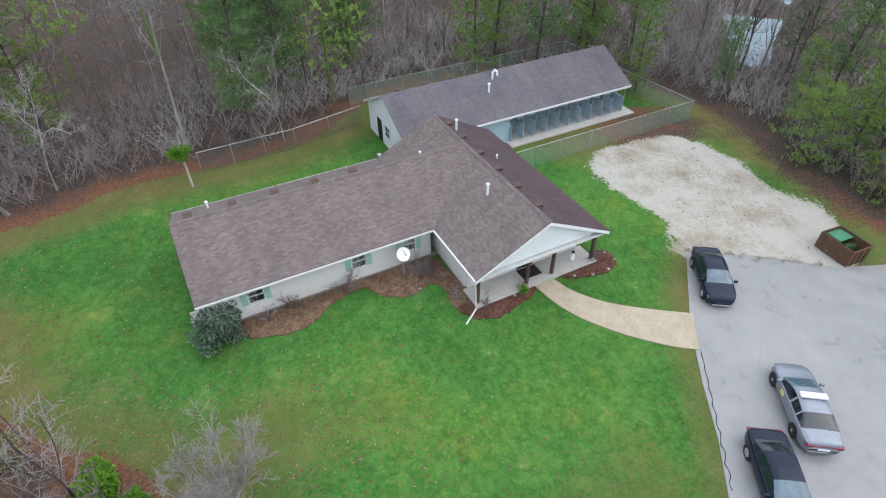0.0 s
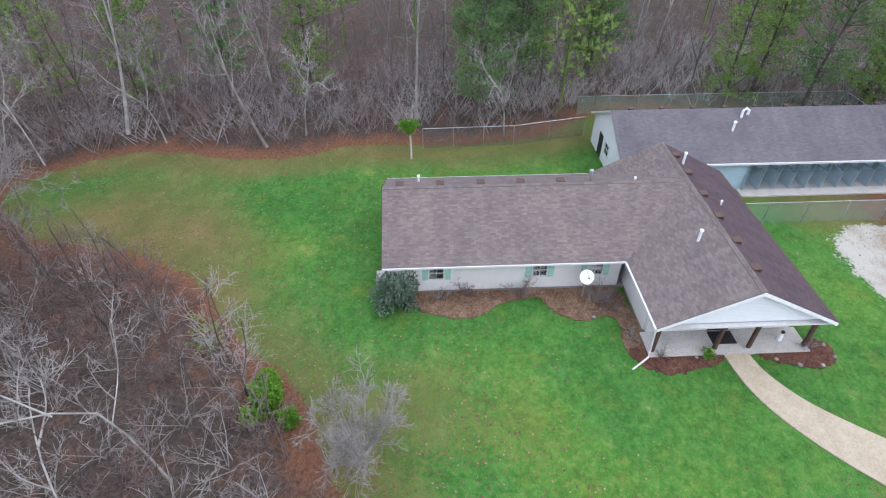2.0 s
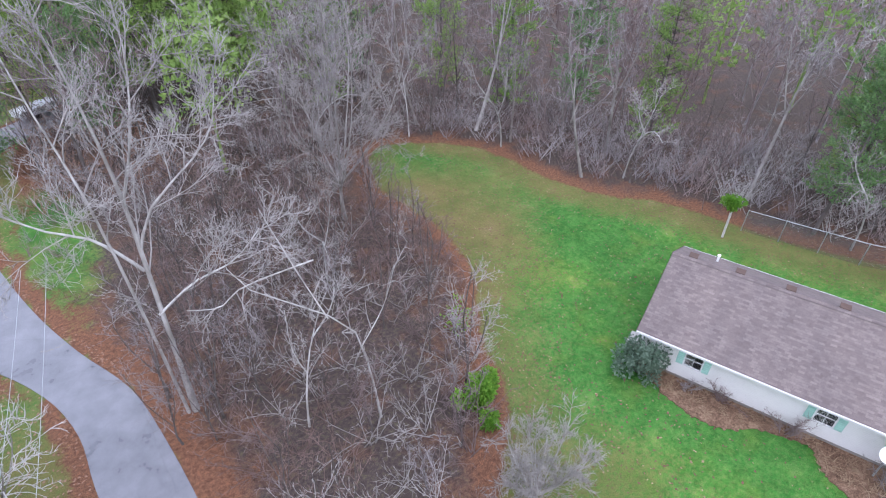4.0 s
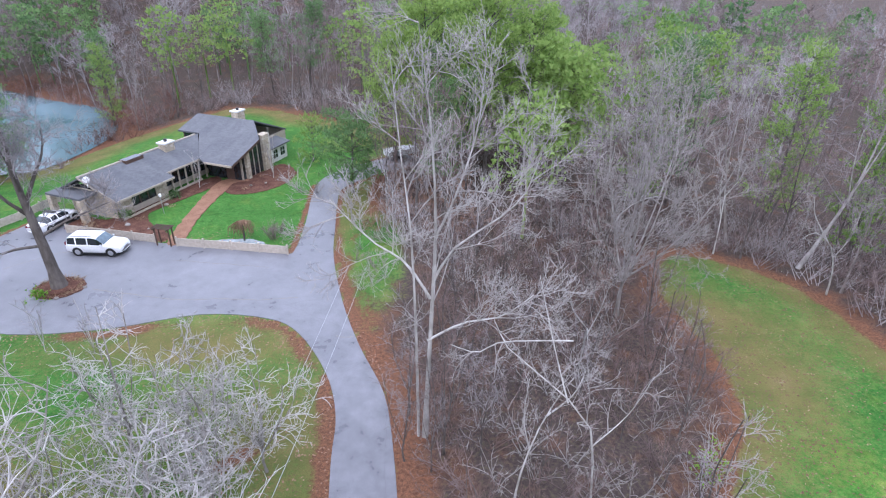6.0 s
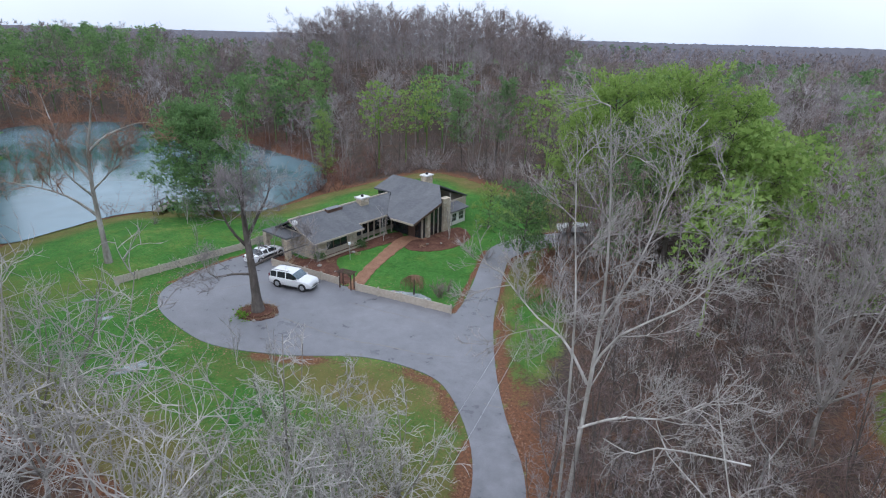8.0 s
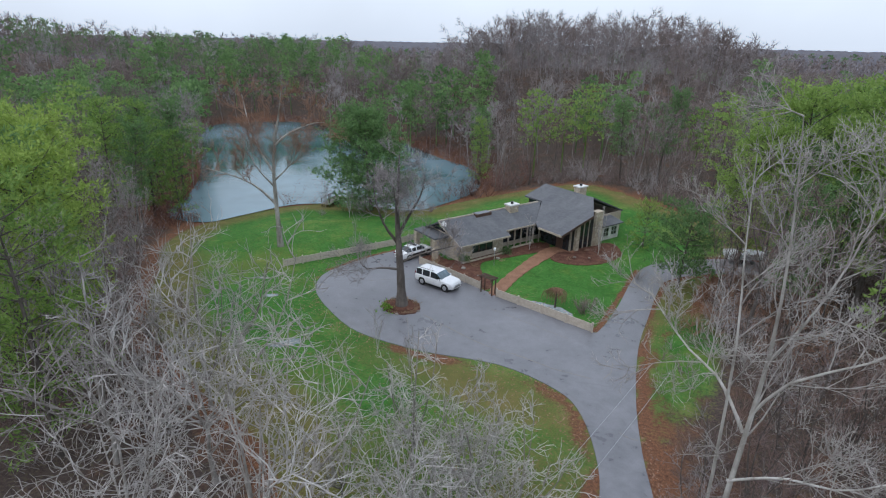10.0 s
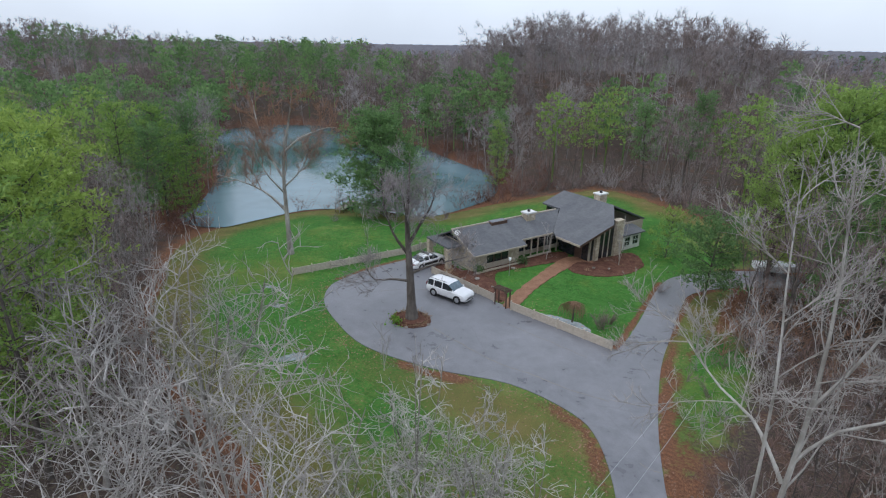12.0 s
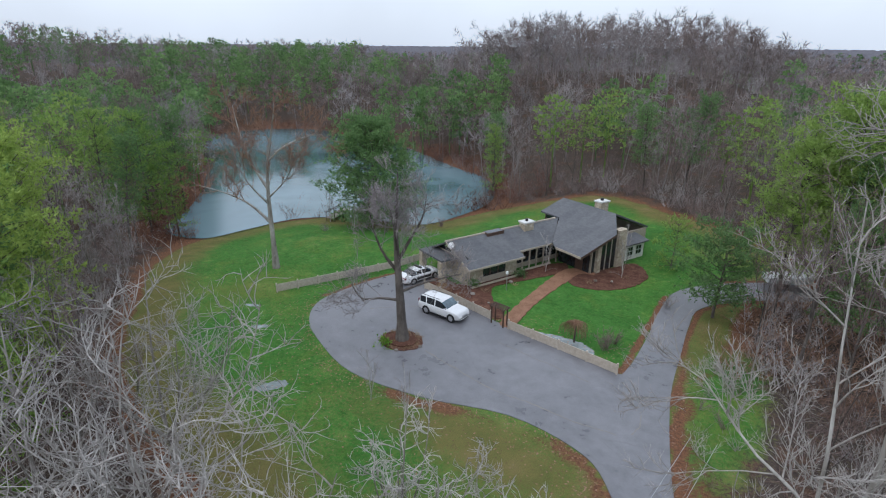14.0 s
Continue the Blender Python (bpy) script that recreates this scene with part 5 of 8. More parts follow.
def brush_bush(seed, height, stems=14, twigs=16, twig_r=0.014, spread=0.9):
    """A thicket shrub: many arching stems from one root with fine twigs."""
    rng = np.random.default_rng(seed)
    c = Cloud()
    P = []
    for k in range(stems):
        w = rng.uniform(0, 6.28)
        P.append(wander(rng, rng.normal(size=3) * np.array([0.15, 0.15, 0]) - np.array([0, 0, 0.1]), (math.cos(w) * spread * rng.uniform(0.2, 1), math.sin(w) * spread * rng.uniform(0.2, 1), 1.0), height * rng.uniform(0.7, 1.15), 4, 0.15, -0.04))
    P = np.array(P)
    R = np.tile(np.array([0.028, 0.022, 0.017, 0.012, 0.006]) * (0.6 + height / 5), (stems, 1))
    c.tubes(P, R, 3)
    P, R = grow(P, R, rng, twigs, height * 0.34, 3, 0.7, 0.05, 0.25, 0.2, 1.0, twig_r)
    c.tubes(P, np.clip(R, 0, twig_r * 1.5), 3)
    P, R = grow(P, R, rng, 3, height * 0.17, 2, 0.7, 0.05, 0.2, 0.2, 1.0, twig_r * 0.75)
    c.cones(P[:, 0], P[:, 1], np.full(len(P), twig_r * 0.75))
    return c


def leafy_bush(seed, r, h, leaves=700, size=0.13):
    """An evergreen shrub: stems inside, a shell of many leaves with gaps."""
    rng = np.random.default_rng(seed)
    stem, crown = Cloud(), Cloud()
    for k in range(7):
        w = k * 0.9
        stem.limb(wander(rng, (0, 0, -0.1), (math.cos(w) * 0.8, math.sin(w) * 0.8, 1), h * 0.8, 3, 0.15), np.array([0.03, 0.025, 0.018, 0.008]), 4)
    lumps = rng.normal(size=(16, 3)) * np.array([r * 0.45, r * 0.45, h * 0.2]) + np.array([0, 0, h * 0.5])
    i = rng.integers(0, 16, leaves)
    d = unit(rng.normal(size=(leaves, 3)))
    base = lumps[i] + d * rng.uniform(0.5, 1.0, (leaves, 1)) * np.array([r * 0.45, r * 0.45, h * 0.28])
    base[:, 2] = np.maximum(base[:, 2], 0.05)
    dd = unit(d + rng.normal(size=d.shape) * 0.6)
    ln = size * rng.uniform(0.6, 1.3, (leaves, 1))
    crown.blades(base, base + dd * ln * 1.6, (ln * 0.45)[:, 0], rng)
    return stem, crown


def tree_proto(name, wood, crown, wmat, cmat):
    wood = wood if isinstance(wood, list) else [wood]
    return [w.mesh(name + "_wood", wmat) for w in wood], crown.mesh(name + "_crown", cmat, False)


def plant(name, meshes, x, y, rz, s, label, category="tree", group="", crown_name="crown", z=None, sz=1.0, trunk_name="trunk"):
    zz = float(land(x, y)) if z is None else z
    t = thing(name, Matrix.LocRotScale((x, y, zz), Euler((0, 0, rz)), (s, s, s * sz)), label, category, group)
    for k, me in enumerate(meshes[0]):
        part(trunk_name if k == 0 else "main_limb", me, None, t)
    part(crown_name, meshes[1], None, t)
    return t


def woodland(k, lean=(0, 0)):
    """Stems and branch levels of a middling woodland tree, 16 m high."""
    st = forked(500 + k, 16, 0.17, 4.5 + 1.3 * (k % 3), 2 + k % 3, 0.16 + 0.03 * (k % 2), lean)
    return leafless(520 + k, st, [dict(per=6, length=4.4, m=4, angle=0.75, lift=0.12, bend=0.2, lo=0.3, rmin=0.03), dict(per=5, length=2.0, m=3, angle=0.75, lift=0.1, rmin=0.024), dict(per=5, length=1.0, m=2, angle=0.7, lift=0.1, rmin=0.02)], 5)


random.seed(4)
BARE = [tree_proto("bare", *woodland(k), ("bark", "bark_dark")[k % 2], ("twig", "twig_brown")[k % 2]) for k in range(6)]
PALE = [tree_proto("pale", *leafless(540 + k, forked(545 + k, 20, 0.2, 9, 2, 0.12, ((0.2, -0.16), (-0.1, 0.12), (0.05, 0.28))[k]), [dict(per=6, length=4.6, m=5, angle=0.8, lift=0.06, bend=0.24, lo=0.35, rmin=0.035), dict(per=4, length=2.2, m=3, angle=0.8, rmin=0.025), dict(per=5, length=1.0, m=2, rmin=0.02)], 6), "bark_grey", "twig") for k in range(3)]
PINE = [tree_proto("pine", *pine_tree(60 + k, 19, 0.22, crown_from=0.14 + 0.1 * k, width=0.21, whorls=13, per=5, tufts=12, blades=8, size=0.52), "bark_dark", ("needles", "needles_dark", "needles_dark")[k]) for k in range(3)]
BRUSH = [brush_bush(80 + k, 2.7, 8, 4, 0.018, 1.15).mesh("brush", ("brush", "twig_brown", "brush", "twig_pale")[k]) for k in range(4)]

# ---- single trees by the clearings ----
FINE = [dict(per=9, length=4.2, m=5, angle=0.85, lift=0.1, bend=0.2, lo=0.22, rmin=0.03), dict(per=7, length=2.0, m=4, angle=0.75, lift=0.09, bend=0.2, rmin=0.02), dict(per=5, length=1.0, m=3, angle=0.7, lift=0.1, rmin=0.014), dict(per=3, length=0.5, m=2, angle=0.7, lift=0.1, rmin=0.011)]
syc = [([(0.0, 0.1, -0.2), (0.15, 0.0, 5.0), (0.35, -0.05, 10.4), (0.42, -0.05, 13.4), (0.3, -0.05, 16.4), (0.0, -0.1, 19.5), (-0.4, -0.1, 22.4)], 0.155, 0.015),
       ([(0.34, -0.05, 10.6), (1.3, -0.2, 12.5), (3.3, -0.5, 14.2), (4.4, -0.7, 15.6), (4.9, -0.8, 17.8)], 0.075, 0.012),
       ([(0.42, -0.05, 13.0), (1.4, 0.2, 15.2), (2.2, 0.4, 18.0), (2.4, 0.5, 20.5)], 0.07, 0.015),
       ([(0.2, -0.02, 9.6), (-1.0, 0.1, 11.6), (-2.6, 0.2, 12.8), (-4.4, 0.4, 14.8)], 0.09, 0.02),
       ([(-0.35, 0.15, -0.2), (-0.5, 0.0, 7.4), (-0.75, -0.05, 13.5), (-1.15, -0.05, 17.0), (-1.5, -0.1, 21.0)], 0.1, 0.015),
       ([(0.1, 0.0, 7.0), (1.8, -0.8, 8.6), (3.6, -1.3, 9.3), (5.0, -1.5, 10.6)], 0.07, 0.02)]
plant("sycamore", tree_proto("sycamore", *leafless(101, syc, FINE, split=True), "bark_pale", "twig_pale"), 1.7, 19.6, 0.0, 1.0, "tall bare sycamore with two white trunks by the driveway")
maple = [dict(FINE[0], per=11, length=5.4, lift=0.07, angle=1.0), dict(FINE[1], per=6), dict(FINE[2], rmin=0.018), dict(FINE[3], rmin=0.015)]
plant("maple", tree_proto("maple", *leafless(102, forked(1102, 20, 0.2, 4.0, 5, 0.25), maple, split=True), "bark_grey", "twig_pale"), 17.4, 31.0, 0.9, 1.0, "tall spreading grey maple at the thicket's edge")
plant("maple", tree_proto("maple", *leafless(105, forked(1105, 18, 0.17, 5.0, 4, 0.22), maple, split=True), "bark_grey", "twig_pale"), 24.0, 45.0, 0.3, 1.0, "tall grey maple behind the thicket")
dead = [([(1.2, 0.0, -0.2), (0.8, -0.1, 4.0), (0.0, -0.3, 7.6), (-1.9, 0.3, 9.5), (-3.8, 1.0, 11.2), (-4.0, 1.1, 13.0)], 0.06, 0.012),
        ([(-0.9, -0.05, 8.5), (-1.7, 0.4, 11.2), (-2.5, 0.7, 14.2)], 0.04, 0.012),
        ([(-1.0, 0.2, 11.5), (-3.6, 1.0, 10.95), (-4.6, 1.2, 10.3), (-5.7, 1.4, 10.6)], 0.035, 0.02),
        ([(0.4, -0.2, 6.0), (1.6, -0.4, 8.0), (2.2, -0.6, 10.2)], 0.03, 0.012)]
plant("dead_tree", tree_proto("dead_tree", *leafless(106, dead, [dict(per=5, length=2.4, m=4, angle=0.9, lift=0.05, bend=0.25, rmin=0.03), dict(per=4, length=1.2, m=3, rmin=0.02), dict(per=3, length=0.6, m=2, rmin=0.014)], 6, True), "bark_pale", "twig_pale"), 8.1, 13.2, 0.0, 1.0, "pale dead tree with a leaning top above brush")
oak = [([(0.0, 0.0, -0.2), (-0.1, 0.0, 3.0), (-0.35, 0.05, 6.6), (-0.5, 0.05, 9.6), (-0.35, 0.1, 12.4), (-0.2, 0.1, 15.0)], 0.52, 0.05),
       ([(-0.35, 0.05, 7.4), (0.6, 0.5, 9.4), (1.6, 0.9, 11.4), (2.0, 1.0, 13.6)], 0.2, 0.02),
       ([(-0.3, 0.05, 6.4), (-1.5, -0.5, 8.2), (-2.3, -0.7, 10.4), (-2.6, -0.8, 12.8)], 0.18, 0.02),
       ([(-0.4, 0.05, 8.4), (0.2, -1.0, 10.2), (0.5, -1.9, 12.6)], 0.15, 0.02),
       ([(-0.1, 0.0, 3.9), (-1.5, -0.9, 4.1), (-3.0, -1.7, 4.0), (-3.7, -2.1, 5.4)], 0.15, 0.03),
       ([(-0.2, 0.0, 4.6), (1.3, 1.0, 5.4), (2.9, 2.2, 5.9), (4.2, 3.0, 6.3)], 0.14, 0.03)]
plant("oak", tree_proto("oak", *leafless(103, oak, [dict(FINE[0], per=9, length=3.8, lo=0.3, angle=1.0), dict(FINE[1], length=2.0, per=7, rmin=0.024), dict(FINE[2], length=1.1, rmin=0.019), dict(FINE[3], per=2, rmin=0.016)], 9, True), "bark_dark", "twig"), -27.2, 37.3, 0.0, 1.0, "thick-trunked bare oak on the driveway's island")
lawn_syc = [([(0.0, 0.0, -0.3), (-0.2, 0.1, 5.0), (-0.3, 0.2, 9.0), (0.1, 0.3, 13.0), (1.0, 0.5, 16.0), (1.6, 0.6, 18.8)], 0.36, 0.05),
            ([(-0.2, 0.1, 5.4), (-2.2, -1.0, 7.6), (-4.6, -2.2, 8.8), (-7.6, -3.6, 9.6)], 0.2, 0.03),
            ([(-0.3, 0.2, 9.4), (-1.6, -0.6, 12.2), (-2.4, -1.0, 15.4), (-2.8, -1.2, 18.4)], 0.2, 0.02),
            ([(0.0, 0.3, 12.4), (1.6, 1.2, 14.0), (4.0, 2.6, 15.2), (5.4, 3.4, 15.4)], 0.17, 0.03),
            ([(-0.3, 0.15, 7.6), (-0.8, -2.0, 10.5), (-1.0, -3.2, 14.0)], 0.15, 0.02),
            ([(-0.2, 0.2, 8.4), (1.8, 0.9, 10.4), (3.0, 1.4, 12.6)], 0.12, 0.02)]
plant("sycamore", tree_proto("lawn_sycamore", *leafless(104, lawn_syc, [dict(FINE[0], length=4.6, per=8, lo=0.35, rmin=0.045), dict(FINE[1], length=2.3, per=7, rmin=0.032), dict(FINE[2], length=1.2, per=5, rmin=0.026), dict(FINE[3], per=2, rmin=0.02)], 8, True), "bark_pale", "twig_rust"), -49.4, 43.0, 0.0, 1.0, "bare sycamore with rusty twigs on the lakeside lawn")
SPREADING = [dict(per=7, length=4.0, m=5, angle=1.05, lift=0.03, bend=0.36, lo=0.22, rmin=0.038), dict(per=5, length=2.4, m=5, angle=0.85, lift=0.08, bend=0.34, lo=0.15, rmin=0.029), dict(per=2, length=1.2, m=3, angle=0.75, lift=0.12, bend=0.34, lo=0.3, rmin=0.021)]
FRONT = [tree_proto("front", *leafless(110 + k, forked(1110 + k, 12.5, 0.17, 2.8 + 0.6 * k, 8, 0.44), SPREADING), "bark_grey", ("twig_silver", "twig_pale", "twig_silver")[k]) for k in range(3)]
NARROW = [tree_proto("narrow", *leafless(115 + k, forked(1115 + k, 8.6, 0.11, 2.2, 6, 0.27), [dict(l, length=0.55 * l["length"]) for l in SPREADING]), "bark_grey", "twig_silver") for k in range(2)]
for k, (x, y, s, r) in enumerate(((-11.6, 6.4, 1.05, 0.3), (-16.4, 9.6, 1.08, 3.1), (-23.5, 12.6, 1.15, 4.0), (-29.5, 17.0, 1.1, 2.0), (-30.0, 10.5, 1.1, 0.1), (-21.0, 6.5, 0.95, 1.2), (-7.6, 8.0, 0.85, 3.6))):
    plant("bare_tree", FRONT[k % 3], x, y, r, s, "bare pale-twigged tree spreading below the loop", group="trees below the loop")
for k, (x, y, s, r) in enumerate(((-6.9, 17.8, 0.95, 1.3), (-10.2, 18.8, 1.0, 5.2), (-14.2, 19.4, 1.08, 0.9), (-11.6, 14.6, 0.95, 2.2), (-8.4, 13.6, 0.92, 4.4), (-9.2, 16.0, 1.0, 3.0), (-16.0, 15.0, 0.8, 5.8))):
    plant("bare_tree", NARROW[k % 2], x, y, r, s, "small bare silver-twigged tree below the loop", group="trees below the loop")
YARD = tree_proto("yard_tree", *leafless(121, forked(1121, 6, 0.06, 0.6, 3, 0.12), [dict(per=5, length=1.7, m=3, lift=0.12, rmin=0.014), dict(per=4, length=0.8, m=3, rmin=0.01), dict(per=4, length=0.4, m=2, rmin=0.008)], 5), "bark_pale", "twig")
for x, y, r, s, lab in ((-14.6, 62.0, 0.5, 1.0, "young multi-stemmed tree before the stone house"), (-22.5, 59.0, 2.5, 0.8, "young multi-stemmed tree before the stone house"), (-54.0, 62.0, 3.5, 0.9, "small bare tree on the lakeside lawn"),
                        (-43.5, 50.5, 1.5, 0.6, "small bare tree on the lakeside lawn"), (-63.0, 66.5, 4.5, 1.0, "small bare tree on the lakeside lawn"), (-20.5, 28.5, 1.1, 0.7, "thin bare sapling by the loop"), (-24.0, 29.0, 2.9, 0.75, "thin bare sapling by the loop")):
    plant("young_tree", YARD, x, y, r, s, lab, group="yard trees")
BIGPINE = [tree_proto("big_pine", *pine_tree(130 + k, 20, 0.28, crown_from=0.22, width=0.29, whorls=15, per=6, tufts=17, blades=9, size=0.62), "bark_dark", ("needles_yellow", "needles_light")[k]) for k in range(2)]
for k, (x, y, s) in enumerate(((4.5, 67, 1.0), (11.5, 61, 1.06), (17.0, 64, 0.95), (0.5, 66, 0.8), (21.5, 62, 0.72), (10, 72, 1.0))):
    plant("pine", BIGPINE[0], x, y, k * 1.1, s, "broad yellow-green pine beyond the driveway", group="pines beyond the driveway")
SHOREPINE = tree_proto("shore_pine", *pine_tree(133, 14, 0.3, crown_from=0.06, width=0.47, whorls=15, per=9, tufts=20, blades=9, size=0.62), "bark_dark", "needles_dark")
plant("pine", SHOREPINE, -55.5, 69.5, 0.4, 1.14, "broad green pine on the lake shore")
CEDAR = tree_proto("cedar", *pine_tree(151, 8.5, 0.16, crown_from=0.25, width=0.5, whorls=9, per=6, tufts=15, blades=9, size=0.48), "bark_dark", "needles_dark")
plant("cedar", CEDAR, -4.6, 57.0, 1.0, 1.0, "dark spreading cedar beside the driveway's end")
for k, (x, y, s) in enumerate(((-42, 13, 0.85), (-52, 19.5, 0.88), (-60, 21, 0.86), (-47, 17, 0.6))):
    plant("pine", BIGPINE[1], x, y, k * 0.9, s, "broad green pine at the wood's edge", group="pines at the wood's edge")
for k, (x, y, s) in enumerate(((56, 4.5, 0.9), (57.5, -2.5, 0.95), (52, 8.5, 0.6), (56.5, -16, 0.85), (55.5, -22.5, 0.9), (60, -29, 0.9), (40, -42, 0.4), (46.5, -39, 0.4), (49, -31, 0.55), (42.5, 38.5, 0.9), (45, 31.5, 0.85), (39.5, 47, 0.95), (48, 24, 0.8), (31, 52, 0.95))):
    plant("pine", PINE[(0, 1, 0)[k % 3]], x, y, k * 1.3, s, "green pine behind the brown-roofed house", group="pines behind the brown-roofed house")
YOUNGPINE = tree_proto("young_pine", *pine_tree(161, 6.5, 0.1, crown_from=0.12, width=0.4, whorls=8, per=5, tufts=9, blades=9, size=0.34), "bark_dark", "needles_yellow")
for k, (x, y, s) in enumerate(((33.5, -38.8, 1.0), (31.0, -42.5, 1.15), (27.5, -41.0, 0.9), (36.5, -41.5, 0.85), (29.0, -46.5, 1.3))):
    plant("young_pine", YOUNGPINE, x, y, k * 1.7, s, "young yellow-green pine beside the gravel pad", group="young pines")
plant("young_pine", YOUNGPINE, -10.5, 68.0, 0.4, 0.95, "small light green pine beside the stone house")
CROOKED = tree_proto("crooked", *leafless(141, [([(0, 0, -0.2), (0.5, 0.1, 2.4), (2.0, 0.3, 5.0), (4.4, 0.6, 6.6), (6.0, 1.0, 6.4)], 0.085, 0.02), ([(1.2, 0.2, 3.8), (1.0, 0.8, 6.0), (1.6, 1.2, 8.6)], 0.05, 0.015), ([(2.6, 0.4, 5.5), (3.6, -0.6, 7.4), (4.0, -0.9, 9.0)], 0.07, 0.015)],
                                               [dict(per=6, length=2.6, m=4, angle=0.85, lift=0.08, bend=0.25, rmin=0.022), dict(per=5, length=1.4, m=3, rmin=0.016), dict(per=5, length=0.7, m=2, rmin=0.012)]), "bark_pale", "twig_pale")
for x, y, r, s in ((37.0, 37.5, 0.4, 0.95), (43.5, 25.5, 2.2, 0.9), (33.0, 42.5, 3.6, 0.8), (46.0, 12.5, 5.0, 0.95)):
    plant("bare_tree", PALE[int(r) % 3], x, y, r, s, "pale-barked leafless tree at the lawn's edge", group="pale edge trees")
for k, (x, y, s, r) in enumerate(((6.0, 15.0, 0.8, 0.6), (12.5, 25.0, 0.9, 4.2), (30.5, 40.5, 0.9, 1.0), (36.5, 33.0, 1.0, 3.3), (41.0, 21.5, 1.0, 3.9), (21.0, 43.5, 0.9, 5.4), (45.5, 4.0, 1.0, 2.9))):
    plant("crooked_tree", CROOKED, x, y, r, s, "crooked pale-limbed tree leaning over brush", group="crooked pale trees")

for k, (x, y, s, r) in enumerate(((48.5, -40.5, 0.95, 0.3), (50.5, -43.5, 1.0, 1.9), (47.0, -43.0, 0.8, 3.1), (53.0, -41.0, 1.05, 4.4), (55.5, -44.5, 1.0, 5.6), (45.5, -45.5, 0.9, 2.5), (51.5, -38.0, 0.9, 0.9))):
    plant("bare_tree", BARE[k % 6] if k % 3 else PALE[k % 2 + 1], x, y, r, s, "tall leafless tree before the pond", group="trees before the pond")

# ---- woods ----
CLEAR = [(LAWN_A, 1.2), (LAWN_B, 1.2), (LAKE, -0.7), (DRIVE, 1.5), (LOT, 2.0), (GRAVEL, 3.0), (POND, -0.5)]


def clear_of(x, y):
    """How far a place lies outside every clearing, in metres."""
    d = np.full(np.shape(x), 1e9)
    for poly, margin in CLEAR:
        d = np.minimum(d, -signed_distance(x, y, poly) - margin)
    return d


def scatter(n, xr, yr, gap, seed, keep):
    """Well-spaced random places for which keep() holds."""
    rng = np.random.default_rng(seed)
    px, py = rng.uniform(*xr, n), rng.uniform(*yr, n)
    ok = keep(px, py)
    px, py = px[ok], py[ok]
    grid, out = {}, []
    for x, y in zip(px.tolist(), py.tolist()):
        c = (int(x // gap), int(y // gap))
        if all((x - a) ** 2 + (y - b) ** 2 >= gap * gap for i in (-1, 0, 1) for j in (-1, 0, 1) for a, b in grid.get((c[0] + i, c[1] + j), ())):
            grid.setdefault(c, []).append((x, y))
            out.append((x, y))
    return out


def bell(x, y, cx, cy, sx, sy):
    return np.exp(-(((x - cx) / sx) ** 2 + ((y - cy) / sy) ** 2))


def pine_share(x, y):
    """How piny the woods are."""
    s = 0.16 + 0.26 * wave(x, y, 15, 0.8)
    s = s - 1.0 * ((x > -48) & (x < 0) & (y > 15) & (y < 100))
    s = s + 0.3 * bell(x, y, 15, 64, 9, 8) + 0.8 * bell(x, y, -85, 42, 48, 26) + 0.5 * bell(x, y, -150, 95, 40, 40) + 0.6 * bell(x, y, -190, 195, 60, 45)
    s = s + 0.4 * bell(x, y, -95, 145, 30, 14) + 0.55 * bell(x, y, -68, 121, 16, 9) + 0.6 * bell(x, y, 6, 108, 20, 14) + 0.5 * bell(x, y, -32, 126, 9, 12) + 0.75 * bell(x, y, 6, 150, 26, 22) + 0.6 * bell(x, y, -68, 136, 22, 10) + 0.3 * bell(x, y, 60, -14, 12, 18) + 0.2 * bell(x, y, 38, -43, 14, 6)
    s = s - 0.9 * bell(x, y, 44, 30, 9, 13) - 0.7 * bell(x, y, 34, 46, 8, 6)
    s = s - 0.55 * bell(x, y, -56, 30, 14, 8)
    s = s - 0.9 * bell(x, y, -66, 36, 12, 12)
    return s - 1.6 * bell(x, y, -45, 200, 62, 46)


def sector(x, y, far_limit):
    """The directions in which the woods come into view."""
    far = np.hypot(x, y)
    az = np.degrees(np.arctan2(x, y))
    return (clear_of(x, y) > 0.8) & (far > 15) & (az > -88) & (az < 165) & (far < np.where(az > 50, np.where(az > 125, 92, np.minimum(far_limit, 105)), far_limit)) & ~((x < 21) & (x > -3) & (y < 44)) & ~((x < -3) & (y < 32) & (far < 33))


def front_row(x, y):
    """The woods that stand nearest, tree by tree."""
    c = clear_of(x, y)
    return sector(x, y, 108) & (c < 11) & (np.hypot(x, y) < 108)


rng = np.random.default_rng(7)
spots = scatter(9000, (-108, 108), (-60, 108), 4.1, 21, front_row)
spots = sorted(spots, key=lambda p: math.hypot(*p))[:250]
for x, y in spots:
    s = rng.uniform(0.72, 1.1)
    edge = clear_of(np.array([x]), np.array([y]))[0]
    if rng.uniform() < pine_share(x, y):
        plant("pine", PINE[rng.integers(0, 3)], x, y, rng.uniform(0, 6.28), s * 0.9, "tall green pine among bare woodland trees", group="woodland pines")
    elif rng.uniform() < (0.07 if x > 22 and y < 45 else 0.06):
        plant("bare_tree", PALE[rng.integers(0, 3)], x, y, rng.uniform(0, 6.28), s * 0.85, "pale-barked leafless woodland tree", group="woodland trees")
    else:
        plant("bare_tree", BARE[rng.integers(0, 6)], x, y, rng.uniform(0, 6.28), s * ((0.6 if edge < 2.5 else 0.92) if y > 45 or x < 22 else rng.uniform(0.4, 0.85)), "grey leafless woodland tree", group="woodland trees")

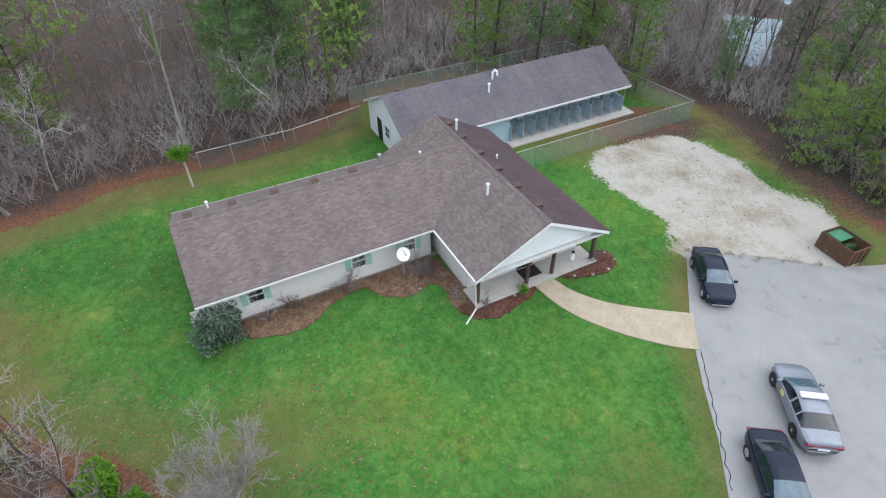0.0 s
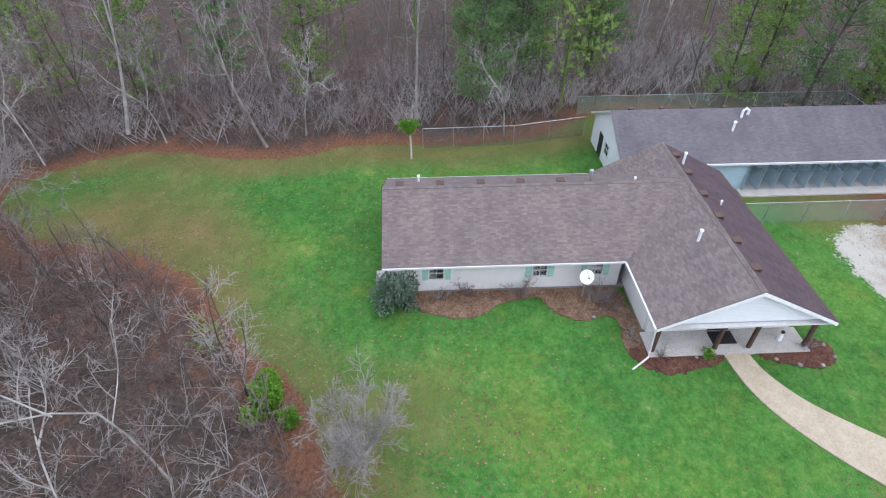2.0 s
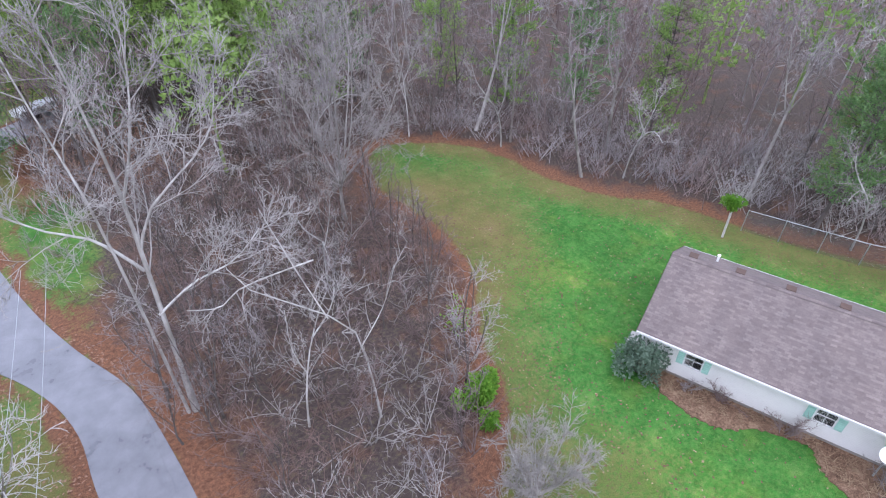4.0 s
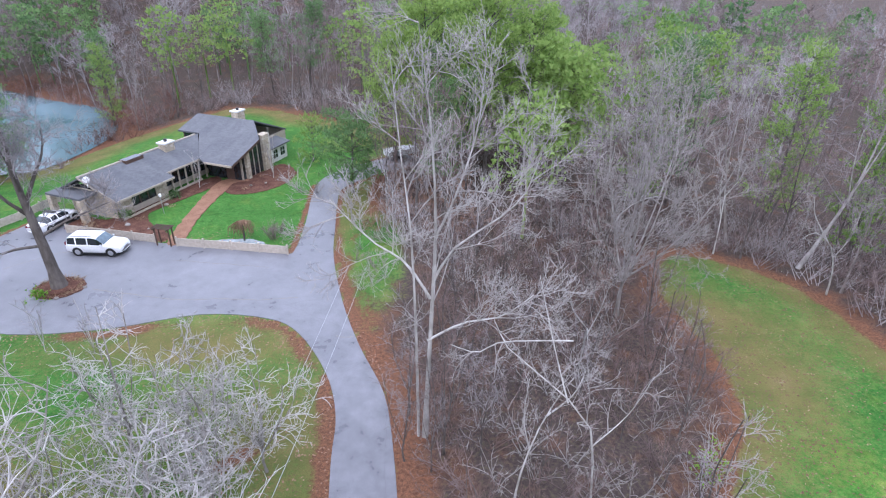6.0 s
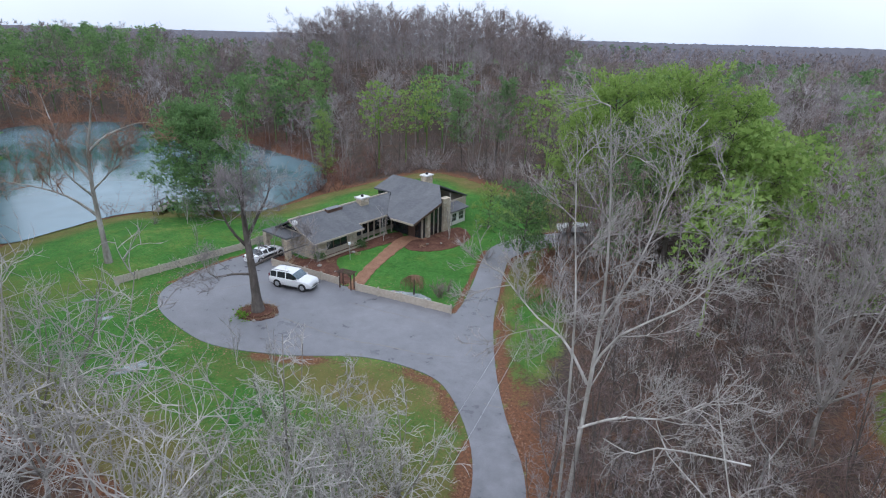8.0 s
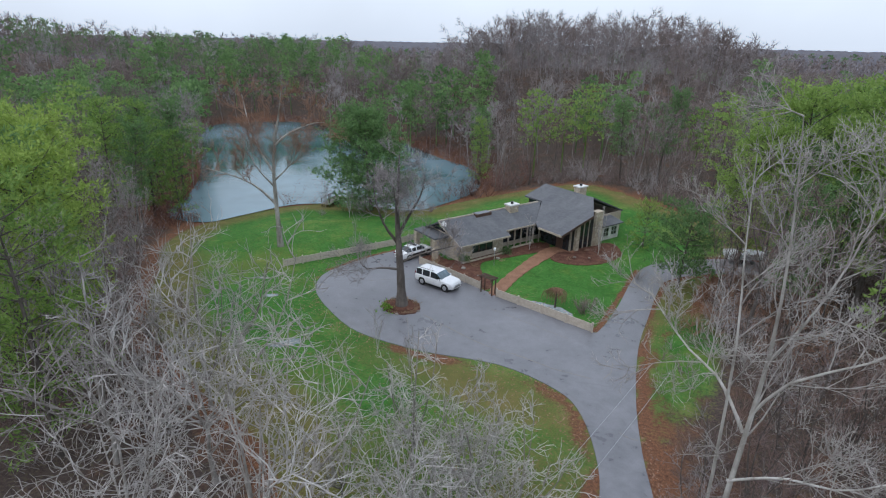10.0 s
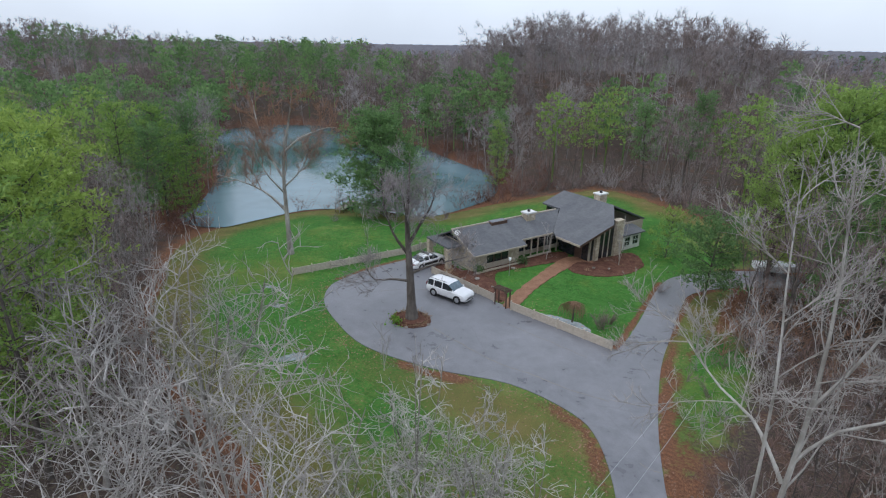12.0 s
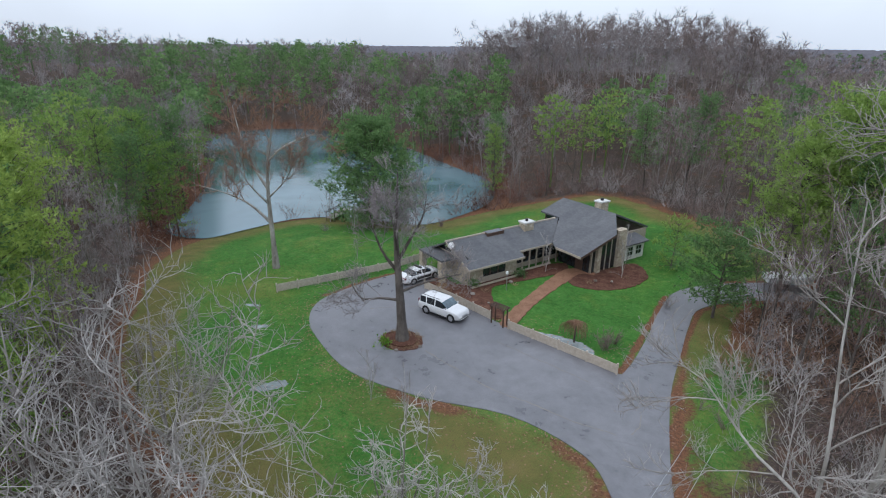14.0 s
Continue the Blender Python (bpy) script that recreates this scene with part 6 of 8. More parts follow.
brush_spots = scatter(6000, (-6, 24), (2, 48), 1.62, 5, lambda x, y: (signed_distance(x, y, DRIVE) < -2.2) & (signed_distance(x, y, LOT) < -2) & (signed_distance(x, y, LAWN_A) < -0.55) & (signed_distance(x, y, LAWN_B) < -0.5) & (x > -4 + 0.02 * y) & (np.hypot(x - 14, y - 10.5) > 2.0) & ((y < 24) | (x > 2.2)))
for x, y in brush_spots[:290]:
    pick = rng.integers(0, 4)
    pick = (1, 3, 1, 3)[pick] if x > 7 and y < 22 and rng.uniform() < 0.75 else pick
    solo("brush", BRUSH[pick], None, "tangle of leafless brown brush", "shrub", "thicket brush",
         at=Matrix.LocRotScale((x, y, float(land(x, y))), Euler((0, 0, rng.uniform(0, 6.28))), (rng.uniform(0.7, 1.3),) * 3))
THIN = [tree_proto("thin", *leafless(30 + k, forked(1130 + k, 8, 0.08, 2.0, 3, 0.14), [dict(per=5, length=2.2, m=4, lift=0.12, bend=0.22, rmin=0.018), dict(per=5, length=1.1, m=3, rmin=0.014), dict(per=4, length=0.5, m=2, rmin=0.011)], 5), "bark_dark", ("twig_brown", "brush", "twig")[k]) for k in range(3)]
for x, y in scatter(900, (-4, 6), (22, 48), 1.9, 19, lambda x, y: (signed_distance(x, y, DRIVE) < -1.7) & (signed_distance(x, y, DRIVE) > -5.5) & (signed_distance(x, y, LAWN_B) < 0.5)):
    q = rng.uniform(0.35, 0.75)
    solo("brush", BRUSH[(0, 3, 1)[rng.integers(0, 3)]], None, "low leafless brush on the driveway's leafy verge", "shrub", "verge brush", at=Matrix.LocRotScale((x, y, float(land(x, y))), Euler((0, 0, rng.uniform(0, 6.28))), (q, q, q)))
rusty = brush_bush(88, 2.4, 11, 6, 0.016, 1.2).mesh("brush", "twig_rust")
for x, y in scatter(900, (-3, 9), (46, 70), 1.7, 15, lambda x, y: (clear_of(x, y) > -0.5) & (signed_distance(x, y, DRIVE) < -1.2)):
    solo("brush", rusty, None, "tangle of rusty leafless brush beside the driveway", "shrub", "driveway brush",
         at=Matrix.LocRotScale((x, y, float(land(x, y))), Euler((0, 0, rng.uniform(0, 6.28))), (rng.uniform(0.6, 1.2),) * 3))
thin = scatter(900, (2, 22), (7, 46), 3.3, 9, lambda x, y: (clear_of(x, y) > 1.0) & (np.hypot(x - 1.6, y - 20) > 3.0))
for x, y in thin + [(0.5, 18.0), (2.7, 18.3), (3.3, 20.6), (0.8, 21.4), (1.9, 17.2)]:
    plant("bare_tree", THIN[rng.integers(0, 3)], x, y, rng.uniform(0, 6.28), rng.uniform(0.6, 1.15), "slender leafless tree in the thicket", group="thicket trees")


def low_bare(seed, height, limbs, n2, n3, wide):
    """A bare tree seen from afar: trunk, spreading limbs and a rounded cloud of twig sprays."""
    rng = np.random.default_rng(seed)
    c = Cloud()
    trunk = wander(rng, (0, 0, -0.3), (0, 0, 1.0), height * 0.88, 3, 0.06)[None]
    rad = np.array([[0.13, 0.10, 0.06, 0.015]])
    c.tubes(trunk, rad, 3)
    P, R = grow(trunk, rad, rng, limbs, height * 0.37, 3, 1.12, 0.13, 0.18, 0.32, 1.0, 0.04)
    c.cones(P[:, 0], P[:, 1], np.full(len(P), 0.05))
    c.cones(P[:, 1], P[:, 2], np.full(len(P), 0.035))
    P, R = grow(P, R, rng, n2, height * 0.15, 2, 0.9, 0.16, 0.2, 0.25, 1.0, 0.03)
    c.blades(P[:, 0], P[:, 1], np.full(len(P), 0.02 * wide + 0.01), rng, 0.0)
    P, R = grow(P, R, rng, n3, height * 0.1, 2, 0.75, 0.16, 0.2, 0.1, 1.0, 0.03)
    c.blades(P[:, 0], P[:, 1], np.full(len(P), 0.02 * wide), rng, 0.0)
    return c.arrays()


def low_pine(seed, height, lumps, rich, size):
    """A pine seen from afar: a bare lower trunk and a rounded head of needle clumps."""
    rng = np.random.default_rng(seed)
    c = Cloud()
    c.limb(np.array([[0, 0, -0.3], [0, 0, height * 0.5], [0, 0, height * 0.98]]), np.array([0.22, 0.15, 0.03]), 3)
    t = np.linspace(rng.uniform(0.26, 0.45), 0.95, lumps)
    w = np.arange(lumps) * 2.4 + rng.uniform(-0.5, 0.5, lumps)
    r = height * 0.22 * np.sin(np.pi * (0.32 + 0.6 * (t - t[0]) / (1 - t[0]))) * rng.uniform(0.5, 1.0, lumps)
    cen = np.stack([np.cos(w) * r, np.sin(w) * r, t * height * 0.96], 1)
    c.cones(np.stack([r * 0, r * 0, cen[:, 2] - 0.4], 1), cen, np.full(lumps, 0.06))
    i = np.arange(rich) % lumps
    d = unit(rng.normal(size=(rich, 3)) + np.array([0, 0, 0.3]))
    big = rng.uniform(0.75, 1.2, lumps)[i][:, None]
    base = cen[i] + d * height * 0.078 * big * rng.uniform(0.45, 1, (rich, 1)) ** 0.5 * np.array([1.45, 1.45, 0.62])
    dd = unit(d + rng.normal(size=base.shape) * 0.5 + np.array([0, 0, 0.3]))
    ln = size * rng.uniform(0.6, 1.3, rich)
    c.blades(base - dd * ln[:, None] * 0.5, base + dd * ln[:, None] * 0.5, ln * 0.30, rng)
    return c.arrays()


def low_brush(seed, height, rich):
    rng = np.random.default_rng(seed)
    c = Cloud()
    w = rng.uniform(0, 6.28, rich)
    base = rng.normal(size=(rich, 3)) * np.array([0.5, 0.5, 0]) - np.array([0, 0, 0.1])
    tip = base + np.stack([np.cos(w) * 0.6, np.sin(w) * 0.6, rng.uniform(0.6, 1.1, rich)], 1) * height * rng.uniform(0.5, 1.1, (rich, 1))
    c.cones(base, tip, np.full(rich, 0.03))
    j = rng.integers(0, rich, rich * 3)
    b = base[j] + (tip[j] - base[j]) * rng.uniform(0.25, 1, (rich * 3, 1))
    c.cones(b, b + unit(rng.normal(size=b.shape) + np.array([0, 0, 0.6])) * height * 0.25 * rng.uniform(0.5, 1.3, (rich * 3, 1)), np.full(rich * 3, 0.02))
    j = rng.integers(0, rich, rich * 9)
    b = base[j] + (tip[j] - base[j]) * rng.uniform(0.3, 1.1, (rich * 9, 1)) + rng.normal(size=(rich * 9, 3)) * height * 0.09
    b[:, 2] = np.maximum(b[:, 2], 0.1)
    c.blades(b, b + unit(rng.normal(size=b.shape) + np.array([0, 0, 0.6])) * height * 0.16 * rng.uniform(0.5, 1.3, (rich * 9, 1)), np.full(rich * 9, 0.016), rng)
    return c.arrays()


def joined(name, protos, places, mat, label, rng):
    """One mesh of many plants."""
    vs, fs, tone, k = [], [], [], 0
    for x, y, z, s in places:
        v, f = protos[rng.integers(0, len(protos))]
        w = rng.uniform(0, 6.28)
        c, sn = math.cos(w), math.sin(w)
        vs.append(v @ np.array([[c, sn, 0], [-sn, c, 0], [0, 0, 1]]) * s + np.array([x, y, z]))
        fs.append(f + k)
        tone.append(np.full(len(v), rng.normal() * 0.075))
        k += len(v)
    me = triangles(name, np.concatenate(vs), np.concatenate(fs), mat)
    me.attributes.new("tone", "FLOAT", "POINT").data.foreach_set("value", np.concatenate(tone).astype(np.float32))
    return tagged(new(name, me), label, "woods", kind="stuff")


rg = np.random.default_rng(12)
back = [p for p in scatter(26000, (-300, 300), (-110, 300), 4.6, 31, lambda x, y: sector(x, y, 165)) if all((p[0] - a) ** 2 + (p[1] - b) ** 2 > 9 for a, b in spots)]
back += scatter(30000, (-330, 330), (0, 330), 5.9, 33, lambda x, y: sector(x, y, 310) & (np.hypot(x, y) > 165) & (np.degrees(np.arctan2(x, y)) < 30))
back += scatter(9000, (-125, 20), (135, 250), 5.0, 35, lambda x, y: sector(x, y, 300) & (np.hypot(x, y) > 165) & (bell(x, y, -54, 190, 48, 42) > 0.3))
back += scatter(40000, (-760, 500), (0, 760), 9.5, 37, lambda x, y: (np.hypot(x, y) > 310) & (np.hypot(x, y) < 760) & (np.abs(np.degrees(np.arctan2(x, y)) + 29) < 59))
bx = np.array(back)
bz = land(bx[:, 0], bx[:, 1])
lists = {}
for (x, y), z in zip(back, bz.tolist()):
    s = rg.uniform(0.72, 1.12)
    far = math.hypot(x, y)
    ring = "" if far < 120 else "far_" if far < 310 else "skyline_"
    if rg.uniform() < (pine_share(x, y) if far < 310 else 0.1 + 0.25 * float(wave(x, y, 70, 0.3))):
        kind = "pine"
    else:
        east = x > 22 and y < 14
        kind = "brown" if rg.uniform() < (0.3 if east else 0.55) else "grey"
        kind = "pale" if not ring and rg.uniform() < (0.4 if east else 0.1) else kind
    lists.setdefault(ring + kind, []).append((x, y, z - 0.1, s))
LB = [low_bare(200 + k, 17, 10, 6, 6, 1.35) for k in range(6)]
LF = [low_bare(210 + k, 17, 10, 5, 8, 2.2) for k in range(6)]
LS = [low_bare(215 + k, 16, 6, 3, 3, 11.0) for k in range(5)]
LP = [low_pine(220 + k, 17, 15, 620, 0.72) for k in range(5)]
LQ = [low_pine(230 + k, 17, 12, 430, 1.0) for k in range(5)]
LT = [low_pine(240 + k, 16, 9, 72, 2.4) for k in range(4)]
for kind, protos, mat, label in (("grey", LB, "twig", "grey leafless trees deep in the woods"), ("brown", LB, "twig_brown", "brown leafless trees deep in the woods"), ("pale", LB, "twig_pale", "pale leafless trees deep in the woods"),
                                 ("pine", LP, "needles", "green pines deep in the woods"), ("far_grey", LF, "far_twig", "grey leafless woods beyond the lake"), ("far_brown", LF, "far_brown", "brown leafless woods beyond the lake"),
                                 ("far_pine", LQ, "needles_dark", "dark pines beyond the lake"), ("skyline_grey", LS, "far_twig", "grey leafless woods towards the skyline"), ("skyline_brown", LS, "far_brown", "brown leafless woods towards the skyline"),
                                 ("skyline_pine", LT, "needles_dark", "dark pines towards the skyline")):
    joined("woods", protos, lists[kind], mat, label, rg)

UB = [low_brush(250 + k, 3.4, 13) for k in range(5)]
under = scatter(14000, (-125, 100), (-55, 150), 2.3, 41, lambda x, y: sector(x, y, 150) & (clear_of(x, y) < 14))
under += scatter(5000, (22, 70), (-50, 45), 1.7, 47, lambda x, y: sector(x, y, 110) & (clear_of(x, y) > 3.0) & (clear_of(x, y) < 13.0))
under += scatter(9000, (-110, 100), (-55, 120), 1.35, 43, lambda x, y: sector(x, y, 110) & (clear_of(x, y) < 4.0))
under += scatter(9000, (-175, -40), (60, 160), 2.0, 49, lambda x, y: (np.abs(signed_distance(x, y, LAKE) + 3.0) < 3.4) & (clear_of(x, y) > -0.8) & (np.hypot(x, y) > 95))
ux = np.array(under)
uz = land(ux[:, 0], ux[:, 1])
under = [(x, y, z, rg.uniform(0.5, 1.35)) for (x, y), z in zip(under, uz.tolist())]
shore = signed_distance(ux[:, 0], ux[:, 1], LAKE) > -13
east = (ux[:, 0] > 22) & (ux[:, 1] < 14)
kinds = np.where(shore, np.where(np.arange(len(ux)) % 3 > 0, 2, 0), np.where(east & (np.arange(len(ux)) % 5 > 1), 3, np.arange(len(ux)) % 2))
for k, mat, label in ((0, "twig_brown", "brown leafless undergrowth"), (1, "twig", "grey leafless undergrowth"), (2, "shrub_red", "dark red undergrowth along the lake shore"), (3, "twig_pale", "pale tangled undergrowth behind the lawn")):
    joined("undergrowth", UB, [p for p, q in zip(under, kinds.tolist()) if q == k], mat, label, rg)


def canopy_sheet():
    """The woods that run on to the skyline, seen only as a rough canopy."""
    rs = [640 * 1.05 ** k for k in range(36)]
    az = np.radians(np.linspace(-100, 60, 620))
    R, A = np.meshgrid(rs, az, indexing="ij")
    rg = np.random.default_rng(3)
    x, y = R * np.sin(A), R * np.cos(A)
    z = land(x, y) + 11.0 + 2.5 * wave(x, y, 9, 0.3) + rg.normal(size=x.shape) * 1.6
    z[0] = land(x[0], y[0])
    co = np.stack([x, y, z], -1).reshape(-1, 3)
    idx = np.arange(R.size).reshape(R.shape)
    q = np.stack([idx[:-1, :-1], idx[:-1, 1:], idx[1:, 1:], idx[1:, :-1]], -1).reshape(-1, 4)[:, ::-1]
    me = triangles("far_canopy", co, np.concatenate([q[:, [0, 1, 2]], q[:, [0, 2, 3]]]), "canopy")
    return tagged(new("far_canopy", me), "grey-brown winter canopy running to the skyline", "woods", kind="stuff")


canopy_sheet()

# ---- planting beds and paths ----
def bed(name, pts, top, mat, label, category="bed"):
    g = random.Random(len(label))
    c = smooth_line(pts, 10)
    out = []
    for i, (x, y) in enumerate(c):
        (ax, ay), (bx, by) = c[i - 2], c[(i + 2) % len(c)]
        n = math.hypot(bx - ax, by - ay) + 1e-6
        q = g.uniform(-0.1, 0.1)
        out.append((x + (by - ay) / n * q, y - (bx - ax) / n * q))
    return flat_sheet(name, out, top, mat, label, "", category)


bed("mulch_bed", [(23.6, 7.6), (22.6, 5.2), (22.4, 3.4), (22.6, 2.4), (23.2, 1.3), (24.4, 0.4), (25.3, -1.2), (25.4, -1.9), (24.7, -2.6), (24.3, -3.4), (24.3, -4.8), (25.0, -5.8), (24.6, -6.6), (23.0, -7.0), (22.4, -7.4), (23.4, -8.3), (27.4, -6.6), (27.7, -5.4), (25.6, 2.0), (24.4, 6.9)], 0.06, "straw", "bed of dry grass and brown mulch along the house wall")
bed("mulch_bed", [(22.6, -7.2), (21.6, -8.2), (21.5, -9.6), (22.3, -11.2), (23.3, -12.4), (24.1, -12.1), (23.0, -8.6)], 0.065, "mulch", "red-brown mulch bed at the porch")
bed("mulch_bed", [(24.4, -13.9), (23.9, -14.9), (23.8, -16.2), (24.1, -17.7), (24.9, -18.5), (25.9, -18.3), (26.2, -17.2), (25.6, -16.9), (24.7, -14.2)], 0.065, "mulch", "red-brown mulch bed with stones beside the porch")
bed("mulch_bed", [(-32.4, 48.4), (-28.5, 47.3), (-22.4, 45.5), (-21.9, 46.9), (-24.3, 49.1), (-25.6, 51.6), (-24.8, 53.4), (-23.2, 55.8), (-20.6, 60.3), (-21.6, 62.6), (-23.6, 60.4), (-26.4, 54.6), (-28.8, 50.6), (-31.6, 51.0)], 0.06, "mulch", "brown mulch bed along the stone house")
bed("mulch_bed", [(-19.4, 58.4), (-18.2, 56.9), (-15.2, 57.6), (-12.9, 60.2), (-12.2, 64.0), (-14.4, 67.2), (-16.6, 64.0), (-18.6, 61.6)], 0.06, "mulch", "brown mulch bed under the young tree")
bed("footpath", [(-21.4, 45.0), (-20.1, 45.0), (-20.1, 50), (-19.6, 56), (-18.9, 60.4), (-17.5, 61.0), (-17.9, 62.2), (-20.6, 61.2), (-21.3, 57.5), (-21.6, 50)], 0.07, "brickpath", "brown brick path to the stone house", "path")
bed("puddle", [(-18.6, 44.6), (-16, 44.0), (-13.0, 43.5), (-12.2, 44.3), (-13.6, 45.4), (-16.8, 45.4)], 0.02, "puddle", "shallow puddle on the lawn by the fence", "puddle")
bed("puddle", [(-44.6, 34.7), (-44.0, 34.5), (-43.4, 34.8), (-43.2, 35.2), (-43.9, 35.1)], 0.02, "puddle", "small puddle on the lakeside grass", "puddle")
bed("puddle", [(-40.4, 32.0), (-39.7, 31.8), (-39.2, 32.4), (-39.3, 32.9), (-39.9, 32.5)], 0.02, "puddle", "small puddle on the lakeside grass", "puddle")
bed("puddle", [(-32.6, 25.0), (-31.4, 25.6), (-30.6, 27.0), (-31.4, 27.3), (-32.2, 26.2)], 0.02, "puddle", "small puddle on the rough grass", "puddle")

isl = thing("tree_island", pose(-27.2, 37.2, 0), "round mulched island fringed with yellowed plants", "island")
ring = [(1.95 * math.cos(k * 0.3142) * (1 + 0.06 * math.sin(k * 2.7)), 1.7 * math.sin(k * 0.3142)) for k in range(20)]
part("mulch", M().prism(ring, 0.0, 0.1).prism([(x * 0.7, y * 0.7) for x, y in ring], 0.1, 0.2), "mulch", isl)


def rock(seed, r):
    """A rounded field stone."""
    g = random.Random(seed)
    bm = bmesh.new()
    bmesh.ops.create_icosphere(bm, subdivisions=2, radius=r)
    for v in bm.verts:
        v.co *= 1 + g.uniform(-0.13, 0.13)
        v.co.z *= 0.65
    me = bpy.data.meshes.new("stone")
    bm.to_mesh(me)
    bm.free()
    me.materials.append(MAT["rock"])
    me.shade_smooth()
    return me


ROCK = [rock(k, 0.2) for k in range(4)]
for k, (x, y) in enumerate(ring):
    if k % 4 == 0:
        s = part("stone", ROCK[k % 4], None, isl)
        s.matrix_local = Matrix.LocRotScale((x, y, 0.08), Euler((0, 0, k)), (0.9,) * 3)
for k, (x, y, s) in enumerate(((-26.6, 49.0, 2.2), (-24.2, 48.0, 1.0), (-27.8, 48.4, 0.9), (-24.6, 54.0, 2.0), (-16.8, 59.4, 1.6), (-15.2, 60.2, 1.3), (24.0, -15.2, 0.9), (23.9, -16.4, 1.1), (24.2, -17.6, 1.0), (25.0, -18.4, 1.1), (25.8, -18.0, 0.9), (23.0, -10.9, 0.8), (24.6, -5.2, 1.0))):
    o = solo("stone", ROCK[k % 4], None, "pale rounded stone in a planting bed", "stone", "bed stones", at=Matrix.LocRotScale((x, y, 0.1), Euler((0, 0, k)), (s * 0.62,) * 3))

# ---- timber fence and gate by the loop ----


def rail_fence(pts, label, height=0.95, z=None):
    h = thing("wooden_fence", pose(0, 0, 0), label, "fence", "fences of the stone house")
    for (x0, y0), (x1, y1) in zip(pts[:-1], pts[1:]):
        d = math.hypot(x1 - x0, y1 - y0)
        n = max(1, round(d / 2.4))
        for i in range(n):
            a = (x0 + (x1 - x0) * i / n, y0 + (y1 - y0) * i / n)
            b = (x0 + (x1 - x0) * (i + 1) / n, y0 + (y1 - y0) * (i + 1) / n)
            za, zb = float(land(*a)), float(land(*b))
            ang = math.degrees(math.atan2(b[1] - a[1], b[0] - a[0]))
            p = part("post", M().box(-0.07, 0.07, -0.07, 0.07, -0.2, height + 0.12, 0.02), "wood_fence", h)
            p.matrix_local = pose(a[0], a[1], za, 0, 0, ang)
            ln = d / n
            sl = (zb - za) / ln
            m = M()
            for k in range(4):
                z0 = 0.1 + k * (height - 0.12) / 4
                m2 = [(0.08, -0.025), (ln - 0.08, -0.025), (ln - 0.08, 0.025), (0.08, 0.025)]
                m = M().prism(m2, (lambda zz: lambda x, y: zz + sl * x)(z0), (lambda zz: lambda x, y: zz + sl * x)(z0 + (height - 0.12) / 4 - 0.015))
                q = part("board", m, "wood_fence", h)
                q.matrix_local = pose(a[0], a[1], za, 0, 0, ang)
        p = part("post", M().box(-0.07, 0.07, -0.07, 0.07, -0.2, height + 0.12, 0.02), "wood_fence", h)
        p.matrix_local = pose(x1, y1, float(land(x1, y1)), 0, 0, 0)
    return h


rail_fence([(-20.2, 44.2), (-15, 43.2), (-9.7, 42.1)], "weathered tan board fence along the driveway")
rail_fence([(-31.6, 47.5), (-27, 46.3), (-22.4, 44.95)], "weathered tan board fence behind the parked truck")
rail_fence([(-44.1, 38.3), (-41.0, 44.2), (-37.6, 50.7), (-36.3, 55.5)], "weathered tan board fence across the lakeside lawn")

gate = thing("garden_arbour", pose(-21.35, 44.6, 0, 0, 0, -13) @ Matrix.Scale(0.82, 4), "dark timber arbour over the garden gate", "arbour")
for x in (-0.85, 0.85):
    for y in (-0.35, 0.35):
        part("post", M().box(x - 0.07, x + 0.07, y - 0.07, y + 0.07, 0.0, 2.1, 0.02), "brown_trim", gate)
    part("beam", M().box(x - 0.05, x + 0.05, -0.7, 0.7, 2.1, 2.25), "brown_trim", gate)
for k in range(6):
    part("slat", M().box(-1.15, 1.15, -0.55 + k * 0.22 - 0.03, -0.55 + k * 0.22 + 0.03, 2.25, 2.33), "brown_trim", gate)

# ---- parked vehicles ----
MAT["paint_black"] = car_paint("black_paint", (0.006, 0.012, 0.028), 0.0)
MAT["paint_silver"] = car_paint("silver_paint", (0.24, 0.26, 0.30), 0.4)
MAT["paint_white"] = car_paint("white_paint", (0.72, 0.73, 0.75), 0.0)
# windscreen glass: the blue sky reflection is painted into its base colour
MAT["car_glass"] = glass_material("car_glass", (0.07, 0.11, 0.14), 0.04)
MAT["car_glass_dark"] = glass_material("tinted_car_glass", (0.012, 0.017, 0.022), 0.05)
MAT["lamp_red"] = glass_material("red_lamp", (0.16, 0.008, 0.02), 0.15)
MAT["lamp_clear"] = glass_material("clear_lamp", (0.5, 0.52, 0.55), 0.1)
MAT["alloy"] = plain("alloy", (0.5, 0.51, 0.53), 0.3, 0.8, 0.1)


def loft(sections, close=True):
    """Rings of equal length, skinned in order."""
    m = M()
    n = len(sections[0])
    m.v = [tuple(p) for s in sections for p in s]
    for i in range(len(sections) - 1):
        for k in range(n):
            j = (k + 1) % n
            m.f.append((i * n + k, i * n + j, (i + 1) * n + j, (i + 1) * n + k))
    m.f.append(tuple(range(n - 1, -1, -1)))
    m.f.append(tuple((len(sections) - 1) * n + k for k in range(n)))
    return m


def curve(pairs):
    """A smooth function through (x, value) pairs."""
    xs, vs = [p[0] for p in pairs], [p[1] for p in pairs]
    return lambda x: float(np.interp(x, xs, vs))


